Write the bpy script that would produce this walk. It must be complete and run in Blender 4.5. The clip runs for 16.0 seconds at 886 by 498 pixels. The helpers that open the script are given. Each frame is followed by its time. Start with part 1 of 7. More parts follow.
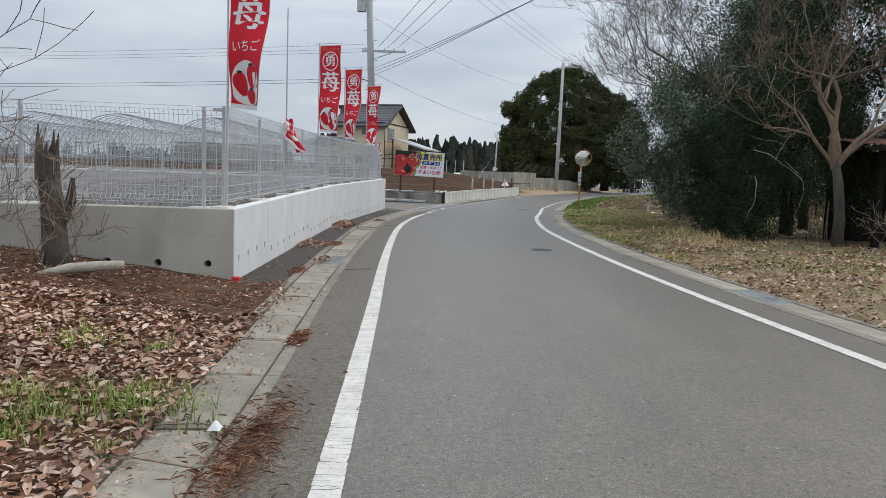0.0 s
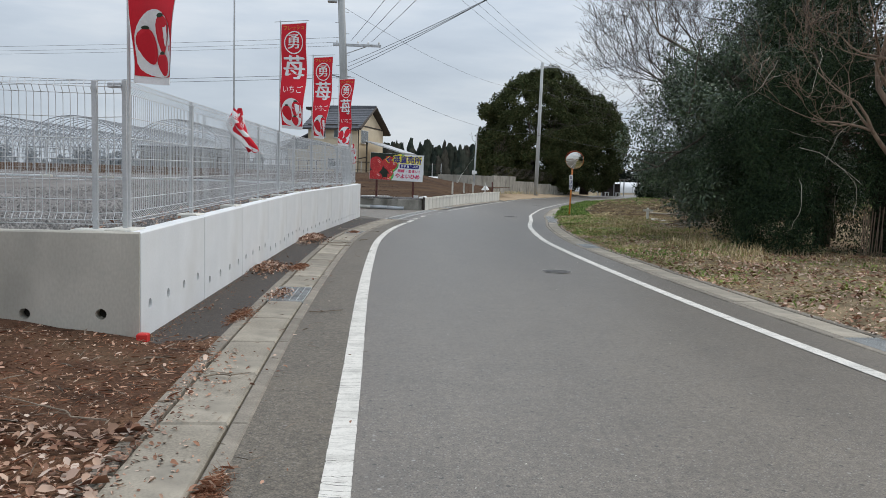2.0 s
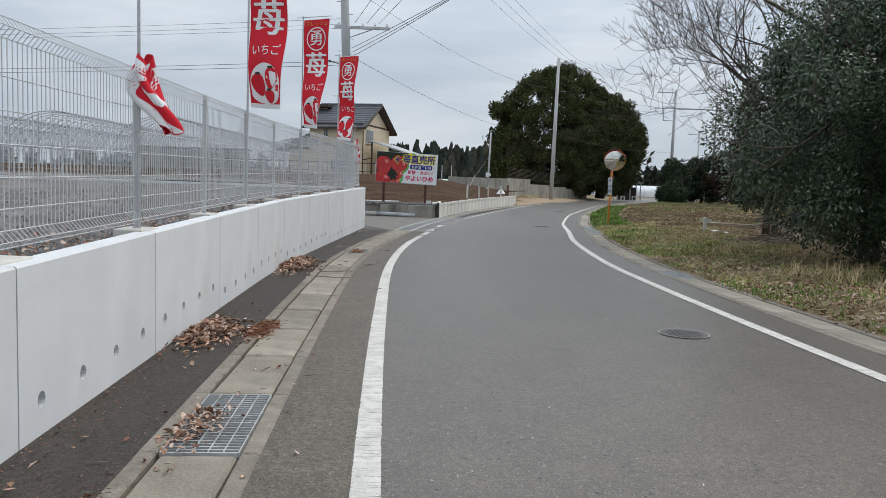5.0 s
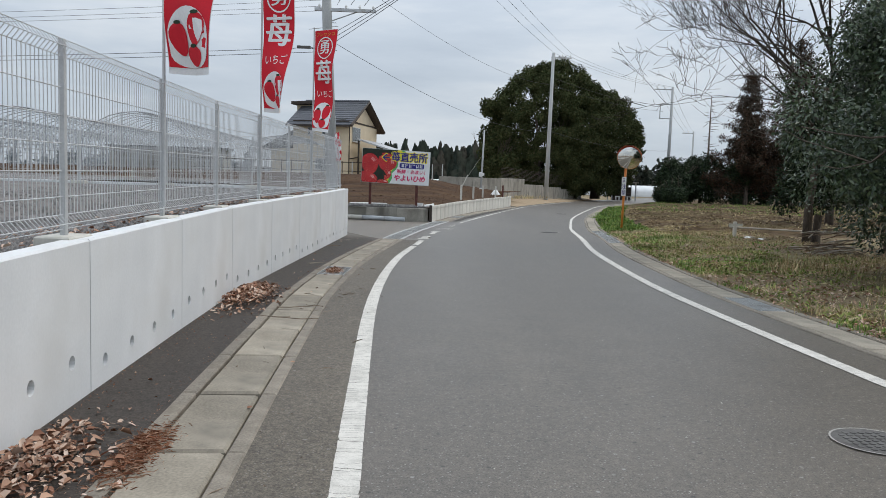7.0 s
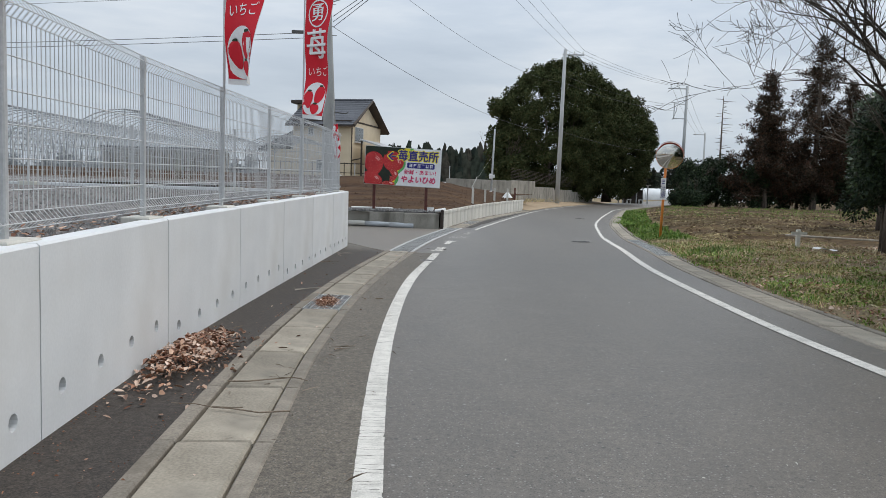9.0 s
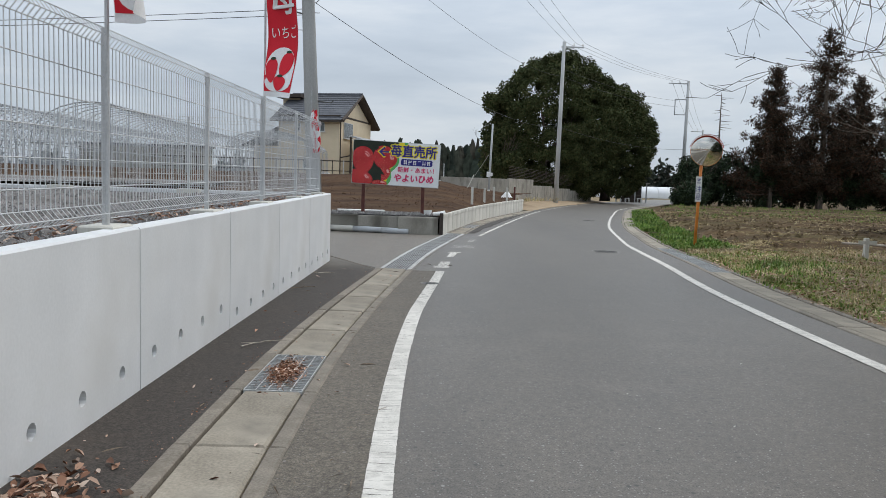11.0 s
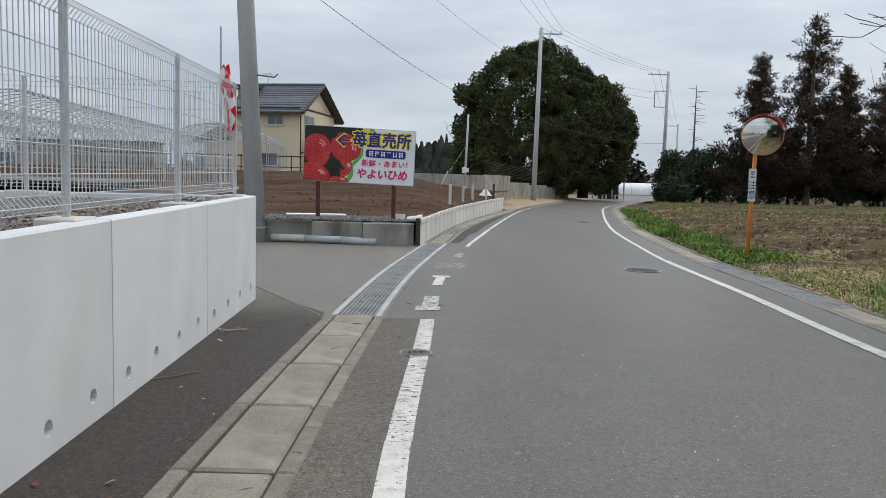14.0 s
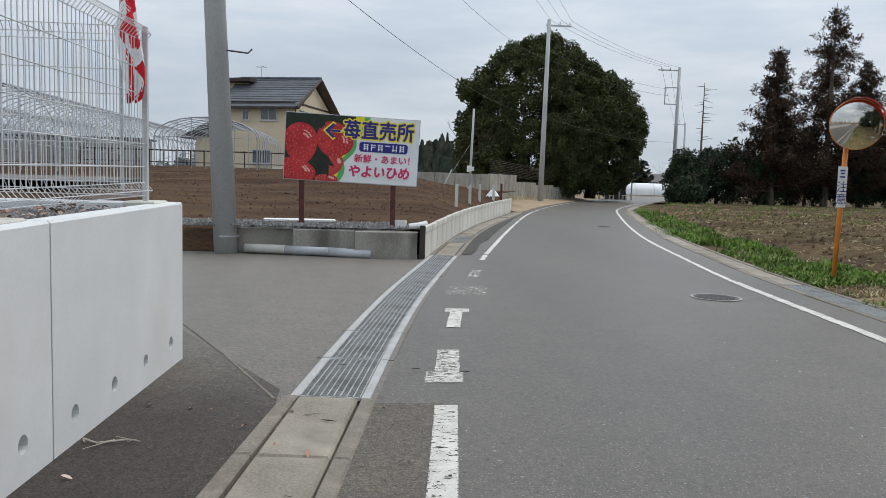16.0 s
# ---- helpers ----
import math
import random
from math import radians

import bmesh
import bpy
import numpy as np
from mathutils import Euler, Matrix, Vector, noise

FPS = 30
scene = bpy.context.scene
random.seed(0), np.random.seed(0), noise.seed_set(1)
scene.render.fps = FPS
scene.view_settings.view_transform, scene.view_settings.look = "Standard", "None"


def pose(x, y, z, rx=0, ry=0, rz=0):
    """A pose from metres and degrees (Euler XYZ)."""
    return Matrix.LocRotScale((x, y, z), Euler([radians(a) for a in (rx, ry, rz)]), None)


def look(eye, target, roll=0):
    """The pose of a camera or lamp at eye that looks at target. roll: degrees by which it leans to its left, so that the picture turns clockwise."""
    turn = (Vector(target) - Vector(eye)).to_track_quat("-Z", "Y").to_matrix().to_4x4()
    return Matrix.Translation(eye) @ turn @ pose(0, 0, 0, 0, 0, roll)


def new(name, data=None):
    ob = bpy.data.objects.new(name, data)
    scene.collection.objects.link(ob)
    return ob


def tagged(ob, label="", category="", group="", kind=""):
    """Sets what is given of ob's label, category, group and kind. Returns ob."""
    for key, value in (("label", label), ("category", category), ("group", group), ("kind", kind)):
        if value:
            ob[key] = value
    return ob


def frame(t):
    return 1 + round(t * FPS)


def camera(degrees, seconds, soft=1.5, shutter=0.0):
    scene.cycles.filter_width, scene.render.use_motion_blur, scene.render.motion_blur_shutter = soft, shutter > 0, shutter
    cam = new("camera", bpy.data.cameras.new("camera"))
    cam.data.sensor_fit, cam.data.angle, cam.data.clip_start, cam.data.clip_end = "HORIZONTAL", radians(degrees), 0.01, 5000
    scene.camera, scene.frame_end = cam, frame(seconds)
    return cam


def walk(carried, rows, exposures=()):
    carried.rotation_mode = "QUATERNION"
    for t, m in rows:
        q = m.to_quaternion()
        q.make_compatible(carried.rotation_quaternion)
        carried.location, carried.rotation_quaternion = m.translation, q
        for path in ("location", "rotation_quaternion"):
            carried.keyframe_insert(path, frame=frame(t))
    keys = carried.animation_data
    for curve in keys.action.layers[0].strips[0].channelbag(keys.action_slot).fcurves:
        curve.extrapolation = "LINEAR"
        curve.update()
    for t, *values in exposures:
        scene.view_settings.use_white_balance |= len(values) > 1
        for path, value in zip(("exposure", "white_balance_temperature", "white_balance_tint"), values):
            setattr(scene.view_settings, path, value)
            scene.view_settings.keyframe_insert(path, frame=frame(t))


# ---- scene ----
cam = camera(60.0, 16.0, soft=0.8)
PATH = [
    (0, (0.114, 1.461, 1.273), (0.116, 3.452, 1.085), 2.0),
    (0.5, (0.066, 2.155, 1.275), (0.087, 4.146, 1.09), 1.8),
    (1, (0.01, 2.857, 1.279), (0.057, 4.848, 1.099), 1.8),
    (1.5, (-0.077, 3.538, 1.281), (-0.014, 5.529, 1.103), 1.8),
    (2, (-0.149, 4.236, 1.282), (-0.08, 6.228, 1.106), 1.7),
    (2.5, (-0.238, 4.943, 1.278), (-0.175, 6.934, 1.103), 1.8),
    (3, (-0.275, 5.687, 1.273), (-0.223, 7.679, 1.101), 1.7),
    (3.5, (-0.324, 6.418, 1.261), (-0.282, 8.41, 1.088), 1.7),
    (4, (-0.378, 7.154, 1.278), (-0.334, 9.146, 1.104), 1.8),
    (4.2, (-0.407, 7.443, 1.283), (-0.36, 9.435, 1.113), 1.8),
    (6.5, (-0.552, 10.824, 1.3), (-0.479, 12.815, 1.13), 2.1),
    (7, (-0.577, 11.557, 1.3), (-0.489, 13.548, 1.131), 1.8),
    (7.5, (-0.6, 12.285, 1.296), (-0.499, 14.276, 1.127), 1.7),
    (8, (-0.641, 13.017, 1.286), (-0.54, 15.007, 1.118), 1.7),
    (8.5, (-0.705, 13.745, 1.277), (-0.613, 15.737, 1.112), 1.7),
    (9, (-0.758, 14.47, 1.266), (-0.678, 16.462, 1.104), 1.8),
    (11.5, (-0.883, 18.155, 1.314), (-0.767, 20.144, 1.147), 1.7),
    (12, (-0.88, 18.887, 1.309), (-0.751, 20.876, 1.142), 1.6),
    (12.5, (-0.858, 19.608, 1.297), (-0.714, 21.596, 1.127), 1.6),
    (13, (-0.853, 20.331, 1.293), (-0.692, 22.317, 1.125), 1.5),
    (13.5, (-0.845, 21.041, 1.288), (-0.667, 23.026, 1.116), 1.5),
    (14, (-0.854, 21.764, 1.295), (-0.666, 23.748, 1.124), 1.4),
    (14.5, (-0.836, 22.489, 1.302), (-0.634, 24.472, 1.129), 1.6),
    (15, (-0.832, 23.189, 1.302), (-0.626, 25.171, 1.132), 1.4),
    (15.5, (-0.797, 23.884, 1.3), (-0.594, 25.867, 1.13), 1.5),
    (16, (-0.765, 24.581, 1.302), (-0.576, 26.565, 1.129), 1.6),
]
walk(cam, [(t, look(eye, target, roll)) for t, eye, target, roll in PATH])

# ---- world, sun and exposure ----
scene.view_settings.exposure = 0.0
world = bpy.data.worlds.new("overcast_sky")
scene.world = world
world.use_nodes = True


def world_nodes():
    """An overcast sky: a clear sky veiled by long, soft cloud banks."""
    nt = world.node_tree
    nt.nodes.clear()
    out = nt.nodes.new("ShaderNodeOutputWorld")
    bg = nt.nodes.new("ShaderNodeBackground")
    sky = nt.nodes.new("ShaderNodeTexSky")
    sky.sky_type, sky.sun_disc = "NISHITA", False
    sky.sun_elevation, sky.sun_rotation = radians(48), radians(65)
    dim = nt.nodes.new("ShaderNodeVectorMath")
    dim.operation = "SCALE"
    dim.inputs[3].default_value = 0.1
    nt.links.new(sky.outputs[0], dim.inputs[0])
    tc = nt.nodes.new("ShaderNodeTexCoord")
    mp = nt.nodes.new("ShaderNodeMapping")
    mp.inputs["Scale"].default_value = (1.1, 1.1, 5.5)
    mp.inputs["Rotation"].default_value = (0.05, -0.03, 0.3)
    nz = nt.nodes.new("ShaderNodeTexNoise")
    nz.inputs["Scale"].default_value, nz.inputs["Detail"].default_value, nz.inputs["Roughness"].default_value = 2.1, 7, 0.55
    ramp = nt.nodes.new("ShaderNodeValToRGB")
    e = ramp.color_ramp.elements
    e[0].position, e[0].color = 0.30, (0.46, 0.53, 0.62, 1)
    e[1].position, e[1].color = 0.72, (0.80, 0.84, 0.88, 1)
    mid = e.new(0.5)
    mid.color = (0.58, 0.65, 0.735, 1)
    mix = nt.nodes.new("ShaderNodeMixRGB")
    mix.inputs[0].default_value = 0.9
    nt.links.new(tc.outputs["Generated"], mp.inputs[0])
    nt.links.new(mp.outputs[0], nz.inputs["Vector"])
    nt.links.new(nz.outputs[0], ramp.inputs[0])
    nt.links.new(dim.outputs[0], mix.inputs[1])
    nt.links.new(ramp.outputs[0], mix.inputs[2])
    # an overcast sky is brighter overhead than at the horizon
    sep = nt.nodes.new("ShaderNodeSeparateXYZ")
    nt.links.new(tc.outputs["Generated"], sep.inputs[0])
    law = nt.nodes.new("ShaderNodeMapRange")
    law.inputs[1].default_value, law.inputs[2].default_value, law.inputs[3].default_value, law.inputs[4].default_value = 0.12, 1.0, 0.97, 2.1
    nt.links.new(sep.outputs[2], law.inputs[0])
    lift = nt.nodes.new("ShaderNodeVectorMath")
    lift.operation = "SCALE"
    nt.links.new(mix.outputs[0], lift.inputs[0])
    nt.links.new(law.outputs[0], lift.inputs[3])
    nt.links.new(lift.outputs[0], bg.inputs[0])
    bg.inputs[1].default_value = 1.0
    nt.links.new(bg.outputs[0], out.inputs[0])


world_nodes()
sun_data = bpy.data.lights.new("sun", "SUN")
sun_data.energy, sun_data.angle, sun_data.color = 1.5, radians(30), (1.0, 0.93, 0.85)
sun = new("sun", sun_data)
sun.matrix_world = look((20, 10, 30), (0, 0, 0))


# ---- materials ----
def mat(name, a, b, rough=0.8, scale=6.0, fine=80.0, bump=0.25, metal=0.0, stain=None, stain_scale=0.9, stain_amt=0.5,
        rnd=0.0, island=0.0, stretch=(1, 1, 1), spec=0.4, lo=0.35, hi=0.65, dist=0.004, gw=0.45):
    """A two-scale noise material between colours a and b, with stains, bump and variation from piece to piece."""
    m = bpy.data.materials.new(name)
    m.use_nodes = True
    nt = m.node_tree
    n, l = nt.nodes, nt.links
    bs = n["Principled BSDF"]
    bs.inputs["Metallic"].default_value = metal
    bs.inputs["Specular IOR Level"].default_value = spec
    tc = n.new("ShaderNodeTexCoord")
    mp = n.new("ShaderNodeMapping")
    mp.inputs["Scale"].default_value = stretch
    l.new(tc.outputs["Object"], mp.inputs[0])

    def nz(s, d=5):
        t = n.new("ShaderNodeTexNoise")
        t.inputs["Scale"].default_value, t.inputs["Detail"].default_value = s, d
        l.new(mp.outputs[0], t.inputs["Vector"])
        return t.outputs[0]

    def ramp(src, p0, p1, c0=(0, 0, 0, 1), c1=(1, 1, 1, 1)):
        r = n.new("ShaderNodeValToRGB")
        r.color_ramp.elements[0].position, r.color_ramp.elements[0].color = p0, c0
        r.color_ramp.elements[1].position, r.color_ramp.elements[1].color = p1, c1
        l.new(src, r.inputs[0])
        return r.outputs[0]

    def mix(f, c0, c1, mode="MIX"):
        x = n.new("ShaderNodeMixRGB")
        x.blend_type = mode
        for k, v in ((0, f), (1, c0), (2, c1)):
            if hasattr(v, "links"):
                l.new(v, x.inputs[k])
            else:
                x.inputs[k].default_value = v if k == 0 else (*v[:3], 1)
        return x.outputs[0]

    coarse, grain = nz(scale), nz(fine, 3)
    blend = n.new("ShaderNodeMath")
    blend.operation = "MULTIPLY_ADD"
    l.new(grain, blend.inputs[0])
    blend.inputs[1].default_value = gw
    sub = n.new("ShaderNodeMath")
    sub.operation = "MULTIPLY"
    l.new(coarse, sub.inputs[0])
    sub.inputs[1].default_value = 1 - gw
    l.new(sub.outputs[0], blend.inputs[2])
    col = mix(ramp(blend.outputs[0], lo, hi), a, b)
    if stain:
        f = n.new("ShaderNodeMath")
        f.operation = "MULTIPLY"
        l.new(ramp(nz(stain_scale, 6), 0.5, 0.72), f.inputs[0])
        f.inputs[1].default_value = stain_amt
        col = mix(f.outputs[0], col, stain)
    if rnd or island:
        if rnd:
            src = n.new("ShaderNodeObjectInfo").outputs["Random"]
        else:
            src = n.new("ShaderNodeNewGeometry").outputs["Random Per Island"]
        k = rnd or island
        hsv = n.new("ShaderNodeHueSaturation")
        mr = n.new("ShaderNodeMapRange")
        mr.inputs[3].default_value, mr.inputs[4].default_value = 1 - k, 1 + k
        l.new(src, mr.inputs[0])
        l.new(mr.outputs[0], hsv.inputs["Value"])
        l.new(col, hsv.inputs["Color"])
        col = hsv.outputs[0]
    l.new(col, bs.inputs["Base Color"])
    rr = n.new("ShaderNodeMapRange")
    rr.inputs[3].default_value, rr.inputs[4].default_value = max(0.02, rough - 0.1), min(1.0, rough + 0.1)
    l.new(coarse, rr.inputs[0])
    l.new(rr.outputs[0], bs.inputs["Roughness"])
    if bump:
        bp = n.new("ShaderNodeBump")
        bp.inputs["Strength"].default_value, bp.inputs["Distance"].default_value = bump, dist
        l.new(blend.outputs[0], bp.inputs["Height"])
        l.new(bp.outputs[0], bs.inputs["Normal"])
    return m


def leaf_mat(name, cols, rough=0.5, spec=0.4):
    """Leaves whose colour runs from leaf to leaf through the given colours."""
    m = bpy.data.materials.new(name)
    m.use_nodes = True
    n, l = m.node_tree.nodes, m.node_tree.links
    bs = n["Principled BSDF"]
    g = n.new("ShaderNodeNewGeometry")
    r = n.new("ShaderNodeValToRGB")
    e = r.color_ramp.elements
    while len(e) < len(cols):
        e.new(0.5)
    for k, c in enumerate(cols):
        e[k].position, e[k].color = k / (len(cols) - 1), (*c, 1)
    l.new(g.outputs["Random Per Island"], r.inputs[0])
    tc = n.new("ShaderNodeTexCoord")
    nz = n.new("ShaderNodeTexNoise")
    nz.inputs["Scale"].default_value = 0.9
    l.new(tc.outputs["Object"], nz.inputs["Vector"])
    mr = n.new("ShaderNodeMapRange")
    mr.inputs[1].default_value, mr.inputs[2].default_value, mr.inputs[3].default_value, mr.inputs[4].default_value = 0.3, 0.7, 0.65, 1.35
    l.new(nz.outputs[0], mr.inputs[0])
    hsv = n.new("ShaderNodeHueSaturation")
    l.new(mr.outputs[0], hsv.inputs["Value"])
    l.new(r.outputs[0], hsv.inputs["Color"])
    l.new(hsv.outputs[0], bs.inputs["Base Color"])
    bs.inputs["Roughness"].default_value = rough
    bs.inputs["Specular IOR Level"].default_value = spec
    return m


def asphalt(name, dark, pale, tint, fleck=0.5, seed=0.0, far_tone=None, rough=0.72, spec=0.35):
    """Worn asphalt: fine stone grain, pale flecks, tyre-polished streaks along the road and broad patches."""
    m = bpy.data.materials.new(name)
    m.use_nodes = True
    n, l = m.node_tree.nodes, m.node_tree.links
    bs = n["Principled BSDF"]
    tc = n.new("ShaderNodeTexCoord")

    def nz(scale, detail, rough, sc=(1, 1, 1)):
        mp = n.new("ShaderNodeMapping")
        mp.inputs["Scale"].default_value, mp.inputs["Location"].default_value = sc, (seed, seed, 0)
        l.new(tc.outputs["Object"], mp.inputs[0])
        t = n.new("ShaderNodeTexNoise")
        t.inputs["Scale"].default_value, t.inputs["Detail"].default_value, t.inputs["Roughness"].default_value = scale, detail, rough
        l.new(mp.outputs[0], t.inputs["Vector"])
        return t.outputs[0]

    def ramp(src, p0, p1, c0, c1):
        q = n.new("ShaderNodeValToRGB")
        q.color_ramp.elements[0].position, q.color_ramp.elements[0].color = p0, (*c0, 1)
        q.color_ramp.elements[1].position, q.color_ramp.elements[1].color = p1, (*c1, 1)
        l.new(src, q.inputs[0])
        return q.outputs[0]

    def mix(mode, f, a, b):
        q = n.new("ShaderNodeMixRGB")
        q.blend_type = mode
        if hasattr(f, "links"):
            l.new(f, q.inputs[0])
        else:
            q.inputs[0].default_value = f
        for k, c in ((1, a), (2, b)):
            if hasattr(c, "links"):
                l.new(c, q.inputs[k])
            else:
                q.inputs[k].default_value = (*c, 1)
        return q.outputs[0]
    grain = nz(95, 5, 0.75)
    col = ramp(grain, 0.38, 0.64, dark, pale)
    # past a given y the grain passes over to a second pair of colours
    if far_tone:
        sep = n.new("ShaderNodeSeparateXYZ")
        l.new(tc.outputs["Object"], sep.inputs[0])
        ad = n.new("ShaderNodeMath")
        ad.operation = "MULTIPLY_ADD"
        l.new(nz(1.1, 6, 0.7), ad.inputs[0])
        ad.inputs[1].default_value = 2.4
        l.new(sep.outputs[1], ad.inputs[2])
        mr = n.new("ShaderNodeMapRange")
        mr.inputs[1].default_value, mr.inputs[2].default_value = far_tone[0], far_tone[1]
        l.new(ad.outputs[0], mr.inputs[0])
        col = mix("MIX", mr.outputs[0], col, ramp(grain, 0.38, 0.64, far_tone[2], far_tone[3]))
    col = mix("MULTIPLY", 1.0, col, ramp(nz(0.6, 5, 0.6, (1, 0.14, 1)), 0.3, 0.7, (0.84, 0.84, 0.84), (1.12, 1.12, 1.11)))
    col = mix("MULTIPLY", 1.0, col, ramp(nz(2.6, 6, 0.7), 0.3, 0.7, (0.87, 0.87, 0.87), (1.12, 1.11, 1.09)))
    col = mix("MULTIPLY", 1.0, col, ramp(nz(24, 5, 0.75), 0.36, 0.64, (0.7, 0.7, 0.7), (1.28, 1.28, 1.26)))
    col = mix("MIX", ramp(nz(0.9, 7, 0.7), 0.56, 0.74, (0, 0, 0), (0.5, 0.5, 0.5)), col, tint)
    # loose pale and black chips, one in a few cells
    for cells, chosen, chip in ((15, 0.88, (0.3, 0.29, 0.27)), (13, 0.8, (0.02, 0.019, 0.018)), (33, 0.6, (0.27, 0.26, 0.24)), (36, 0.58, (0.03, 0.028, 0.026))):
        vo = n.new("ShaderNodeTexVoronoi")
        vo.voronoi_dimensions = "2D"
        vo.inputs["Scale"].default_value = cells
        l.new(tc.outputs["Object"], vo.inputs["Vector"])
        few = n.new("ShaderNodeMath")
        few.operation = "MULTIPLY"
        l.new(ramp(vo.outputs["Distance"], 0.1, 0.17, (fleck, fleck, fleck), (0, 0, 0)), few.inputs[0])
        l.new(ramp(vo.outputs["Color"], chosen, chosen + 0.03, (0, 0, 0), (1, 1, 1)), few.inputs[1])
        col = mix("MIX", few.outputs[0], col, chip)
    l.new(col, bs.inputs["Base Color"])
    bs.inputs["Roughness"].default_value, bs.inputs["Specular IOR Level"].default_value = rough, spec
    bp = n.new("ShaderNodeBump")
    bp.inputs["Strength"].default_value, bp.inputs["Distance"].default_value = 0.18, 0.004
    l.new(grain, bp.inputs["Height"])
    l.new(bp.outputs[0], bs.inputs["Normal"])
    return m


# the road's grain turns darker along y, from about 9 to 18
ASPHALT = asphalt("asphalt", (0.077, 0.066, 0.054), (0.22, 0.192, 0.16), (0.158, 0.138, 0.115), 0.85, 0.0, (9, 18, (0.056, 0.0485, 0.04), (0.165, 0.145, 0.121)), 0.46, 0.58)
# dust greys the new asphalt beyond the wall's end
ASPHALT_NEW = asphalt("new_asphalt", (0.021, 0.0175, 0.015), (0.086, 0.071, 0.06), (0.092, 0.069, 0.052), 0.12, 3.0, (29.9, 31.6, (0.085, 0.077, 0.065), (0.2, 0.18, 0.153)))
ASPHALT_EDGE = asphalt("dirty_asphalt", (0.072, 0.062, 0.05), (0.18, 0.157, 0.128), (0.155, 0.128, 0.096), 0.5, 7.0)
PAINT = mat("road_paint", (0.43, 0.415, 0.375), (0.64, 0.617, 0.565), 0.85, 5, 120, 0.3, stain=(0.33, 0.315, 0.29), stain_scale=14, stain_amt=0.45, lo=0.3, hi=0.55)
LID = mat("lid_concrete", (0.19, 0.168, 0.133), (0.36, 0.32, 0.256), 0.9, 1.6, 70, 0.4, stain=(0.135, 0.125, 0.105), stain_scale=2.2, stain_amt=0.75, rnd=0.15, gw=0.3, lo=0.38, hi=0.6)
ASPHALT_SIDE = asphalt("side_road_asphalt", (0.085, 0.075, 0.064), (0.235, 0.211, 0.182), (0.18, 0.155, 0.127), 0.6, 11.0, None, 0.55, 0.5)
ASPHALT_DAMP = asphalt("damp_asphalt", (0.02, 0.017, 0.014), (0.085, 0.072, 0.06), (0.09, 0.07, 0.052), 0.3, 5.0)
KERB = mat("kerb_concrete", (0.15, 0.132, 0.108), (0.3, 0.265, 0.215), 0.92, 4, 80, 0.5, stain=(0.1, 0.085, 0.065), stain_scale=3.3, stain_amt=0.75, rnd=0.15)
MANRING = mat("manhole_ring", (0.3, 0.29, 0.27), (0.42, 0.41, 0.385), 0.85, 6, 70, 0.2)
WALLC = mat("wall_concrete", (0.635, 0.65, 0.655), (0.755, 0.768, 0.772), 0.75, 1.3, 60, 0.12, stain=(0.57, 0.565, 0.54), stain_scale=1.1, stain_amt=0.5, stretch=(1, 1, 0.8), rnd=0.03, gw=0.25)
# darker, tanner copy of the wall concrete, for the front panels only
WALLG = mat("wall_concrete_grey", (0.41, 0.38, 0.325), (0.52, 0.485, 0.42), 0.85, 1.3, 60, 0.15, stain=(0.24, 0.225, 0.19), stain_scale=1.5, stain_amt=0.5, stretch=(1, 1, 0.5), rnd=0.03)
OLDC = mat("old_concrete", (0.2, 0.188, 0.16), (0.38, 0.36, 0.315), 0.9, 1.6, 70, 0.4, stain=(0.09, 0.082, 0.066), stain_scale=2.2, stain_amt=0.8, stretch=(1, 1, 0.4), rnd=0.08)
CREAMC = mat("cream_concrete", (0.5, 0.49, 0.44), (0.68, 0.66, 0.6), 0.85, 2, 60, 0.2, stain=(0.33, 0.31, 0.27), stain_scale=1.6, stain_amt=0.5, stretch=(1, 1, 0.4), rnd=0.08)
# near-black: shade painted into weep holes and gutter beds, and the joint filler
DARK = mat("hole_shade_and_joint", (0.02, 0.02, 0.018), (0.05, 0.045, 0.04), 0.95, 10, 60, 0.2)
WIRE = mat("white_wire", (0.47, 0.48, 0.485), (0.6, 0.61, 0.615), 0.45, 4, 60, 0.0, metal=0.0)
POST = mat("fence_post", (0.42, 0.43, 0.435), (0.55, 0.56, 0.565), 0.45, 4, 60, 0.05, rnd=0.04)
STEEL = mat("galvanised_steel", (0.38, 0.39, 0.4), (0.58, 0.59, 0.6), 0.5, 5, 60, 0.1, metal=0.6, stain=(0.2, 0.18, 0.15), stain_scale=3, stain_amt=0.5)
IRON = mat("cast_iron", (0.07, 0.068, 0.065), (0.16, 0.155, 0.15), 0.7, 8, 60, 0.4, metal=0.5)
UPOLE = mat("utility_pole_concrete", (0.38, 0.39, 0.39), (0.52, 0.53, 0.525), 0.8, 1.5, 60, 0.15, stain=(0.24, 0.24, 0.22), stain_scale=1.2, stain_amt=0.5, stretch=(1, 1, 0.3))
CABLE = mat("cable", (0.03, 0.03, 0.032), (0.06, 0.06, 0.065), 0.6, 3, 20, 0)
ORANGE = mat("orange_paint", (0.62, 0.19, 0.03), (0.78, 0.27, 0.05), 0.5, 4, 40, 0.1, stain=(0.5, 0.2, 0.07), stain_scale=5, stain_amt=0.4)
REDP = mat("red_plastic", (0.5, 0.02, 0.02), (0.7, 0.05, 0.04), 0.5, 3, 30, 0.05)
WHITE = mat("white_sheet", (0.72, 0.72, 0.7), (0.82, 0.82, 0.8), 0.6, 3, 40, 0.05)
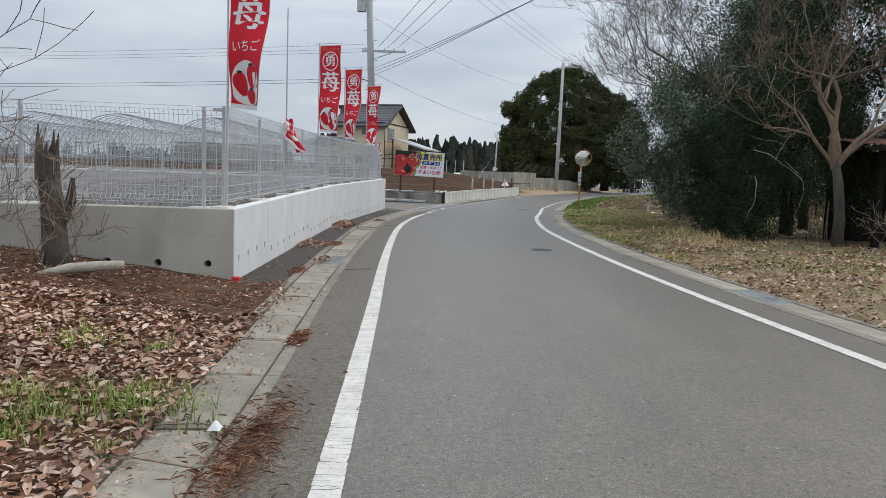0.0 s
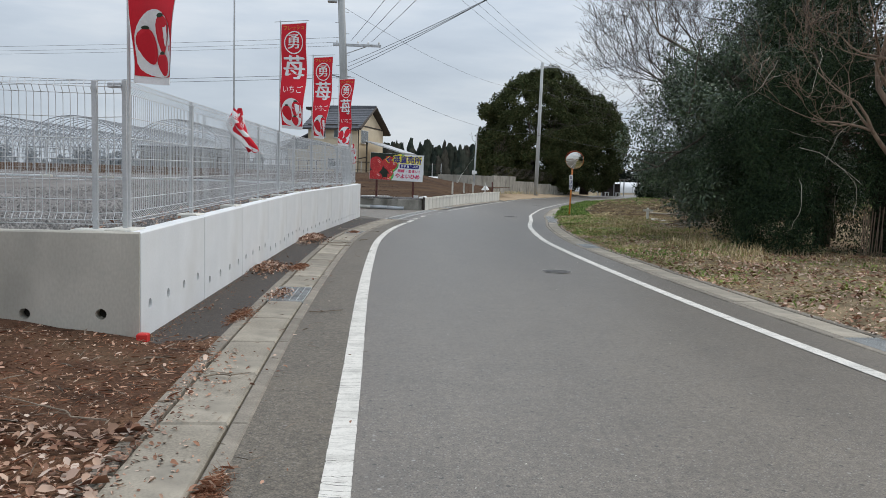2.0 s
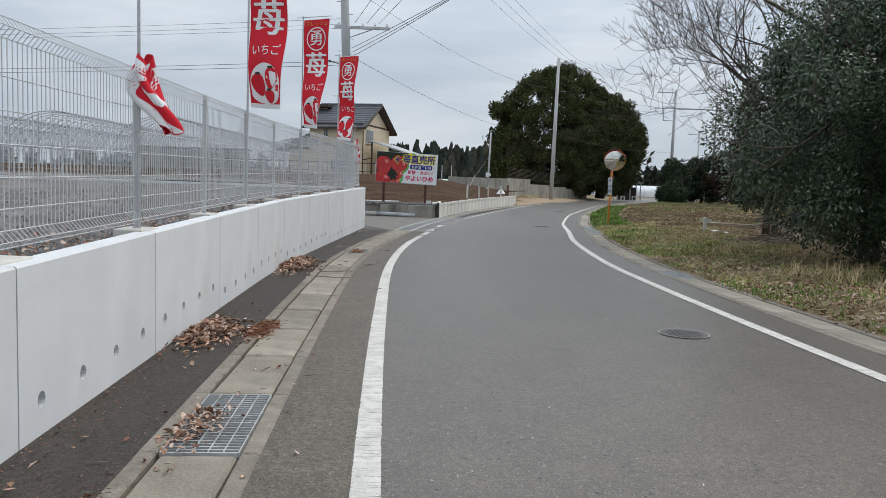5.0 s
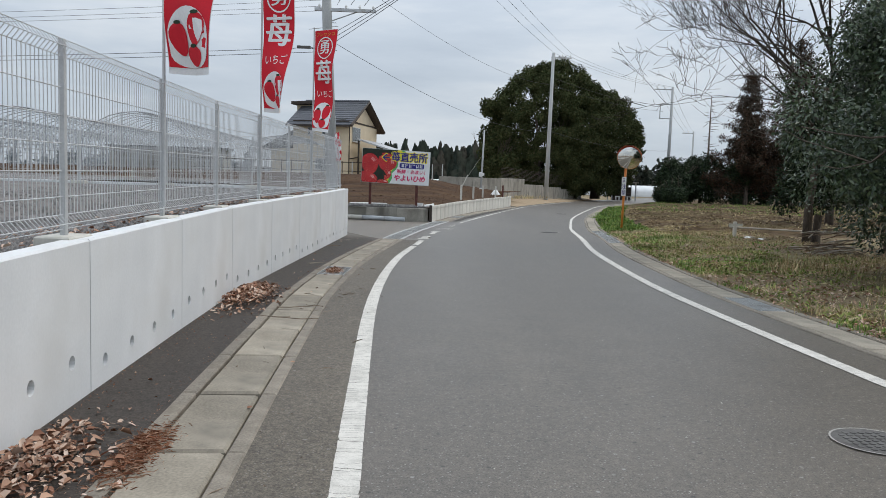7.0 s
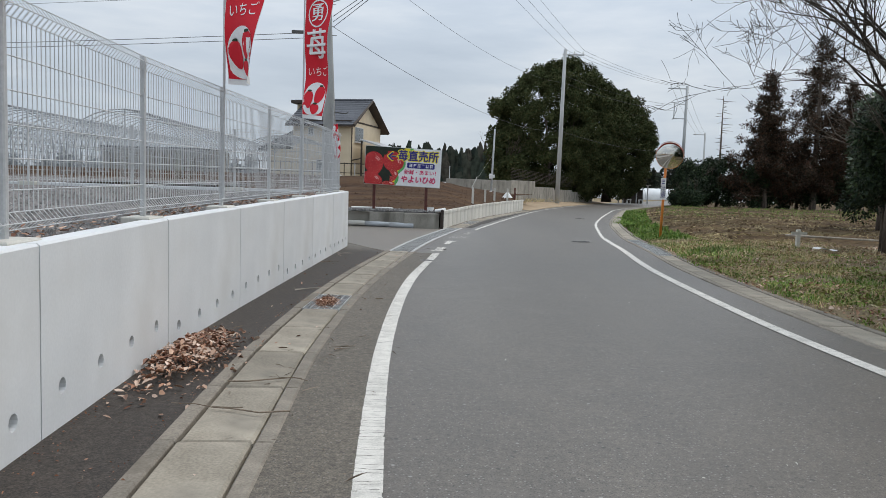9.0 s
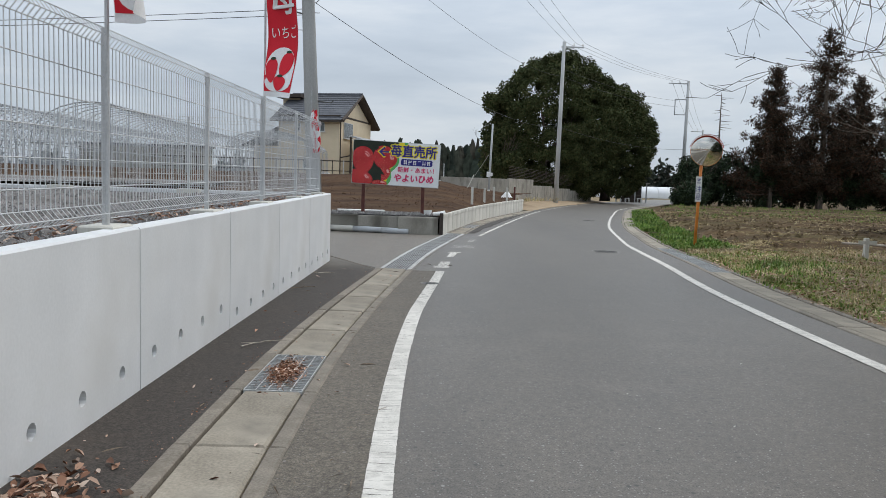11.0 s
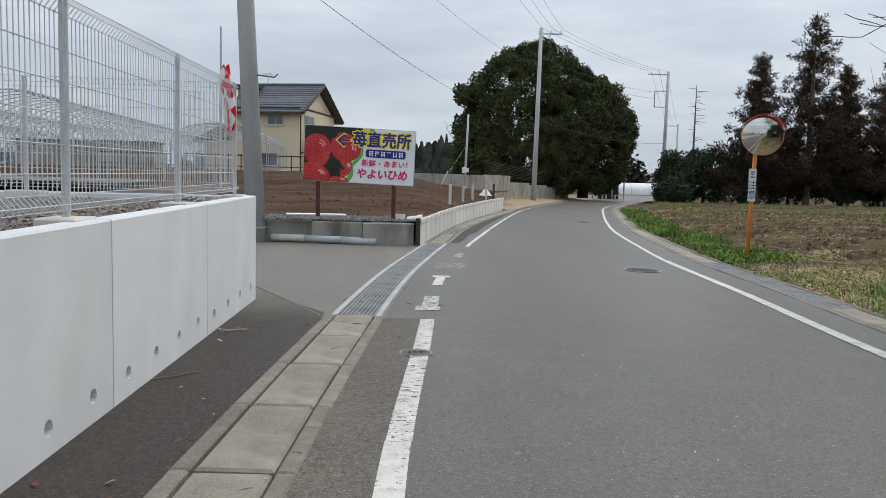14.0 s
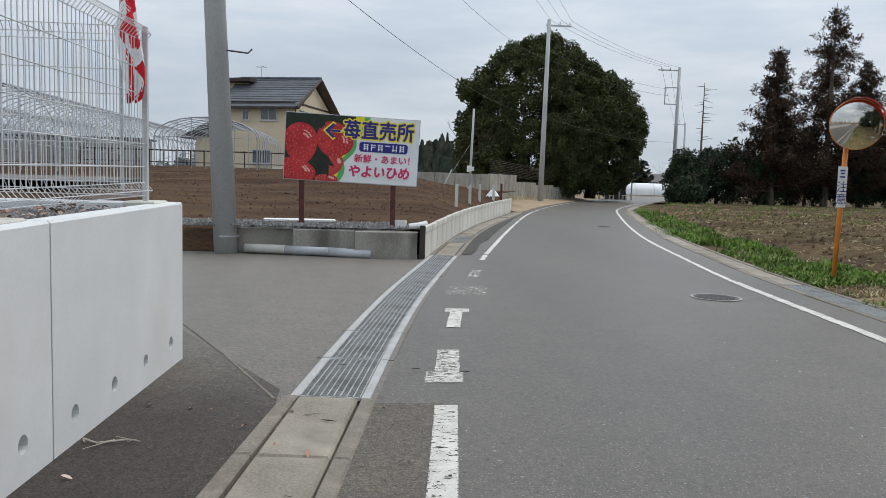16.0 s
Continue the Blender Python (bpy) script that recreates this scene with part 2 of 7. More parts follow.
SOIL = mat("dark_soil", (0.036, 0.018, 0.011), (0.13, 0.068, 0.04), 0.97, 3, 45, 1.0, stain=(0.15, 0.105, 0.065), stain_scale=1.2, stain_amt=0.5, spec=0.15, dist=0.03)
LOTSOIL = mat("turned_soil", (0.03, 0.016, 0.009), (0.095, 0.054, 0.029), 0.97, 1.2, 30, 1.0, stain=(0.14, 0.088, 0.05), stain_scale=0.5, stain_amt=0.6, spec=0.12, stretch=(0.35, 1, 1), dist=0.05)
VERGE = mat("verge_soil", (0.1, 0.075, 0.045), (0.3, 0.235, 0.145), 0.97, 2.5, 50, 1.0, stain=(0.2, 0.2, 0.08), stain_scale=0.7, stain_amt=0.6, spec=0.15, dist=0.03)
FIELD = mat("field_soil", (0.022, 0.014, 0.008), (0.14, 0.095, 0.052), 0.97, 1.1, 25, 1.0, stain=(0.13, 0.115, 0.05), stain_scale=0.3, stain_amt=0.6, spec=0.12, stretch=(0.25, 1, 1), dist=0.05)
SAND = mat("sandy_ground", (0.27, 0.20, 0.13), (0.42, 0.33, 0.225), 0.97, 1.0, 30, 0.6, stain=(0.2, 0.15, 0.09), stain_scale=0.5, stain_amt=0.5, spec=0.15)
GRAVELM = mat("gravel_yard", (0.075, 0.068, 0.064), (0.255, 0.238, 0.226), 0.95, 1.0, 22, 1.0, stain=(0.15, 0.13, 0.11), stain_scale=0.3, stain_amt=0.5, spec=0.2, dist=0.03)
STONE = mat("gravel_stone", (0.1, 0.096, 0.092), (0.28, 0.268, 0.256), 0.9, 12, 60, 0.3, island=0.5)
BARK = mat("bark", (0.05, 0.04, 0.032), (0.15, 0.12, 0.095), 0.95, 6, 50, 1.0, stretch=(1, 1, 0.25), dist=0.02)
DARKBARK = mat("dark_bark", (0.035, 0.029, 0.025), (0.1, 0.083, 0.07), 0.95, 6, 50, 0.8, stretch=(1, 1, 0.25), dist=0.02)
GRATE = mat("grating_steel", (0.33, 0.338, 0.334), (0.5, 0.505, 0.495), 0.85, 5, 60, 0.1, metal=0.0, stain=(0.14, 0.12, 0.1), stain_scale=3, stain_amt=0.6)
FRAMEC = mat("grating_frame", (0.36, 0.36, 0.35), (0.5, 0.5, 0.49), 0.85, 4, 60, 0.2, stain=(0.2, 0.185, 0.165), stain_scale=2, stain_amt=0.6)
PALEBARK = mat("pale_bark", (0.11, 0.075, 0.053), (0.27, 0.195, 0.142), 0.95, 6, 50, 0.8, stretch=(1, 1, 0.25), dist=0.02)
DRIFT = mat("bleached_wood", (0.3, 0.26, 0.21), (0.52, 0.47, 0.4), 0.9, 5, 50, 0.8, stretch=(1, 0.3, 1), dist=0.01)
RUSTW = mat("rusty_post", (0.06, 0.018, 0.014), (0.13, 0.045, 0.035), 0.7, 6, 50, 0.3)
STUCCO = mat("beige_stucco", (0.53, 0.45, 0.32), (0.63, 0.54, 0.4), 0.92, 1.0, 40, 0.2, stain=(0.5, 0.42, 0.29), stain_scale=0.6, stain_amt=0.4)
TILE = mat("roof_tile", (0.045, 0.047, 0.055), (0.10, 0.105, 0.118), 0.55, 2.5, 40, 0.2, rnd=0.2)
SHEDWOOD = mat("shed_wood", (0.008, 0.007, 0.006), (0.03, 0.025, 0.02), 0.9, 3, 40, 0.2, spec=0.1)
DARKWOOD = mat("dark_eave", (0.035, 0.027, 0.022), (0.07, 0.055, 0.045), 0.8, 3, 40, 0.2)
GLASSD = mat("window_glass", (0.05, 0.06, 0.065), (0.11, 0.125, 0.13), 0.1, 1, 10, 0, spec=0.8)
ALU = mat("window_frame", (0.42, 0.42, 0.41), (0.55, 0.55, 0.54), 0.45, 3, 40, 0)
HOOP = mat("greenhouse_pipe", (0.26, 0.275, 0.29), (0.38, 0.4, 0.415), 0.5, 2, 30, 0, metal=0.2)
VINYL = mat("greenhouse_vinyl", (0.56, 0.58, 0.59), (0.7, 0.71, 0.72), 0.85, 0.6, 20, 0.1)
PVC = mat("grey_pipe", (0.36, 0.38, 0.4), (0.5, 0.52, 0.54), 0.55, 3, 40, 0.1, stain=(0.25, 0.23, 0.2), stain_scale=2, stain_amt=0.5)
RUSTROOF = mat("rusty_roof", (0.13, 0.055, 0.035), (0.26, 0.13, 0.09), 0.8, 2, 30, 0.4, stain=(0.3, 0.25, 0.22), stain_scale=1.2, stain_amt=0.5)
TWIG = mat("dry_twig", (0.13, 0.1, 0.075), (0.27, 0.215, 0.16), 0.95, 20, 60, 0.3, island=0.35)
EVERGREEN = leaf_mat("evergreen_leaf", [(0.014, 0.026, 0.014), (0.034, 0.06, 0.027), (0.06, 0.096, 0.042), (0.13, 0.165, 0.095)], 0.3, 0.6)
DUFF = mat("leaf_mould", (0.05, 0.025, 0.015), (0.19, 0.105, 0.062), 0.97, 3, 50, 1.0, stain=(0.09, 0.055, 0.03), stain_scale=1.1, stain_amt=0.5, spec=0.12, dist=0.03)
WEED = leaf_mat("low_weed_leaf", [(0.11, 0.16, 0.03), (0.19, 0.25, 0.05), (0.29, 0.32, 0.09), (0.26, 0.22, 0.1)], 0.6, 0.3)
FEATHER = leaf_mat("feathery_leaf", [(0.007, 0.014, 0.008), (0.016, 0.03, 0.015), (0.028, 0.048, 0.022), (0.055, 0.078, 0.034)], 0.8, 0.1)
# brown greyed towards the sky: distance haze is mixed into the hill's colour
HILL = mat("haze_tinted_hillside", (0.075, 0.07, 0.068), (0.125, 0.115, 0.108), 0.95, 0.05, 0.6, 0)
SHRUBLEAF = leaf_mat("shrub_leaf", [(0.007, 0.014, 0.008), (0.016, 0.03, 0.014), (0.026, 0.044, 0.019), (0.05, 0.07, 0.03)], 0.65, 0.2)
GROVELEAF = leaf_mat("grove_leaf", [(0.034, 0.047, 0.02), (0.052, 0.065, 0.028), (0.068, 0.078, 0.033), (0.094, 0.093, 0.042)], 0.9, 0.05)
CEDARLEAF = leaf_mat("cedar_needle", [(0.012, 0.014, 0.008), (0.03, 0.024, 0.015), (0.064, 0.036, 0.022), (0.09, 0.046, 0.028)], 0.75, 0.2)
FARLEAF = leaf_mat("far_wood_leaf", [(0.022, 0.028, 0.023), (0.035, 0.044, 0.033), (0.055, 0.05, 0.04)], 0.9, 0.05)
# pale bluish grey: the haze of distance is painted into these leaf colours
HAZELEAF = leaf_mat("haze_tinted_leaf", [(0.28, 0.31, 0.34), (0.32, 0.35, 0.37), (0.36, 0.38, 0.39)], 0.9, 0.05)
LITTER = leaf_mat("dead_leaf", [(0.13, 0.055, 0.033), (0.3, 0.155, 0.095), (0.45, 0.285, 0.195), (0.62, 0.49, 0.4), (0.17, 0.072, 0.042), (0.4, 0.235, 0.155), (0.54, 0.41, 0.32)], 0.75, 0.3)
ROADGRASS = leaf_mat("roadside_grass", [(0.05, 0.1, 0.016), (0.11, 0.2, 0.034), (0.19, 0.3, 0.055), (0.28, 0.3, 0.1)], 0.6, 0.3)
BAMBOO = leaf_mat("pale_bamboo_leaf", [(0.12, 0.14, 0.03), (0.26, 0.26, 0.08), (0.4, 0.36, 0.17)], 0.6, 0.3)
NEEDLES = leaf_mat("cedar_litter", [(0.12, 0.045, 0.026), (0.24, 0.105, 0.058), (0.32, 0.165, 0.1), (0.4, 0.27, 0.19)], 0.85, 0.2)
GRASS = leaf_mat("green_grass", [(0.1, 0.16, 0.025), (0.2, 0.29, 0.045), (0.32, 0.4, 0.09), (0.28, 0.27, 0.1)], 0.55, 0.3)
DRYGRASS = leaf_mat("dry_grass", [(0.3, 0.21, 0.11), (0.45, 0.34, 0.19), (0.56, 0.45, 0.28), (0.22, 0.22, 0.08), (0.36, 0.24, 0.13)], 0.8, 0.2)
STRAW = leaf_mat("straw", [(0.28, 0.21, 0.1), (0.5, 0.4, 0.22), (0.62, 0.52, 0.33), (0.22, 0.22, 0.08)], 0.8, 0.2)


def plain(name, c, rough=0.5, spec=0.4):
    """A printed or painted flat colour with faint mottling."""
    return mat(name, tuple(v * 0.92 for v in c), tuple(min(1, v * 1.06) for v in c), rough, 3, 60, 0.05, spec=spec)


CLOTH_RED = plain("banner_red", (0.62, 0.02, 0.035), 0.75, 0.2)
CLOTH_WHITE = plain("banner_white", (0.78, 0.78, 0.78), 0.75, 0.2)
CLOTH_LEAF = plain("banner_dark", (0.03, 0.05, 0.03), 0.75, 0.2)
CLOTH_OCHRE = plain("banner_ochre", (0.55, 0.35, 0.05), 0.75, 0.2)
S_WHITE, S_NAVY, S_YEL = plain("print_white", (0.78, 0.79, 0.8)), plain("print_navy", (0.02, 0.02, 0.2)), plain("print_yellow", (0.82, 0.7, 0.03))
S_GREEN, S_RED, S_BERRY = plain("print_green", (0.1, 0.42, 0.12)), plain("print_crimson", (0.62, 0.02, 0.12)), mat("print_berry", (0.36, 0.008, 0.014), (0.62, 0.035, 0.04), 0.35, 5, 30, 0)
S_LEAF, S_SEED = mat("print_leaf", (0.004, 0.009, 0.005), (0.014, 0.026, 0.011), 0.4, 6, 30, 0), plain("print_seed", (0.75, 0.3, 0.2))
S_GLARE = plain("print_glint", (0.78, 0.42, 0.4))
MIRROR = bpy.data.materials.new("mirror_glass")
MIRROR.use_nodes = True
MIRROR.node_tree.nodes["Principled BSDF"].inputs["Metallic"].default_value = 1.0
MIRROR.node_tree.nodes["Principled BSDF"].inputs["Roughness"].default_value = 0.06
MIRROR.node_tree.nodes["Principled BSDF"].inputs["Base Color"].default_value = (0.62, 0.6, 0.55, 1)


# ---- builders ----
class Geo:
    """Gathers vertices and faces for one mesh."""

    def __init__(self):
        self.v, self.f, self.n = [], [], 0

    def add(self, verts, faces):
        verts = np.asarray(verts, float).reshape(-1, 3)
        self.v.append(verts)
        self.f.extend([tuple(int(i) + self.n for i in q) for q in faces])
        self.n += len(verts)
        return self

    def box(self, x0, x1, y0, y1, z0, z1, m=None, bev=0.0):
        """A box, its upper edges chamfered by bev."""
        if bev:
            c = [(x0, y0, z0), (x1, y0, z0), (x1, y1, z0), (x0, y1, z0), (x0, y0, z1 - bev), (x1, y0, z1 - bev), (x1, y1, z1 - bev), (x0, y1, z1 - bev),
                 (x0 + bev, y0 + bev, z1), (x1 - bev, y0 + bev, z1), (x1 - bev, y1 - bev, z1), (x0 + bev, y1 - bev, z1)]
            f = [(3, 2, 1, 0), (8, 9, 10, 11)] + [(i, (i + 1) % 4, 4 + (i + 1) % 4, 4 + i) for i in range(4)] + [(4 + i, 4 + (i + 1) % 4, 8 + (i + 1) % 4, 8 + i) for i in range(4)]
        else:
            c = [(x0, y0, z0), (x1, y0, z0), (x1, y1, z0), (x0, y1, z0), (x0, y0, z1), (x1, y0, z1), (x1, y1, z1), (x0, y1, z1)]
            f = [(3, 2, 1, 0), (4, 5, 6, 7), (0, 1, 5, 4), (1, 2, 6, 5), (2, 3, 7, 6), (3, 0, 4, 7)]
        if m is not None:
            c = [tuple(m @ Vector(p)) for p in c]
        return self.add(c, f)

    def tube(self, pts, radii, sides=6, cap=True):
        """A tapered tube along points."""
        pts = [Vector(p) for p in pts]
        if not hasattr(radii, "__len__"):
            radii = [radii] * len(pts)
        rings, up = [], None
        for i, p in enumerate(pts):
            d = (pts[min(i + 1, len(pts) - 1)] - pts[max(i - 1, 0)]).normalized()
            a = d.cross(Vector((0, 0, 1)) if abs(d.z) < 0.95 else Vector((0, 1, 0))).normalized() if up is None else (up - d * up.dot(d)).normalized()
            up = a
            b = d.cross(a)
            rings.append([p + (a * math.cos(k * math.tau / sides) + b * math.sin(k * math.tau / sides)) * radii[i] for k in range(sides)])
        f = [(i * sides + k, i * sides + (k + 1) % sides, (i + 1) * sides + (k + 1) % sides, (i + 1) * sides + k) for i in range(len(pts) - 1) for k in range(sides)]
        if cap:
            f += [tuple(range(sides))[::-1], tuple((len(pts) - 1) * sides + k for k in range(sides))]
        return self.add([tuple(v) for r in rings for v in r], f)

    def disc(self, x, y, z, r, n=24):
        return self.add([(x + r * math.cos(i * math.tau / n), y + r * math.sin(i * math.tau / n), z) for i in range(n)], [tuple(range(n))])

    def grid(self, fn, nu, nv):
        """A sheet of nu by nv cells, fn(u, v) gives a point for u, v in 0..1."""
        v = [fn(i / nu, j / nv) for j in range(nv + 1) for i in range(nu + 1)]
        w = nu + 1
        return self.add(v, [(j * w + i, j * w + i + 1, (j + 1) * w + i + 1, (j + 1) * w + i) for j in range(nv) for i in range(nu)])

    def mesh(self, name, material, smooth=False):
        v = np.concatenate(self.v) if self.v else np.zeros((0, 3))
        me = bpy.data.meshes.new(name)
        me.from_pydata(v.tolist(), [], self.f)
        me.materials.append(material)
        if smooth:
            me.polygons.foreach_set("use_smooth", [True] * len(me.polygons))
        me.update()
        return me


def np_mesh(name, verts, quads, material):
    """A mesh of many quads from numpy arrays."""
    me = bpy.data.meshes.new(name)
    me.vertices.add(len(verts))
    me.vertices.foreach_set("co", np.asarray(verts, np.float32).ravel())
    me.loops.add(quads.size)
    me.loops.foreach_set("vertex_index", quads.astype(np.int32).ravel())
    me.polygons.add(len(quads))
    me.polygons.foreach_set("loop_start", np.arange(0, quads.size, 4, dtype=np.int32))
    me.materials.append(material)
    me.update(calc_edges=True)
    return me


def part(name, geo, material, parent=None, label="", smooth=False):
    """One mesh object, under a thing or part where one is given."""
    me = geo if isinstance(geo, bpy.types.Mesh) else geo.mesh(name, material, smooth)
    ob = new(name, me)
    if parent is not None:
        ob.parent = parent
    if label:
        tagged(ob, label)
    return ob


def thing(name, at=(0, 0, 0), label="", category="", group="", kind="", turn=0.0):
    """An empty that carries the parts of a thing."""
    ob = new(name)
    ob.matrix_world = pose(*at, 0, 0, turn)
    ob.empty_display_size = 0.2
    return tagged(ob, label, category, group, kind)


def curve(rows):
    """A smooth line through (y, x) rows: x as a function of y."""
    ys, xs = np.array([r[0] for r in rows], float), np.array([r[1] for r in rows], float)
    sl = np.gradient(xs, ys)

    def fn(y):
        i = int(np.clip(np.searchsorted(ys, y) - 1, 0, len(ys) - 2))
        h = ys[i + 1] - ys[i]
        s = (y - ys[i]) / h
        if s < 0:
            return xs[0] + sl[0] * (y - ys[0])
        if s > 1:
            return xs[-1] + sl[-1] * (y - ys[-1])
        return (2 * s**3 - 3 * s**2 + 1) * xs[i] + (s**3 - 2 * s**2 + s) * h * sl[i] + (3 * s**2 - 2 * s**3) * xs[i + 1] + (s**3 - s**2) * h * sl[i + 1]
    return fn


def strip(fa, fb, ys, za, zb=None, n=1):
    """A sheet between the lines x = fa(y) and x = fb(y)."""
    g, ys = Geo(), list(ys)
    zb = za if zb is None else zb
    v = []
    for y in ys:
        for k in range(n + 1):
            s = k / n
            x = fa(y) * (1 - s) + fb(y) * s
            z = (za(x, y) if callable(za) else za) * (1 - s) + (zb(x, y) if callable(zb) else zb) * s
            v.append((x, y, z))
    w = n + 1
    return g.add(v, [(j * w + i, j * w + i + 1, (j + 1) * w + i + 1, (j + 1) * w + i) for j in range(len(ys) - 1) for i in range(n)])


def heading(fn, y):
    """Degrees by which the line x = fn(y) turns from the y axis."""
    return -math.degrees(math.atan((fn(y + 0.2) - fn(y - 0.2)) / 0.4))


def lump(x, y, s=1.0, k=0.0):
    return noise.noise(Vector((x * s, y * s, k)))


def glyphs(text, size):
    """The flat shape of some words, as vertices and faces, centred."""
    cu = bpy.data.curves.new("words", "FONT")
    cu.body, cu.size, cu.align_x, cu.align_y, cu.resolution_u = text, size, "CENTER", "CENTER", 3
    ob = bpy.data.objects.new("words", cu)
    me = ob.to_mesh()
    v, f = [tuple(p.co) for p in me.vertices], [tuple(p.vertices) for p in me.polygons]
    ob.to_mesh_clear()
    bpy.data.objects.remove(ob)
    bpy.data.curves.remove(cu)
    return v, f


# ---- lines of the plan: x as a function of y ----
LLINE = curve([(-12, 0.35), (0, -0.1), (4.4, -0.31), (8.9, -0.53), (12.5, -0.72), (16, -0.86), (20.6, -0.95), (22.8, -0.885), (25, -0.745), (27.8, -0.43), (31.9, 0.05), (37.3, 1.1), (42.2, 2.22), (48.3, 3.68), (59, 6.44), (72.3, 10.7), (81.5, 14.2), (100, 22), (140, 40)])
RLINE = curve([(-12, 4.9), (3, 3.7), (7, 3.38), (10, 3.12), (13, 2.92), (16, 2.8), (19, 2.74), (21.5, 2.76), (24, 2.93), (27.2, 3.25), (31.2, 3.88), (34.7, 4.38), (39.5, 5.35), (42.5, 6.0), (50, 8.0), (57.5, 10.2), (68, 13.5), (78, 17.6), (90, 23.2), (105, 31), (140, 50)])
GUT = curve([(-12, -0.35), (0, -0.78), (4.5, -1.05), (7.2, -1.21), (10.1, -1.39), (15.2, -1.6), (18.2, -1.68), (20, -1.71), (22, -1.66), (23.2, -1.6), (25.1, -1.44), (28.1, -1.11), (30, -0.87), (33, -0.42), (36.4, 0.21), (38.2, 0.56), (43, 1.5), (60, 6.1)])
WALLX = curve([(10.1, -2.24), (14, -2.37), (18, -2.49), (20, -2.53), (22.1, -2.455), (26.1, -2.264), (30.1, -2.077)])
KWALL = curve([(37.42, 0.12), (44, 1.45), (52, 3.45), (60.26, 5.79)])


def gut_in(y):
    return GUT(y) + 0.28


def gut_out(y):
    return GUT(y) - 0.28


def rgut_in(y):
    return RLINE(y) + 0.5


def rgut_out(y):
    return RLINE(y) + 0.98


def wall_top(y):
    return 0.83 + 0.0142 * (y - 10.1)


def yard_z(x, y):
    return wall_top(min(max(y, 10), 34)) - 0.06 + 0.02 * lump(x, y, 0.7)


def left_z(x, y):
    """The leafy bank in front of the wall."""
    d = max(0.0, gut_out(y) - x)
    return 0.005 + 0.13 * max(0, d - 0.45) + 0.035 * lump(x, y, 1.7) * min(1, d)


def right_z(x, y):
    d = max(0.0, x - rgut_out(y))
    return 0.005 + 0.1 * min(d, 1.2) * (0.7 + 0.5 * lump(x, y, 0.5)) + 0.03 * lump(x, y, 2.3) * min(1, d)


def lot_z(x, y):
    edge = 1.0 if x > -2.9 else min(1.0, max(0.0, (y - 38.2) / 1.6))
    s = min(max((y - 39.5) / 27, 0), 1)
    m = math.exp(-((x + 1.5) / 5) ** 2 - ((y - 55) / 4.5) ** 2) * 0.55
    z = 0.47 * edge + 1.3 * s * min(1.0, max(0.35, (9 - x) / 10)) + m + 0.07 * lump(x, y, 0.8) * min(1, (y - 38) / 3)
    return min(z, 0.44 + 0.28 * max(0.0, KWALL(y) - x)) if y < 61 else z


def span(a, b, step):
    n = max(1, round((b - a) / step))
    return [a + (b - a) * i / n for i in range(n + 1)]


# ---- ground and road ----
g = Geo().grid(lambda u, v: (-700 + 1500 * u, -300 + 1500 * v, -0.08), 30, 30)
tagged(part("ground", g, VERGE), "dark soil ground reaching to the horizon", "ground", kind="structure")
g = strip(gut_in, rgut_in, span(-14, 40, 0.6), 0.0, n=8)
road = tagged(part("road", g, ASPHALT), "worn grey asphalt country road bending right", "road", kind="structure")
g = strip(lambda y: KWALL(y) + 0.2 if y < 60.2 else LLINE(y) - 0.55, rgut_in, span(40, 140, 2), 0.0, n=6)
part("road_section", g, ASPHALT, road)
g = strip(gut_in, lambda y: LLINE(y) - 0.02, span(-14, 29, 0.5), 0.003, n=3)
part("dirty_road_edge", g, ASPHALT_EDGE, road, "soil-stained asphalt along the gutter")
g = Geo().grid(lambda u, v: (-40 + u * (gut_out(min(38.1, 29.0 + 9.4 * v)) + 40), 29.0 + 9.4 * v, 0.0), 40, 24)
tagged(part("side_road", g, ASPHALT_SIDE), "grey asphalt side road entrance", "road", kind="structure")


def strip_right(y):
    """The new asphalt follows the gutter, then leaves it along a seam into the entrance."""
    return gut_out(y) if y < 29.2 else gut_out(29.2) - (y - 29.2) * 0.55


g = strip(lambda y: WALLX(max(y, 10.1)) - 0.02 if y < 30.1 else -6.0, strip_right, span(9.7, 30.08, 0.4) + span(30.1, 34.2, 0.4), 0.004, n=3)
part("pavement", g, ASPHALT_NEW, road, "fresh black asphalt strip along the wall foot")
g = Geo().tube([(-1.31, 29.08, 0.0), (-1.41, 29.3, 0.002), (-1.85, 30.3, 0.002), (-2.33, 31.3, 0.001), (-2.85, 32.5, 0.002), (-4.2, 35.4, 0.002)], 0.011, 6)
part("seam", g, KERB, road, "thin raised seam between two asphalt layers")


def line_strip(fn, y0, y1, w, name, z=0.006, wear=0.0, seed=1, bare=0.0):
    """A painted line with ragged edges, rubbed away where the noise says so."""
    rn = random.Random(seed)
    ys = span(y0, y1, 0.14)
    g = Geo()
    for y, e in zip(ys, ys[1:]):
        if bare and noise.noise(Vector((0.0, y * 0.9, seed))) + 0.5 * noise.noise(Vector((0.0, y * 4, seed))) < bare - 0.55:
            continue
        k = [rn.uniform(-1, 1) * wear for _ in range(4)]
        g.add([(fn(y) - w / 2 + k[0], y, z), (fn(y) + w / 2 + k[1], y, z), (fn(e) + w / 2 + k[2], e, z), (fn(e) - w / 2 + k[3], e, z)], [(0, 1, 2, 3)])
    return part(name, g, PAINT, road, "thin worn white edge line")


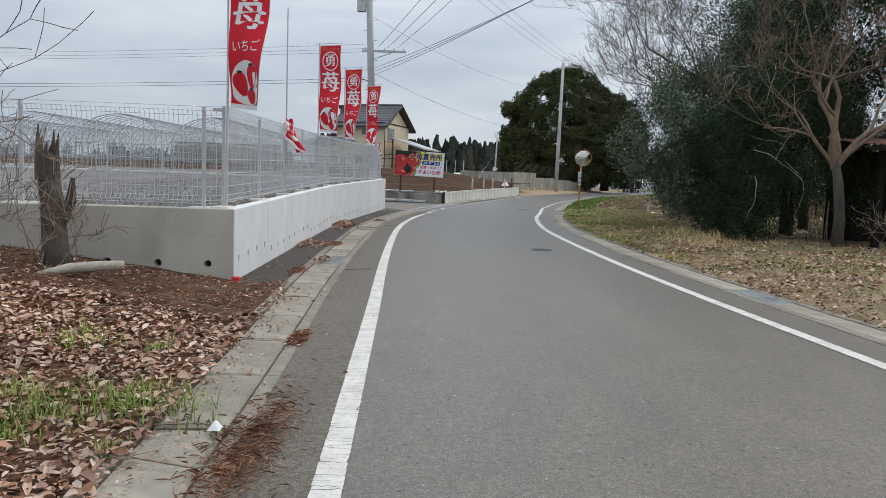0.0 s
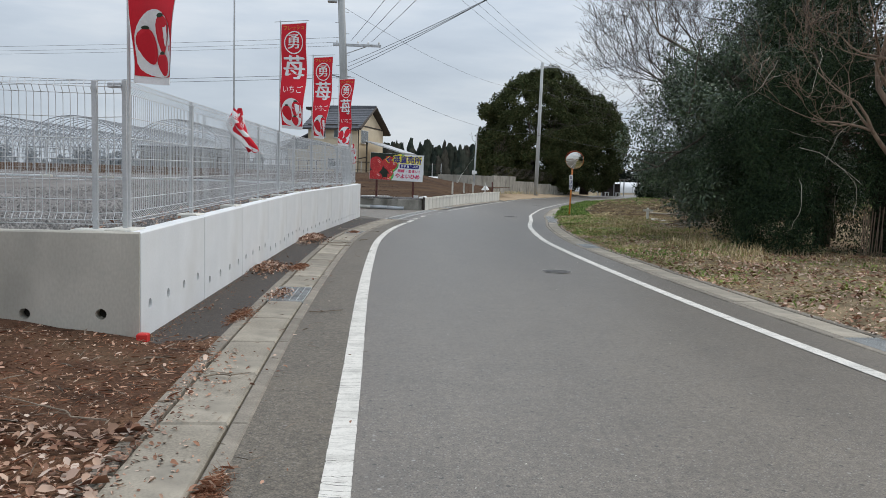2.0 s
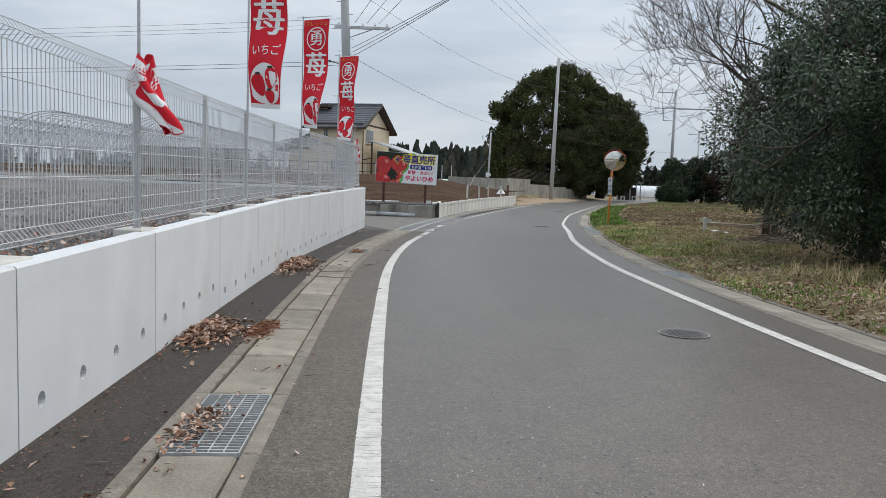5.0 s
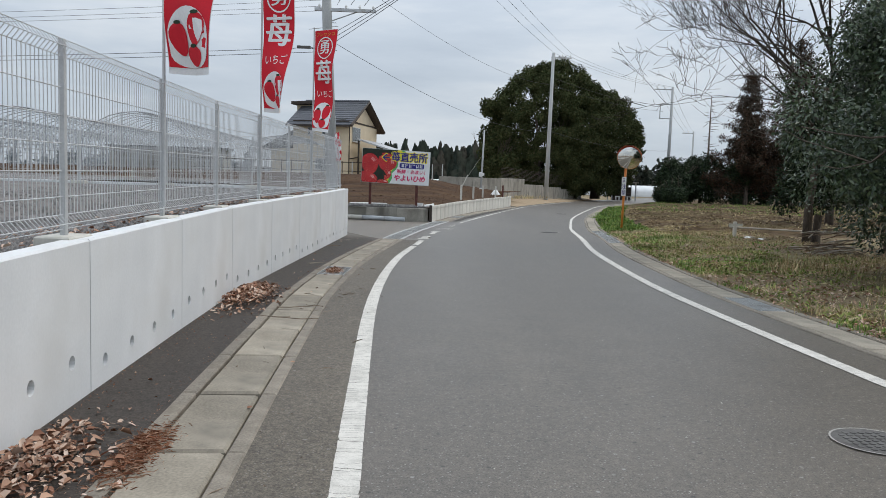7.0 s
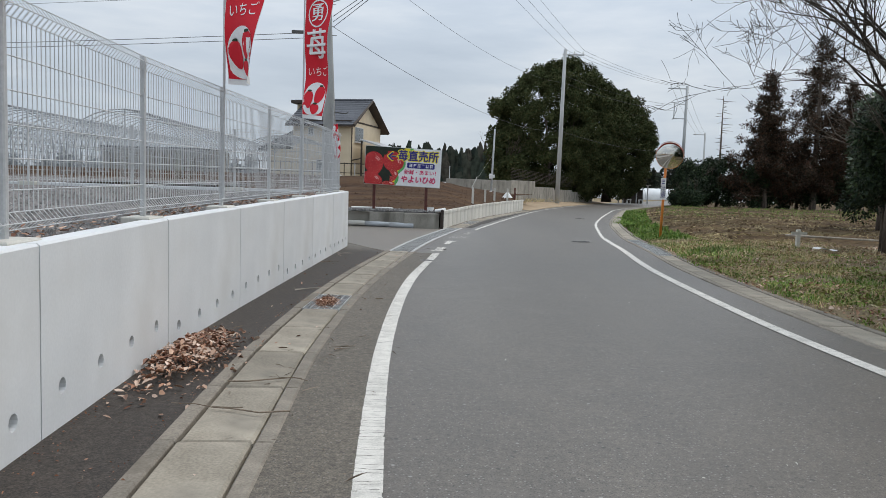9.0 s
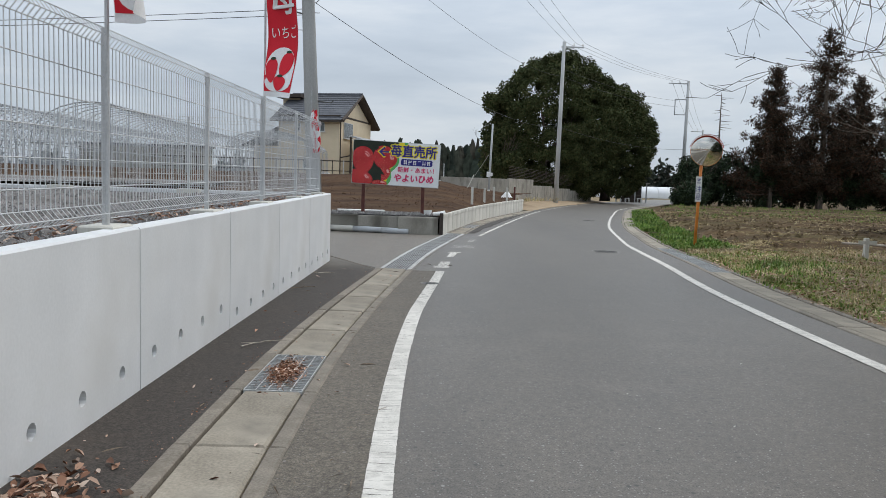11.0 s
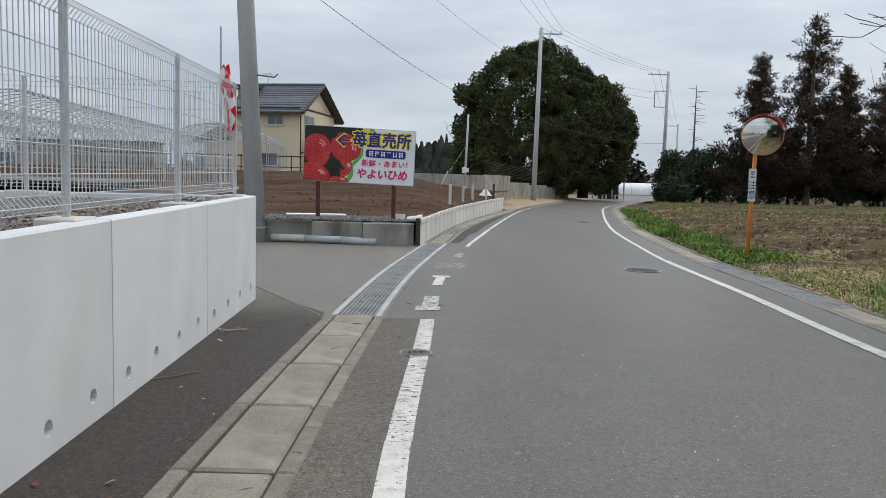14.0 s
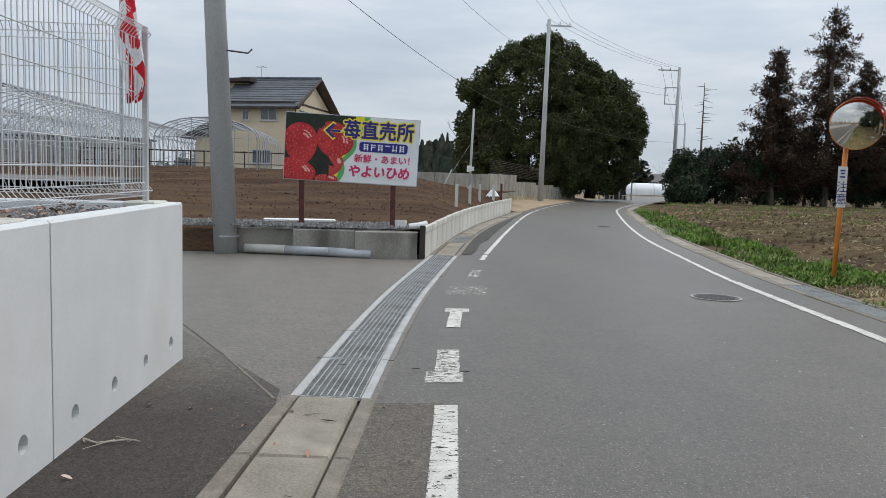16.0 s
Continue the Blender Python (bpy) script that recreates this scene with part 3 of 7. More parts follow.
def slices(fn, y0, y1, w, name, seed=3, side=0.0):
    """A near edge line: slabs of paint parted by jagged cracks, with chipped edges."""
    rn = random.Random(seed)
    g, y, m = Geo(), y0, 6
    low = [0.0] * (m + 1)
    while y < y1:
        e = min(y1, y + rn.choice([0.025, 0.04, 0.055, 0.08]) * rn.uniform(0.7, 1.4))
        tilt, top = rn.uniform(-0.012, 0.012), []
        for i in range(m + 1):
            top.append(tilt * (2 * i / m - 1) + rn.gauss(0, 0.0035))
        gap = rn.choice([0.0014, 0.0022, 0.0035, 0.005])
        chip = [abs(rn.gauss(0, 0.002)) + (0.008 * rn.random() if rn.random() < 0.05 else 0.0) for _ in range(4)]
        v = []
        for yy, off, c0, c1, dg in ((y, low, chip[0], chip[1], 0.0), (e, top, chip[2], chip[3], gap)):
            for i in range(m + 1):
                q = i / m
                yo = yy + off[i] - dg * rn.uniform(0.4, 1.3)
                v.append((fn(yo) + side + w * (q - 0.5) + (c0 if i == 0 else -c1 if i == m else 0.0), yo, 0.006))
        g.add(v, [(i, i + 1, m + 2 + i, m + 1 + i) for i in range(m)])
        y, low = e, top
    return part(name, g, PAINT, road, "white edge line cracked across")


slices(LLINE, -10, 23.6, 0.132, "edge_line", side=-0.006)
slices(RLINE, -10, 31, 0.135, "edge_line", 5, -0.008)
line_strip(LLINE, 37.4, 85, 0.085, "edge_line", wear=0.014, bare=0.2)
line_strip(lambda y: RLINE(y) - 0.012, 31, 35, 0.12, "edge_line", wear=0.01, seed=6)
line_strip(lambda y: RLINE(y) - 0.024, 35, 90, 0.09, "edge_line", wear=0.014, seed=7)


def worn(fn, y0, y1, w, keep, seed, name="dash"):
    """Paint scuffed away by tyres: fine ragged flakes of what is left, pulled out across the line."""
    g, dy, nx = Geo(), 0.0045, max(10, round(w / 0.006))
    rn = random.Random(seed)
    dx = w / nx
    y = y0
    while y < y1:
        run = None
        for i in range(nx + 1):
            x = -w / 2 + i * dx
            edge = 0.5 if i in (0, nx - 1) else 0.0
            on = i < nx and noise.noise(Vector((x * 16, y * 45, seed))) + 0.7 * noise.noise(Vector((x * 60, y * 130, seed + 7))) + 0.3 * noise.noise(Vector((x * 5, y * 3, seed + 3))) + rn.uniform(-0.1, 0.1) > 0.62 - 1.45 * keep + edge * (1 - keep) * 1.5
            if on and run is None:
                run = x
            if not on and run is not None:
                c = fn(y)
                g.add([(c + run, y, 0.005), (c + x, y, 0.005), (c + x, y + dy, 0.005), (c + run, y + dy, 0.005)], [(0, 1, 2, 3)])
                run = None
        y += dy
    return part(name, g, PAINT, road, "white road paint worn by tyres")


worn(lambda y: LLINE(y) - 0.004, 23.6, 25.5, 0.134, 0.85, 12, "edge_line")
worn(LLINE, 25.5, 28.95, 0.136, 0.7, 2, "edge_line")
worn(lambda y: LLINE(y) - 0.02, 29.46, 29.75, 0.26, 0.52, 3)
worn(lambda y: LLINE(y) + 0.0, 29.75, 30.44, 0.18, 0.48, 13)
worn(lambda y: LLINE(y) + 0.02, 31.37, 32.2, 0.13, 0.68, 4)
worn(lambda y: LLINE(y) + 0.02, 32.2, 32.4, 0.25, 0.66, 14)
worn(lambda y: LLINE(y) + 0.03, 35.1, 35.95, 0.16, 0.35, 5)
worn(lambda y: LLINE(y) + 0.05, 33.4, 34.1, 0.5, 0.2, 6)
g = strip(lambda y: KWALL(y) + 0.08, lambda y: LLINE(y) - 0.28 - 0.1 * lump(0, y, 0.6), span(38.4, 60, 0.6), 0.007, n=3)
part("dirt_strip", g, ASPHALT_DAMP, road, "dark damp dirt along the low wall")
# banks and fields
g = Geo().grid(lambda u, v: (lambda y: (lambda x: (x, y, left_z(x, y)))(gut_out(y) - 24 * (1 - u) ** 2.2))(-12 + 22.3 * v), 60, 90)
tagged(part("left_bank", g, DUFF), "brown earth bank strewn with dead leaves", "ground", kind="structure")
g = Geo().grid(lambda u, v: (lambda y: (lambda x: (x, y, left_z(x, y) + 0.004 + 0.006 * lump(x, y, 5)))(gut_out(y) - 0.02 - (3.2 * u + 0.25 * max(0, lump(y, 3, 1.2)))))(7.7 + 0.5 * lump(u * 3, 7, 1.1) + v * (2.42 - 0.5 * lump(u * 3, 7, 1.1) - 0.25 * u)), 50, 40)
tagged(part("bare_soil", g, SOIL), "patch of bare dark soil before the wall", "ground", kind="structure")
g = Geo().grid(lambda u, v: (lambda y: (lambda x: (x, y, right_z(x, y)))(rgut_out(y) + 34 * u ** 2.0))(-12 + 45.5 * v), 70, 150)
tagged(part("right_verge", g, VERGE), "rough verge of dry grass and dead leaves", "ground", kind="structure")


def furrow(x, y):
    """The ploughed rows, which run out into the verge."""
    d = x - rgut_out(y)
    rows_ = min(0.1, max(0.0, d - 0.5) * 0.06) + (0.085 * math.sin(y * 3.6 + 0.9 * lump(x, y, 0.3)) + 0.08 * lump(x, y, 1.6) + 0.04 * lump(x, y, 4)) * min(1, max(0, d - 1.2))
    k = min(1.0, max(0.0, (y - 33.5) / 1.8))
    return (1 - k) * right_z(x, y) + k * rows_


g = Geo().grid(lambda u, v: (lambda y: (lambda x: (x, y, furrow(x, y)))(rgut_out(y) + 55 * u ** 1.6))(33.5 + 52 * v), 90, 320)
tagged(part("ploughed_field", g, FIELD), "ploughed brown field with stubble rows", "field", kind="structure")
g = Geo().grid(lambda u, v: (lambda y: (rgut_out(y) + 60 * u, y, 0.1))(85.5 + 60 * v), 8, 8)
tagged(part("far_field", g, FIELD), "brown field beyond the ploughed strip", "field", kind="structure")
g = Geo().grid(lambda u, v: (lambda y: (lambda x: (x, y, lot_z(x, y)))(-40 + u * (40 + (KWALL(y) - 0.06 if y < 60.26 else LLINE(y) - 1.6))))(38.1 + 30 * v), 110, 110)
tagged(part("earth_lot", g, LOTSOIL), "bare lot of freshly turned brown earth", "field", kind="structure")
g = Geo().grid(lambda u, v: (lambda y: (LLINE(y) - 0.5 - 30 * u, y, 0.01 + 0.32 * min(1, u * 8) + 1.0 * u + 0.04 * lump(u * 30, y, 0.8)))(59.8 + 40 * v), 30, 40)
tagged(part("sandy_bank", g, SAND), "pale sandy bank beside the road", "ground", kind="structure")
g = Geo().grid(lambda u, v: (lambda y: (lambda x: (x, y, yard_z(x, y)))(-50 + u * (50 + (WALLX(y) - 0.1))))(10.25 + 19.8 * v), 60, 60)
tagged(part("gravel_yard", g, GRAVELM), "raised parking yard of grey gravel", "ground", kind="structure")
g = Geo().grid(lambda u, v: (-120 + 111.5 * u, 46 + 60 * v, 1.05 + 0.9 * v + 0.03 * lump(u * 100, v * 60, 0.5)), 30, 20)
tagged(part("far_yard", g, GRAVELM), "grey gravel ground under the greenhouses", "ground", kind="structure")
g = Geo().grid(lambda u, v: (-90 + 80 * u, 30 + 17 * v, yard_z(0, 30) + 0.1 * v), 10, 6)
tagged(part("yard_link", g, GRAVELM), "grey gravel yard beyond the fence", "ground", kind="structure")

# ---- gutters ----
LIDM = Geo().box(-0.176, 0.176, -0.487, 0.487, -0.08, 0.012, bev=0.014).mesh("lid", LID)
KERBO = Geo().box(-0.28, -0.19, -0.497, 0.497, -0.1, 0.018, bev=0.01).mesh("kerb", KERB)
KERBI = Geo().box(0.19, 0.28, -0.497, 0.497, -0.1, 0.012, bev=0.01).mesh("kerb", KERB)
gutter = thing("gutter_1", label="roadside gutter of concrete lids and kerbs", category="gutter", kind="structure")
# the bed lies shallow; its near-black colour paints in the channel's shade
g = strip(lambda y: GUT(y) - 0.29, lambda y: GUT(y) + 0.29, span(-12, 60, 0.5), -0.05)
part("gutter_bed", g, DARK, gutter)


def grate(parent, fn, y, w=0.18, n_long=10, n_cross=26, across=False):
    """A steel grating one metre long; its load bars run along the gutter, or across it."""
    gr = Geo()
    for i in range(n_long):
        x = -w + 2 * w * i / (n_long - 1)
        gr.box(x - 0.003, x + 0.003, -0.49, 0.49, -0.012, 0.013)
    for i in range(n_cross):
        q = -0.49 + 0.98 * i / (n_cross - 1)
        t = 0.006 if i in (0, n_cross - 1) else 0.0032 if across else 0.0022
        gr.box(-w, w, q - t, q + t, -0.01, 0.012 if across else 0.008)
    ob = part("grating", gr, GRATE, parent, "galvanised steel grating")
    ob.matrix_local = pose(fn(y), y, 0, 0, 0, heading(fn, y))
    return ob


ky = -10.4
rn = random.Random(8)
while ky < 60:
    m = pose(GUT(ky), ky, rn.uniform(-0.003, 0.003), 0, 0, heading(GUT, ky))
    grated = abs(ky - 12.6) < 0.3 or abs(ky - 22.6) < 0.3 or 29.2 < ky < 38.3 or 41 < ky < 43
    if grated:
        if ky < 29:
            grate(gutter, GUT, ky, n_long=6, n_cross=25, across=True)
        else:
            grate(gutter, GUT, ky)
    else:
        ob = part("lid", LIDM, None, gutter)
        ob.matrix_local = m @ pose(rn.uniform(-0.004, 0.004), 0, rn.uniform(-0.003, 0.004), rn.uniform(-0.4, 0.4), rn.uniform(-0.6, 0.6), rn.uniform(-0.5, 0.5))
    if 29.2 < ky < 38.3:
        for s in (-1, 1):
            fr = Geo().box(s * 0.214 - 0.028, s * 0.214 + 0.028, -0.498, 0.498, -0.08, 0.012, bev=0.005)
            ob = part("steel_frame", fr, FRAMEC, gutter, "pale frame of the long grating")
            ob.matrix_local = m
            ob = part("asphalt_edge", Geo().box(s * 0.263 - 0.02, s * 0.263 + 0.02, -0.5, 0.5, -0.08, 0.005), ASPHALT_SIDE, gutter)
            ob.matrix_local = m
    else:
        for me in (KERBO, KERBI):
            ob = part("kerb", me, None, gutter)
            ob.matrix_local = m
    ky += 1.0

RLIDM = Geo().box(-0.15, 0.15, -0.494, 0.494, -0.08, 0.012, bev=0.012).mesh("lid", LID)
RK1 = Geo().box(-0.24, -0.158, -0.497, 0.497, -0.1, 0.012, bev=0.008).mesh("kerb", KERB)
RK2 = Geo().box(0.158, 0.24, -0.497, 0.497, -0.1, 0.022, bev=0.008).mesh("kerb", KERB)


def rgut(y):
    return RLINE(y) + 0.74


rgutter = thing("gutter_2", label="roadside gutter of grey concrete lids", category="gutter", kind="structure")
# this bed too carries the channel's shade in its colour
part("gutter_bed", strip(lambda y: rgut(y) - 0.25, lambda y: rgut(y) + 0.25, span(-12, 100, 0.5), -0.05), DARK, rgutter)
ky = -10.6
while ky < 95:
    h = heading(rgut, ky)
    m = pose(rgut(ky), ky, rn.uniform(-0.003, 0.003), 0, 0, h)
    if abs(ky - 9.9) < 0.5 or abs(ky - 19.9) < 0.5 or 29.6 < ky < 34.8:
        grate(rgutter, rgut, ky, 0.15, 11, 34)
    else:
        ob = part("lid", RLIDM, None, rgutter)
        ob.matrix_local = m
    for me in (RK1, RK2):
        ob = part("kerb", me, None, rgutter)
        ob.matrix_local = m
    ky += math.cos(radians(h))


def manhole(x, y, r, label, rim=0.03):
    """A round cast-iron cover in its ring, with a raised tread."""
    t = thing("manhole_cover", (x, y, 0), label, "manhole cover")
    n = 36
    ring = Geo().add([((r + d) * math.cos(i * math.tau / n) , (r + d) * math.sin(i * math.tau / n), 0.009) for d in (0, rim) for i in range(n)], [(i, n + i, n + (i + 1) % n, (i + 1) % n) for i in range(n)])
    part("ring", ring, MANRING, t)
    part("plate", Geo().disc(0, 0, 0.0075, r - 0.002, n), IRON, t)
    studs = Geo()
    k = int(r / 0.045)
    for i in range(-k, k + 1):
        for j in range(-k, k + 1):
            if math.hypot(i, j) * 0.045 < r - 0.04:
                studs.box(i * 0.045 - 0.012, i * 0.045 + 0.012, j * 0.045 - 0.012, j * 0.045 + 0.012, 0.0075, 0.011)
    tagged(part("tread", studs, IRON, t), kind="stuff")
    return t


manhole(1.93, 15.44, 0.215, "round cast-iron manhole cover set in the asphalt", 0.01)
manhole(3.42, 33.45, 0.27, "round dark manhole cover in the bend of the road")
manhole(6.85, 49.1, 0.27, "round manhole cover far along the road")
manhole(-0.5, 27.5, 0.115, "small round valve cover on the white line", 0.008)

# ---- retaining wall ----
rwall = thing("retaining_wall", label="new pale grey concrete panel retaining wall with weep holes", category="wall", kind="structure")


def wall_panel(a, b, za, zb, holes, base, material, thick=0.13, parent=None):
    """A cast panel from a to b with round weep holes through its face."""
    a, b = Vector((*a, 0)), Vector((*b, 0))
    d = b - a
    L = d.length
    bm = bmesh.new()
    gap = 0.006
    edges = []

    def loop(pts):
        vs = [bm.verts.new((x, 0, z)) for x, z in pts]
        edges.extend(bm.edges.new((vs[i], vs[(i + 1) % len(vs)])) for i in range(len(vs)))
        return vs
    ta, tb = za - 0.012, zb - 0.012
    outer = loop([(gap, base), (L - gap, base), (L - gap, tb), (gap, ta)])
    rings = [loop([(h + 0.042 * math.cos(k * math.tau / 14), z + 0.042 * math.sin(k * math.tau / 14)) for k in range(14)]) for h, z in holes]
    bmesh.ops.triangle_fill(bm, use_beauty=True, use_dissolve=False, edges=edges, normal=(0, -1, 0))
    for r in rings:
        deep = [bm.verts.new((v.co.x, 0.1, v.co.z)) for v in r]
        for i in range(14):
            bm.faces.new((r[i], r[(i + 1) % 14], deep[(i + 1) % 14], deep[i]))
        # near-black end disc paints in the shade of a deeper hole
        bm.faces.new(deep).material_index = 1
    t = thick
    top = [bm.verts.new(p) for p in ((gap, 0.012, za), (L - gap, 0.012, zb), (L - gap, t - 0.01, zb), (gap, t - 0.01, za))]
    back = [bm.verts.new(p) for p in ((gap, t, base), (L - gap, t, base), (L - gap, t, tb), (gap, t, ta))]
    bm.faces.new(top)
    bm.faces.new((outer[3], outer[2], top[1], top[0]))
    bm.faces.new((top[3], top[2], back[2], back[3]))
    bm.faces.new(back)
    bm.faces.new((outer[0], outer[3], top[0], top[3], back[3], back[0]))
    bm.faces.new((outer[2], outer[1], back[1], back[2], top[2], top[1]))
    bmesh.ops.recalc_face_normals(bm, faces=bm.faces)
    me = bpy.data.meshes.new("panel")
    bm.to_mesh(me)
    bm.free()
    for m_ in (material, DARK):
        me.materials.append(m_)
    ob = part("panel", me, None, parent)
    ob.matrix_local = Matrix.Translation(a) @ Matrix.Rotation(math.atan2(d.y, d.x), 4, "Z")
    return ob


HOLE_Z = [0.25, 0.18, 0.22, 0.15, 0.21, 0.15, 0.195, 0.12, 0.145, 0.15]
JOINT = [10.1 + 2.0 * k for k in range(11)]
for k in range(10):
    y0, y1 = JOINT[k], JOINT[k + 1]
    wall_panel((WALLX(y0), y0), (WALLX(y1), y1), wall_top(y0), wall_top(y1), [(0.23 + 0.5 * i, HOLE_Z[k] + 0.008 * i) for i in range(4)], -0.1, WALLC, parent=rwall)
g = Geo()
for k in range(1, 10):
    y = JOINT[k]
    g.box(WALLX(y) - 0.05, WALLX(y) - 0.012, y - 0.02, y + 0.02, -0.05, wall_top(y) - 0.02)
part("joint_filler", g, DARK, rwall)
FRONT = [(-2.24, 10.085), (-4.22, 9.93), (-6.2, 9.78), (-8.2, 9.63), (-10.2, 9.48), (-12.2, 9.33)]
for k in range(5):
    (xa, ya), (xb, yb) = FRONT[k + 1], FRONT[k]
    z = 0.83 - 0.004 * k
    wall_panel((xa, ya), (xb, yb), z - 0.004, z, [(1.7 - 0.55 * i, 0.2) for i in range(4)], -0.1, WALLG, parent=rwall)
for k in range(14):
    wall_panel((WALLX(30.1) - 0.005 - 2 * k, 30.1), (WALLX(30.1) - 0.005 - 2 * (k + 1), 30.1), wall_top(30), wall_top(30), [(0.25 + 0.5 * i, 0.2) for i in range(4)], -0.1, WALLC, parent=rwall)
g = Geo().box(-2.24, -2.16, 10.0, 10.07, 0.0, 0.07, bev=0.01)
tagged(part("red_block", g, REDP), "small red plastic block at the wall corner", "marker block")

# ---- mesh fence ----
FH = 1.16


def fence_post(parent, x, y, z, turn=0.0, h=FH):
    g = Geo().box(-0.016, 0.016, -0.019, 0.019, 0, h, bev=0.004)
    ob = part("post", g, POST, parent)
    ob.matrix_local = pose(x, y, z, 0, 0, turn)
    b = part("base_block", Geo().box(-0.1, 0.1, -0.16, 0.16, -0.12, 0.025, bev=0.01), CREAMC, parent)
    b.matrix_local = pose(x, y, z, 0, 0, turn)


def fence_mesh(parent, a, b, h=FH, pitch=0.05):
    """A welded wire panel between two posts: upright wires bent into a fold at head and foot, and cross wires."""
    a, b = Vector(a), Vector(b)
    L = (b - a).length
    ux = (b - a) / L
    nx = Vector((ux.y, -ux.x, 0)).normalized()
    g = Geo()
    r = 0.0021
    prof = [(0.0, 0.06), (0.045, 0.095), (0.0, 0.145), (0.0, h - 0.1), (0.04, h - 0.05), (0.0, h)]
    n = int(L / pitch)
    for i in range(n + 1):
        p = a + ux * (L * i / n)
        for (o0, z0), (o1, z1) in zip(prof, prof[1:]):
            q0, q1 = p + nx * o0 + Vector((0, 0, z0)), p + nx * o1 + Vector((0, 0, z1))
            s, w = ux * r, nx * r
            g.add([q0 - s - w, q0 + s - w, q0 + s + w, q0 - s + w, q1 - s - w, q1 + s - w, q1 + s + w, q1 - s + w], [(0, 1, 5, 4), (1, 2, 6, 5), (2, 3, 7, 6), (3, 0, 4, 7)])
    for o, z, rr in [(0, 0.06, 0.003), (0.045, 0.095, 0.003), (0, 0.145, 0.003), (0, 0.25, 0.0035), (0, 0.4, 0.0032), (0, 0.56, 0.0032), (0, 0.72, 0.0032), (0, 0.88, 0.0032), (0, h - 0.1, 0.003), (0.04, h - 0.05, 0.003), (0, h, 0.003)]:
        p, q = a + nx * o + Vector((0, 0, z)), b + nx * o + Vector((0, 0, z))
        g.tube([p, q], rr, 4)
    return part("wire_panel", g, WIRE, parent)


fence = thing("mesh_fence", label="white welded wire mesh fence on the concrete wall", category="fence")
PX = [(WALLX(y) - 0.17, y, wall_top(y) - 0.01) for y in [10.28 + 1.958 * k for k in range(11)]]
for x, y, z in PX:
    fence_post(fence, x, y, z)
for a, b in zip(PX, PX[1:]):
    fence_mesh(fence, a, b)
PF = [(PX[0][0] - 0.22 - 2.0 * k, PX[0][1] - 0.02 - 0.15 * k, 0.81) for k in range(6)]
for x, y, z in PF:
    fence_post(fence, x, y, z, 90)
for a, b in zip([PX[0]] + PF, PF):
    fence_mesh(fence, (b[0] + 0.02, b[1], b[2]), (a[0] - 0.02, a[1], a[2]), pitch=0.052)
part("corner_clamp", Geo().box(PX[0][0] - 0.12, PX[0][0] - 0.02, PX[0][1] - 0.03, PX[0][1] + 0.01, 0.81 + FH - 0.05, 0.81 + FH - 0.01, bev=0.006), STEEL, fence, "galvanised corner clamp")
PE = [(PX[-1][0] - 0.05 - 2.0 * k, PX[-1][1], PX[-1][2]) for k in range(15)]
for x, y, z in PE[1:]:
    fence_post(fence, x, y, z, 90)
for a, b in zip(PE, PE[1:]):
    fence_mesh(fence, a, b)


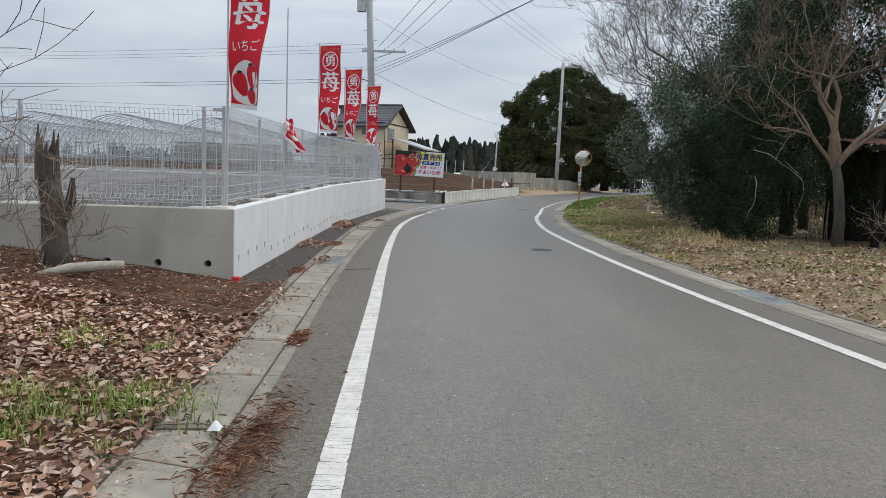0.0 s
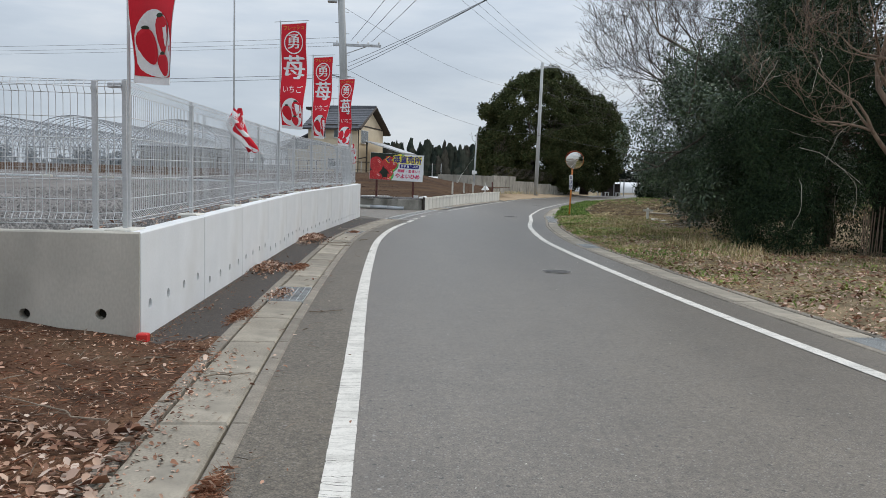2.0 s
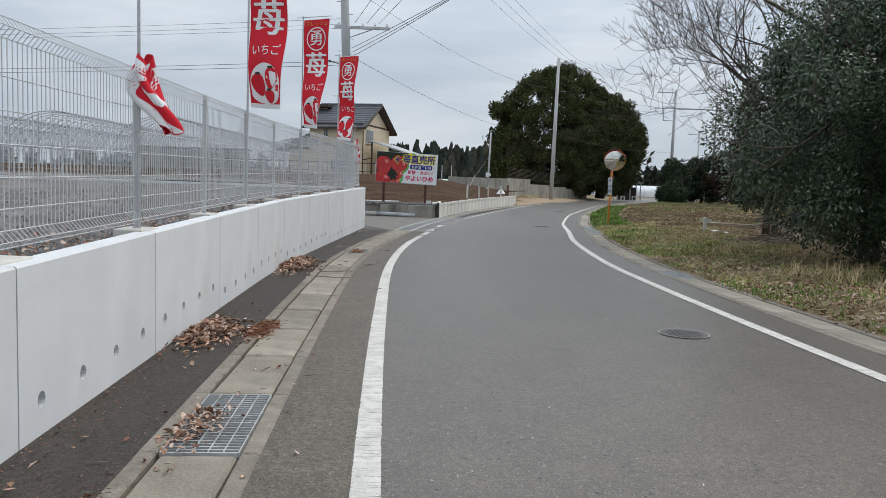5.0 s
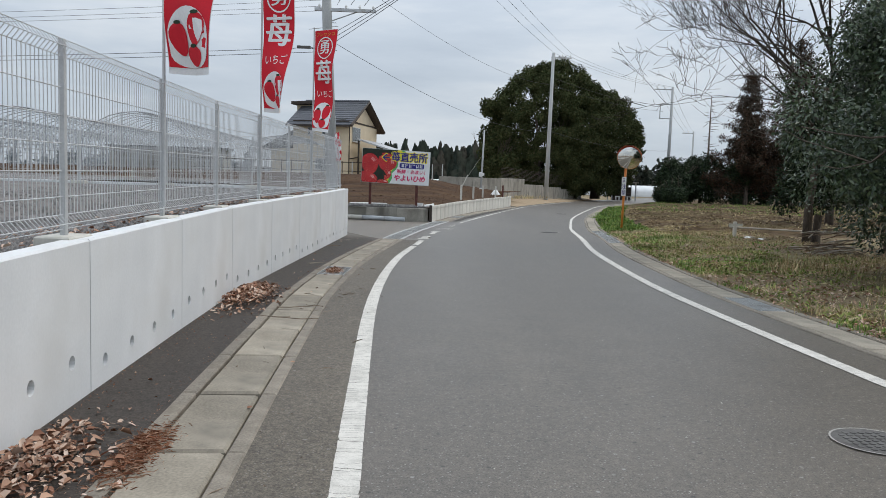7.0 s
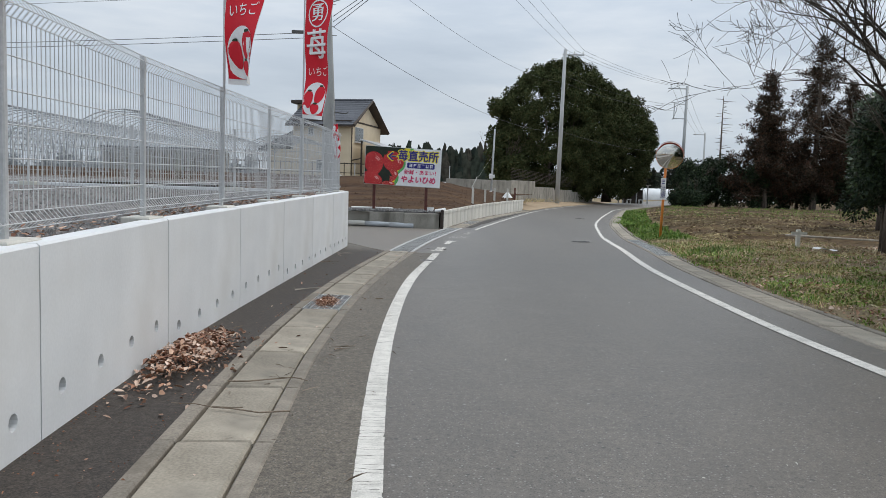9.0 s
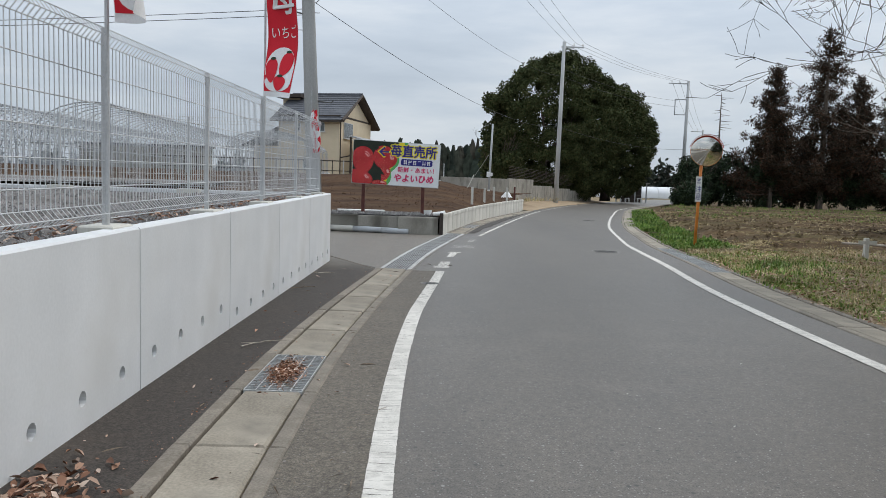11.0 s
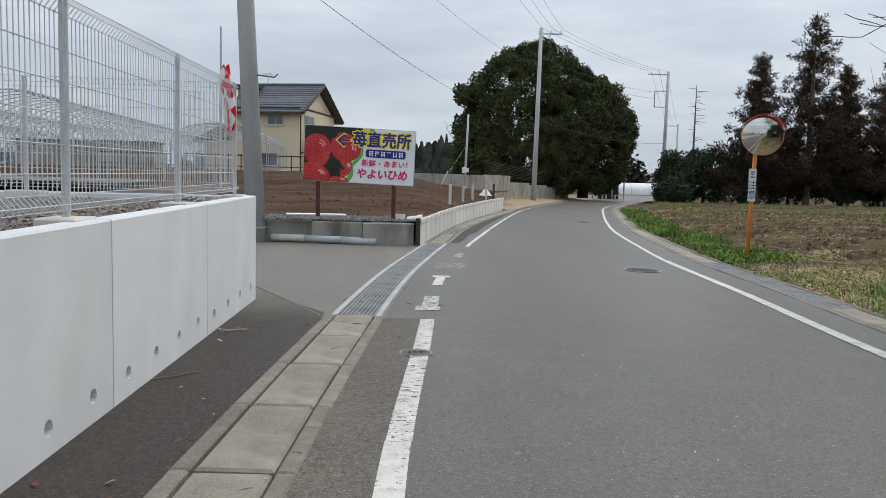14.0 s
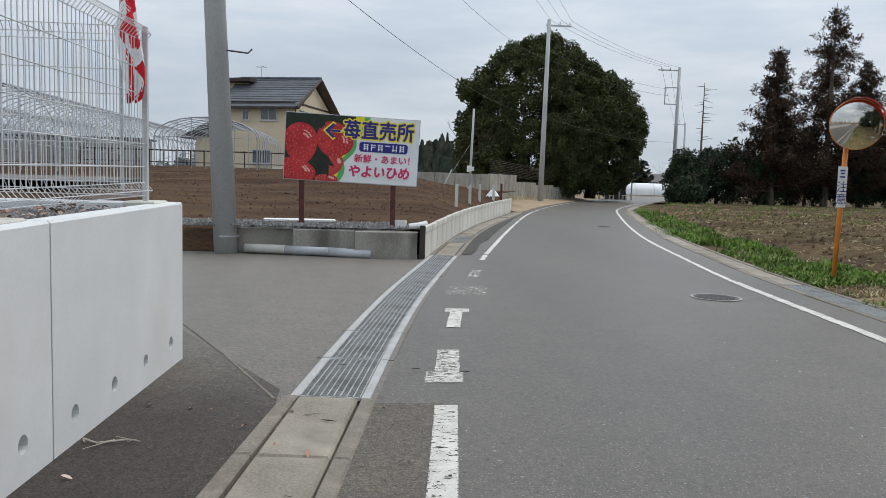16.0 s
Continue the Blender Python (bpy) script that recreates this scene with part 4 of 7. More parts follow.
# ---- banners ----
def banner(x, y, z0, seed, turn, curl, w=0.52, h=1.8, pole_h=None):
    """A tall printed banner flying from a thin pole tied to the fence."""
    t = thing("banner_flag", (x, y, z0), "red and white strawberry banner flying from a thin pole", "banner", "banners along the fence", turn=turn)
    zb = 0.98
    top = zb + h + 0.06
    part("pole", Geo().tube([(0, 0, -0.12), (0, 0, top)], [0.014, 0.011], 8), POST, t)
    part("cross_arm", Geo().tube([(-0.12, 0, top - 0.02), (w + 0.04, 0, top - 0.02)], 0.006, 6), STEEL, t)
    rn = random.Random(seed)
    ph = rn.uniform(0, 6)

    def cloth(u, v, lift=0.0):
        """u from the pole outwards, v from the foot up; the free foot swings with the wind."""
        free = (1 - v) ** 1.3
        a = curl * free
        ux = u * w * math.cos(a * u)
        yy = -u * w * math.sin(a * u) * 0.9 + 0.085 * math.sin(6.5 * v + 3 * u + ph) * (0.3 + free) * u + 0.035 * math.sin(11 * v + ph) * (0.2 + free)
        return (0.018 + ux + 0.05 * free * math.sin(ph + 4 * v) * u, yy - lift, zb + v * h - 0.05 * free * u)
    body = part("cloth", Geo().grid(lambda u, v: cloth(u, v), 10, 34), CLOTH_WHITE, t, smooth=True)
    red = Geo().grid(lambda u, v: cloth(0.012 + 0.976 * u, 0.03 + 0.965 * v, 0.003), 10, 34)
    part("red_field", red, CLOTH_RED, body, smooth=True)

    def print_on(name, verts, faces, cu, cv, material, sx=1.0, lift=0.008):
        g = Geo()
        g.add([cloth(cu + vx * sx / w, cv + vy / h, lift) for vx, vy, _ in verts], faces)
        part(name, g, material, body)

    def ell(n, rx, ry):
        return [(rx * math.cos(i * math.tau / n), ry * math.sin(i * math.tau / n), 0) for i in range(n)], [tuple(range(n))]
    print_on("script_line", *glyphs("フレッシュ", 0.09), 0.5, 0.955, CLOTH_OCHRE)
    n = 28
    ring = [(r * math.cos(i * math.tau / n), r * math.sin(i * math.tau / n), 0) for r in (0.175, 0.195) for i in range(n)]
    print_on("emblem_ring", ring, [(i, n + i, n + (i + 1) % n, (i + 1) % n) for i in range(n)], 0.5, 0.82, CLOTH_WHITE)
    for shift in (-0.008, 0.0, 0.008):
        bold = glyphs("勇", 0.27)
        print_on("emblem", [(a + shift, b, c) for a, b, c in bold[0]], bold[1], 0.5, 0.82, CLOTH_WHITE, lift=0.008 + 0.0004 * abs(shift) / 0.008 + 0.0002 * (shift > 0))
    print_on("large_character", *glyphs("苺", 0.44), 0.5, 0.565, CLOTH_WHITE)
    big = glyphs("苺", 0.44)
    print_on("large_character", [(a + 0.016, b, c) for a, b, c in big[0]], big[1], 0.5, 0.565, CLOTH_WHITE)
    print_on("large_character", [(a - 0.012, b + 0.008, c) for a, b, c in big[0]], big[1], 0.5, 0.565, CLOTH_WHITE, lift=0.009)
    print_on("small_words", *glyphs("いちご", 0.14), 0.5, 0.37, CLOTH_WHITE)
    k = 24
    dome = [(0.238 * r * math.cos(i * math.tau / k), 0.235 * r * math.copysign(abs(math.sin(i * math.tau / k)) ** (1.0 if i < k / 2 else 0.35), math.sin(i * math.tau / k)), 0) for r in (0.0, 0.33, 0.66, 1.0) for i in range(k)]
    print_on("white_ground", dome, [(j * k + i, (j + 1) * k + i, (j + 1) * k + (i + 1) % k, j * k + (i + 1) % k) for j in range(3) for i in range(k)], 0.5, 0.16, CLOTH_WHITE, lift=0.006)
    for bx, by, rx, ry, ti in ((0.28, 0.15, 0.1, 0.13, 0.25), (0.69, 0.19, 0.098, 0.13, -0.3), (0.6, 0.078, 0.095, 0.078, -0.1)):
        v, f = ell(18, 1, 1)
        v = [(rx * (1 - 0.25 * b) * a, -ry * b * 1.0, 0) for a, b, _ in v]
        v = [(a * math.cos(ti) - b * math.sin(ti), a * math.sin(ti) + b * math.cos(ti), 0) for a, b, _ in v]
        print_on("printed_berry", v, f, bx, by, CLOTH_RED, lift=0.011)
        v, f = ell(8, 0.045, 0.016)
        print_on("printed_stalk", v, f, bx, by + ry / h, CLOTH_LEAF, lift=0.013)
    return t


def furled(x, y, z, seed, pole_top, drop, turn=0.0, bulk=0.8):
    """A banner that has slipped down its pole and hangs crumpled."""
    t = thing("furled_banner", (x, y, z), "crumpled red and white banner hanging slack on its pole", "banner", "banners along the fence", turn=turn)
    part("pole", Geo().tube([(0, 0, 0), (0, 0, pole_top)], [0.014, 0.009], 8), STEEL, t)
    rn = random.Random(seed)

    def fn(u, v):
        a = u * math.tau * 1.35
        r = bulk * (0.05 + 0.1 * math.sin(math.pi * min(1, v * 0.8 + 0.15)) ** 0.7) * (0.75 + 0.35 * math.sin(a * 3 + v * 5 + seed))
        sag = 0.12 * (1 - v) * (bulk - 0.45) / 0.35
        return (0.06 + r * math.cos(a) + sag + 0.06 * (bulk - 0.45) / 0.35 * math.sin(4 * v + seed), r * 0.6 * math.sin(a) - 0.03, 1.2 - drop * (1 - v) + 0.03 * math.sin(a * 2))
    part("cloth", Geo().grid(fn, 30, 22), CLOTH_RED, t, smooth=True)

    def fw(u, v):
        p = fn(0.3 + 0.28 * u + 0.14 * math.sin(6 * v + seed), 0.02 + 0.93 * v)
        c = Vector((0.06 + 0.12 * (1 - v), -0.03, p[2]))
        d = Vector(p) - c
        return tuple(c + d * 1.05)
    part("white_print", Geo().grid(fw, 12, 20), CLOTH_WHITE, t, smooth=True)

    def fw2(u, v):
        p = fn(0.72 + 0.1 * u + 0.05 * math.sin(9 * v), 0.1 + 0.75 * v)
        c = Vector((0.06 + 0.12 * (1 - v), -0.03, p[2]))
        return tuple(c + (Vector(p) - c) * 1.05)
    part("white_print", Geo().grid(fw2, 8, 16), CLOTH_WHITE, t, smooth=True)

    def patch(k):
        def fp(u, v):
            p = fn((0.12 + 0.37 * k + 0.14 * u) % 1.0, 0.15 + 0.27 * (k % 3) + 0.16 * v + 0.05 * math.sin(5 * u + k))
            c = Vector((0.06 + 0.12 * (1 - v) * 0, -0.03, p[2]))
            return tuple(c + (Vector(p) - c) * 1.07)
        return fp
    for k in range(5):
        part("white_print", Geo().grid(patch(k), 6, 6), CLOTH_WHITE, t, smooth=True)
    return t


banner(PX[0][0] + 0.06, PX[0][1] - 0.08, 0.98, 1, -20, 0.4)
furled(PX[2][0] + 0.04, PX[2][1] - 0.05, 0.9, 2, 3.0, 0.5)
banner(PX[4][0] + 0.03, PX[4][1] - 0.05, 1.16, 3, -22, 0.25)
banner(PX[6][0] + 0.03, PX[6][1] - 0.05, 1.2, 4, -24, 0.6)
banner(PX[8][0] + 0.03, PX[8][1] - 0.05, 1.22, 5, -34, 0.35)
furled(PX[10][0] - 0.12, PX[10][1] - 0.1, 1.2, 7, 1.6, 0.62, bulk=0.5)

# ---- strawberry sign ----
sign = thing("billboard", (-2.33, 38.3, 0.42), "strawberry shop billboard with yellow and white print on two posts", "sign", turn=-0.5)
SW, SH, SZ = 2.33, 1.15, 0.83
for px in (0.34, 1.95):
    part("post", Geo().box(px - 0.045, px + 0.045, 0.03, 0.12, -0.05, SZ + SH - 0.03), RUSTW, sign, "dark red steel post")
board = part("board", Geo().box(0, SW, -0.012, 0.02, SZ, SZ + SH), S_WHITE, sign)
edge_ = part("trim_edge", Geo().box(-0.012, SW + 0.012, -0.005, 0.015, SZ - 0.012, SZ + SH + 0.012), STEEL, sign)

for ob in (board, edge_):
    ob.matrix_local = Matrix.Translation((0, 0, 0.05)) @ Matrix.Rotation(radians(2.0), 4, "Y")


def flat(name, pts, faces, material, lift, ox=0.0, oz=0.0):
    """A printed shape on the board; points in board metres from its lower left corner."""
    g = Geo().add([(ox + p[0], -0.012 - lift, SZ + oz + p[1]) for p in pts], faces)
    return part(name, g, material, board)


def wavy(x0, amp, n=24):
    return [(x0(s) + amp * abs(math.sin(s * 8.5 + 0.6)), SH * s) for s in [i / n for i in range(n + 1)]]


def band(name, off, material, lift):
    """A scalloped field from the left edge to a line that leans across the board."""
    right = wavy(lambda s: 0.78 + 0.52 * s ** 1.2 + off, 0.09)
    pts = [(0.0, SH * i / 24) for i in range(25)] + right
    flat(name, pts, [(i, 25 + i, 26 + i, i + 1) for i in range(24)], material, lift)


band("green_band", 0.13, S_GREEN, 0.002)
flat("yellow_field", [(0.9, 0.72), (SW - 0.0, 0.72), (SW - 0.0, SH), (0.9, SH)], [(0, 1, 2, 3)], S_WHITE, 0.001)
band("yellow_band", 0.03, S_YEL, 0.003)
band("photo_ground", -0.12, S_LEAF, 0.004)


def berry(cx, cz, rx, rz, tilt, lift, seed):
    """A printed strawberry with seeds and a highlight."""
    n = 28

    def q(a, r):
        x, z = rx * r * math.cos(a) * (1 - 0.14 * math.sin(a) * -1), rz * r * math.sin(a)
        c, s = math.cos(tilt), math.sin(tilt)
        return (min(SW, max(0.0, cx + x * c - z * s)), min(SH, max(0.0, cz + x * s + z * c)))
    flat("printed_berry", [q(i * math.tau / n, 1) for i in range(n)], [tuple(range(n))], S_BERRY, lift)
    rn = random.Random(seed)
    pts, fs = [], []
    for ring in (0.25, 0.45, 0.65, 0.84):
        k = int(ring * 26)
        for i in range(k):
            a = (i + 0.5 * (ring > 0.5)) * math.tau / k
            x, z = q(a, ring)
            if 0.02 < x < SW and 0.02 < z < SH - 0.02:
                b = len(pts)
                pts += [(x - 0.005, z - 0.008), (x + 0.005, z - 0.008), (x + 0.005, z + 0.008), (x - 0.004, z + 0.008)]
                fs.append((b, b + 1, b + 2, b + 3))
    tagged(flat("seeds", pts, fs, S_SEED, lift + 0.001), kind="stuff")
    # a window's shine, broken by the seeds
    pts, fs = [], []
    for i in range(5):
        for k in range(2):
            x, z = q(0.5 + 0.16 * i, 0.5 + 0.16 * k)
            if 0.03 < x < SW - 0.03 and 0.03 < z < SH - 0.03:
                b = len(pts)
                pts += [(x - 0.02, z - 0.008), (x + 0.014, z - 0.014), (x + 0.02, z + 0.007), (x - 0.012, z + 0.013)]
                fs.append((b, b + 1, b + 2, b + 3))
    if pts:
        tagged(flat("glint", pts, fs, S_GLARE, lift + 0.0006), kind="stuff")


berry(0.27, 0.63, 0.29, 0.36, 0.1, 0.006, 1)
berry(0.85, 0.72, 0.33, 0.3, -0.6, 0.005, 2)
berry(0.22, 0.15, 0.33, 0.21, -0.3, 0.0065, 3)
berry(0.86, 0.3, 0.15, 0.2, -0.3, 0.0055, 4)
berry(0.74, 0.02, 0.2, 0.1, 0.0, 0.0058, 5)
for cx, cz, a, ln in ((0.25, 1.03, 2.6, 0.26), (0.36, 1.06, 0.3, 0.22), (0.63, 0.42, -0.6, 0.3), (0.68, 0.32, -1.2, 0.26), (0.6, 0.9, 1.4, 0.2)):
    d, e = (math.cos(a), math.sin(a)), (-math.sin(a), math.cos(a))
    flat("printed_leaf", [(max(0, min(SW, cx + d[0] * s * ln + e[0] * w)), max(0, min(SH, cz + d[1] * s * ln + e[1] * w))) for s, w in ((0, 0), (0.35, 0.07), (1, 0), (0.4, -0.07))], [(0, 1, 2, 3)], S_LEAF if cz < 0.95 else S_GREEN if cz < 0.4 else S_LEAF, 0.0085)


def words(name, text, size, cx, cz, material, halo=None, hw=0.016, sx=1.0, slant=0.0, bold=0.0):
    """Printed words, made bolder by shifted copies, with a halo round them where one is given."""
    v, f = glyphs(text, size)
    v = [(a * sx + b * slant, b, 0) for a, b, _ in v]

    def put(nm, offs, material, lift):
        g = Geo()
        for k, (dx, dz) in enumerate(offs):
            g.add([(cx + a + dx, -0.012 - lift - k * 0.00015, SZ + cz + b + dz) for a, b, _ in v], f)
        part(nm, g, material, board)
    if halo:
        put(name + "_halo", [(hw * math.cos(i * math.tau / 10), hw * math.sin(i * math.tau / 10)) for i in range(10)], halo, 0.0092)
    put(name, [(0, 0)] + ([(bold, 0), (-bold, 0), (0, bold), (0, -bold)] if bold else []), material, 0.0115)


words("headline", "苺直売所", 0.34, 1.62, 0.90, S_NAVY, S_YEL, 0.034, 0.92, bold=0.01)
arrow = [(0.68, 0.88), (0.82, 1.01), (0.86, 0.98), (0.765, 0.9), (0.95, 0.9), (0.95, 0.86), (0.765, 0.86), (0.86, 0.78), (0.82, 0.75)]
flat("arrow_halo", [(0.82 + (x - 0.82) * 1.28, 0.88 + (z - 0.88) * 1.25) for x, z in arrow], [(0, 3, 2, 1), (3, 0, 6), (0, 8, 7, 6), (3, 6, 5, 4)], S_YEL, 0.0095)
flat("arrow", arrow, [(0, 3, 2, 1), (3, 0, 6), (0, 8, 7, 6), (3, 6, 5, 4)], S_NAVY, 0.012)
flat("name_plate", [(1.32, 0.55), (2.11, 0.55), (2.14, 0.58), (2.14, 0.69), (2.11, 0.72), (1.32, 0.72), (1.29, 0.69), (1.29, 0.58)], [tuple(range(8))], S_NAVY, 0.006)
pts, fs = [], []
rn = random.Random(4)
for i in range(6):
    x = 1.35 + i * 0.126
    for bx, bz, bw, bh in ((0.02, 0.575, 0.018, 0.115), (0.078, 0.575, 0.016, 0.115), (0.012, 0.595, 0.09, 0.016), (0.012, 0.63, 0.085, 0.015), (0.012, 0.665, 0.09, 0.016)):
        if rn.random() < 0.8:
            k = len(pts)
            pts += [(x + bx, bz), (x + bx + bw, bz), (x + bx + bw, bz + bh), (x + bx, bz + bh)]
            fs.append((k, k + 1, k + 2, k + 3))
flat("name_marks", pts, fs, S_WHITE, 0.008)
words("slogan", "新鮮・あまい！", 0.155, 1.75, 0.42, S_RED, None, bold=0.003)
words("variety", "やよいひめ", 0.23, 1.66, 0.19, S_RED, S_WHITE, 0.02, 0.95, 0.1, bold=0.009)


# ---- traffic mirror ----
mir = thing("traffic_mirror", (6.0, 35.17, 0.0), "round convex traffic mirror on an orange post", "traffic mirror", turn=0)
lean = 0.06
part("post", Geo().tube([(0, 0, -0.1), (lean * 0.5, 0, 1.2), (lean, 0, 2.36)], 0.035, 12), ORANGE, mir, smooth=True)
part("footing", Geo().box(-0.2, 0.2, -0.2, 0.2, -0.1, 0.03, bev=0.02), KERB, mir)
head = thing("mirror_head")
head.parent = mir
R, n, rings = 0.355, 40, 8
aim = look((0, 0, 0), (-0.35, -1.0, -0.08)).to_3x3().to_4x4()
head.matrix_local = Matrix.Translation((lean + 0.01, -0.22, 2.28)) @ aim
v, f = [(0, 0, -0.0)], []
sag = 0.075
for r in range(1, rings + 1):
    rr = R * r / rings
    for i in range(n):
        v.append((rr * math.cos(i * math.tau / n), rr * math.sin(i * math.tau / n), sag * (r / rings) ** 2))
f += [(0, 1 + (i + 1) % n, 1 + i) for i in range(n)]
for r in range(rings - 1):
    f += [(1 + r * n + i, 1 + r * n + (i + 1) % n, 1 + (r + 1) * n + (i + 1) % n, 1 + (r + 1) * n + i) for i in range(n)]
part("mirror_glass", Geo().add(v, f), MIRROR, head, "convex mirror face", smooth=True)
v = []
for r, z in ((R - 0.002, sag - 0.002), (R + 0.004, sag - 0.003), (R + 0.005, sag + 0.03), (R - 0.05, sag + 0.075), (0.0, sag + 0.09)):
    v += [(r * math.cos(i * math.tau / n), r * math.sin(i * math.tau / n), z) for i in range(n)]
f = [(k * n + i, k * n + (i + 1) % n, (k + 1) * n + (i + 1) % n, (k + 1) * n + i) for k in range(4) for i in range(n)]
part("mirror_shell", Geo().add(v, f), ORANGE, head, "orange back shell", smooth=True)
v, f = [], []
for k in range(25):
    a = radians(10) + radians(160) * k / 24
    w = 0.09 * math.sin(math.pi * k / 24) ** 0.5 + 0.01
    for r, z in ((R + 0.018, sag), (R + 0.03, sag - w)):
        v.append((r * math.cos(a), r * math.sin(a), z))
f = [(2 * k, 2 * k + 1, 2 * k + 3, 2 * k + 2) for k in range(24)]
part("mirror_hood", Geo().add(v, f), REDP, head, "red sun hood over the mirror", smooth=True)
plate = part("warning_plate", Geo().box(-0.07, 0.07, -0.052, -0.044, 1.1, 1.69), WHITE, mir, "white plate lettered in navy")
pv, pf = glyphs("注", 0.17)
part("lettering", Geo().add([(lean * 0.02 - 0.005 + a, -0.056, 1.385 + b) for a, b, _ in pv], pf), S_NAVY, plate)
pv, pf = glyphs("意", 0.17)
part("lettering", Geo().add([(lean * 0.02 - 0.005 + a, -0.056, 1.21 + b) for a, b, _ in pv], pf), S_NAVY, plate)
part("lettering_bar", Geo().box(-0.045, 0.035, -0.056, -0.053, 1.53, 1.55).box(-0.035, 0.025, -0.056, -0.053, 1.58, 1.6).box(-0.045, 0.035, -0.056, -0.053, 1.62, 1.64), S_NAVY, plate)

# ---- low precast wall round the lot ----
kw = thing("low_wall", label="low cream precast concrete fence panels beside the road", category="wall", kind="structure")
ys = [37.45 + 1.9 * i for i in range(13)]
for i, (ya, yb) in enumerate(zip(ys, ys[1:])):
    a, b = Vector((KWALL(ya), ya, 0)), Vector((KWALL(yb), yb, 0))
    h = 0.55 + 0.1 * i / 12
    m = Matrix.Translation(a) @ Matrix.Rotation(math.atan2((b - a).y, (b - a).x), 4, "Z")
    L = (b - a).length
    p = part("panel", Geo().box(0.025, L - 0.025, -0.02, 0.03, -0.05, h, bev=0.01), CREAMC, kw)
    p.matrix_local = m
    p = part("rib", Geo().box(0.03, L - 0.03, -0.034, -0.02, h - 0.1, h - 0.015), CREAMC, kw)
    p.matrix_local = m
    p = part("post", Geo().box(-0.05, 0.05, -0.005, 0.06, -0.05, h - 0.02, bev=0.01) if i else Geo().box(-0.035, 0.02, -0.03, 0.06, -0.05, h + 0.02, bev=0.01), DARKWOOD if i == 0 else OLDC, kw)
    p.matrix_local = m
kerbw = thing("lot_kerb", label="stained old concrete kerb wall before the gravel strip", category="kerb", kind="structure")
for i in range(3):
    xa = 0.02 - i * 1.05
    p = part("block", Geo().box(xa - 1.04, xa, 37.44 + 0.28 * i, 37.57 + 0.28 * i, -0.05, 0.45, bev=0.015), OLDC, kerbw)
g = Geo().grid(lambda u, v: (-3.05 + 3.1 * u, 37.55 + 1.9 * v + 0.55 * (1 - u), 0.43 + 0.05 * lump(u * 3, v * 2, 2.5)), 40, 14)
tagged(part("gravel_strip", g, GRAVELM), "strip of grey gravel behind the kerb", "ground", kind="structure")
pipe = thing("drain_pipe", label="grey plastic drain pipe lying along the kerb", category="pipe")
pp = [Vector((-2.9, 37.95, 0.09)), Vector((-2.2, 37.78, 0.09)), Vector((-1.45, 37.6, 0.08)), Vector((-0.75, 37.42, 0.06))]
for i in range(3):
    part("pipe_length", Geo().tube([pp[i], pp[i + 1]], 0.078 - 0.004 * (i % 2), 14), PVC if i else CREAMC, pipe, smooth=True)
bucket = thing("bucket", (-0.24, 38.02, 0.47), "small white plastic pail on the gravel", "bucket")
part("pail", Geo().tube([(0, 0, 0), (0, 0, 0.15)], [0.09, 0.11], 16, cap=False).disc(0, 0, 0.01, 0.09, 16), WHITE, bucket, smooth=True)
g = Geo().tube([(0.0, 0, 0.0), (0.22, 0.05, 0.02), (0.32, 0.1, 0.06)], [0.05, 0.06, 0.045], 10)
p = tagged(part("white_pipe_bend", g, WHITE), "short white pipe bend lying on gravel", "pipe")
p.matrix_world = pose(-0.1, 37.95, 0.52)
g = Geo().box(0, 1.3, 0, 0.5, 0, 0.03)
p = tagged(part("white_board", g, WHITE), "white board lying flat under the billboard", "board")
p.matrix_world = pose(-2.7, 38.7, 0.52, 0, 0, 5)
for i, (y, dx, h, c) in enumerate(((47.5, -0.5, 0.55, CREAMC), (51, -0.55, 0.5, CREAMC), (54, -0.6, 0.55, CREAMC), (57.5, -0.5, 0.55, CREAMC), (59.5, -0.4, 0.6, RUSTW))):
    x = KWALL(y) + dx
    tagged(part("stake", Geo().box(x - 0.045, x + 0.045, y - 0.045, y + 0.045, 0.2, 0.72 + h, bev=0.01), c), "square survey stake in the earth lot", "stake", "stakes by the low wall")
p = tagged(part("plastic_sheet", Geo().grid(lambda u, v: (u * 0.55, v * 0.45, 0.3 * math.sin(u * 3.1) * math.sin(v * 3.1) + 0.08 * lump(u * 9, v * 9, 1)), 12, 12), WHITE), "crumpled white plastic sheet on the lot", "plastic sheet")
p.matrix_world = pose(4.3, 58.0, 0.75)


# ---- utility poles and cables ----
def upole(x, y, z0, h, r0, r1, lean=0.0, label=""):
    t = thing("utility_pole", (x, y, z0), label or "tall grey concrete utility pole", "utility pole")
    part("shaft", Geo().tube([(0, 0, -0.3), (lean * 0.5, 0, h * 0.5), (lean, 0, h)], [r0, (r0 + r1) / 2, r1], 16), UPOLE, t, smooth=True)
    return t


p1 = upole(-3.2, 37.92, 0, 14.2, 0.205, 0.11, -0.7, "thick grey concrete utility pole at the entrance")
arm = part("cross_arm", Geo().box(-0.75, 1.3, -0.05, 0.05, 6.93, 7.03).tube([(-0.35, 0, 6.55), (0.7, 0, 6.95)], 0.02, 6), STEEL, p1)
for ix in (-0.6, 0.3, 0.75, 1.2):
    part("insulator", Geo().tube([(ix, 0, 7.03), (ix, 0, 7.1), (ix, 0, 7.16)], [0.03, 0.045, 0.025], 8), WHITE, arm)
box = part("transformer_box", Geo().box(-1.0, -0.62, -0.15, 0.15, 8.75, 9.3, bev=0.02).box(-0.66, -0.35, -0.04, 0.04, 8.95, 9.05), STEEL, p1, "small grey metal box")
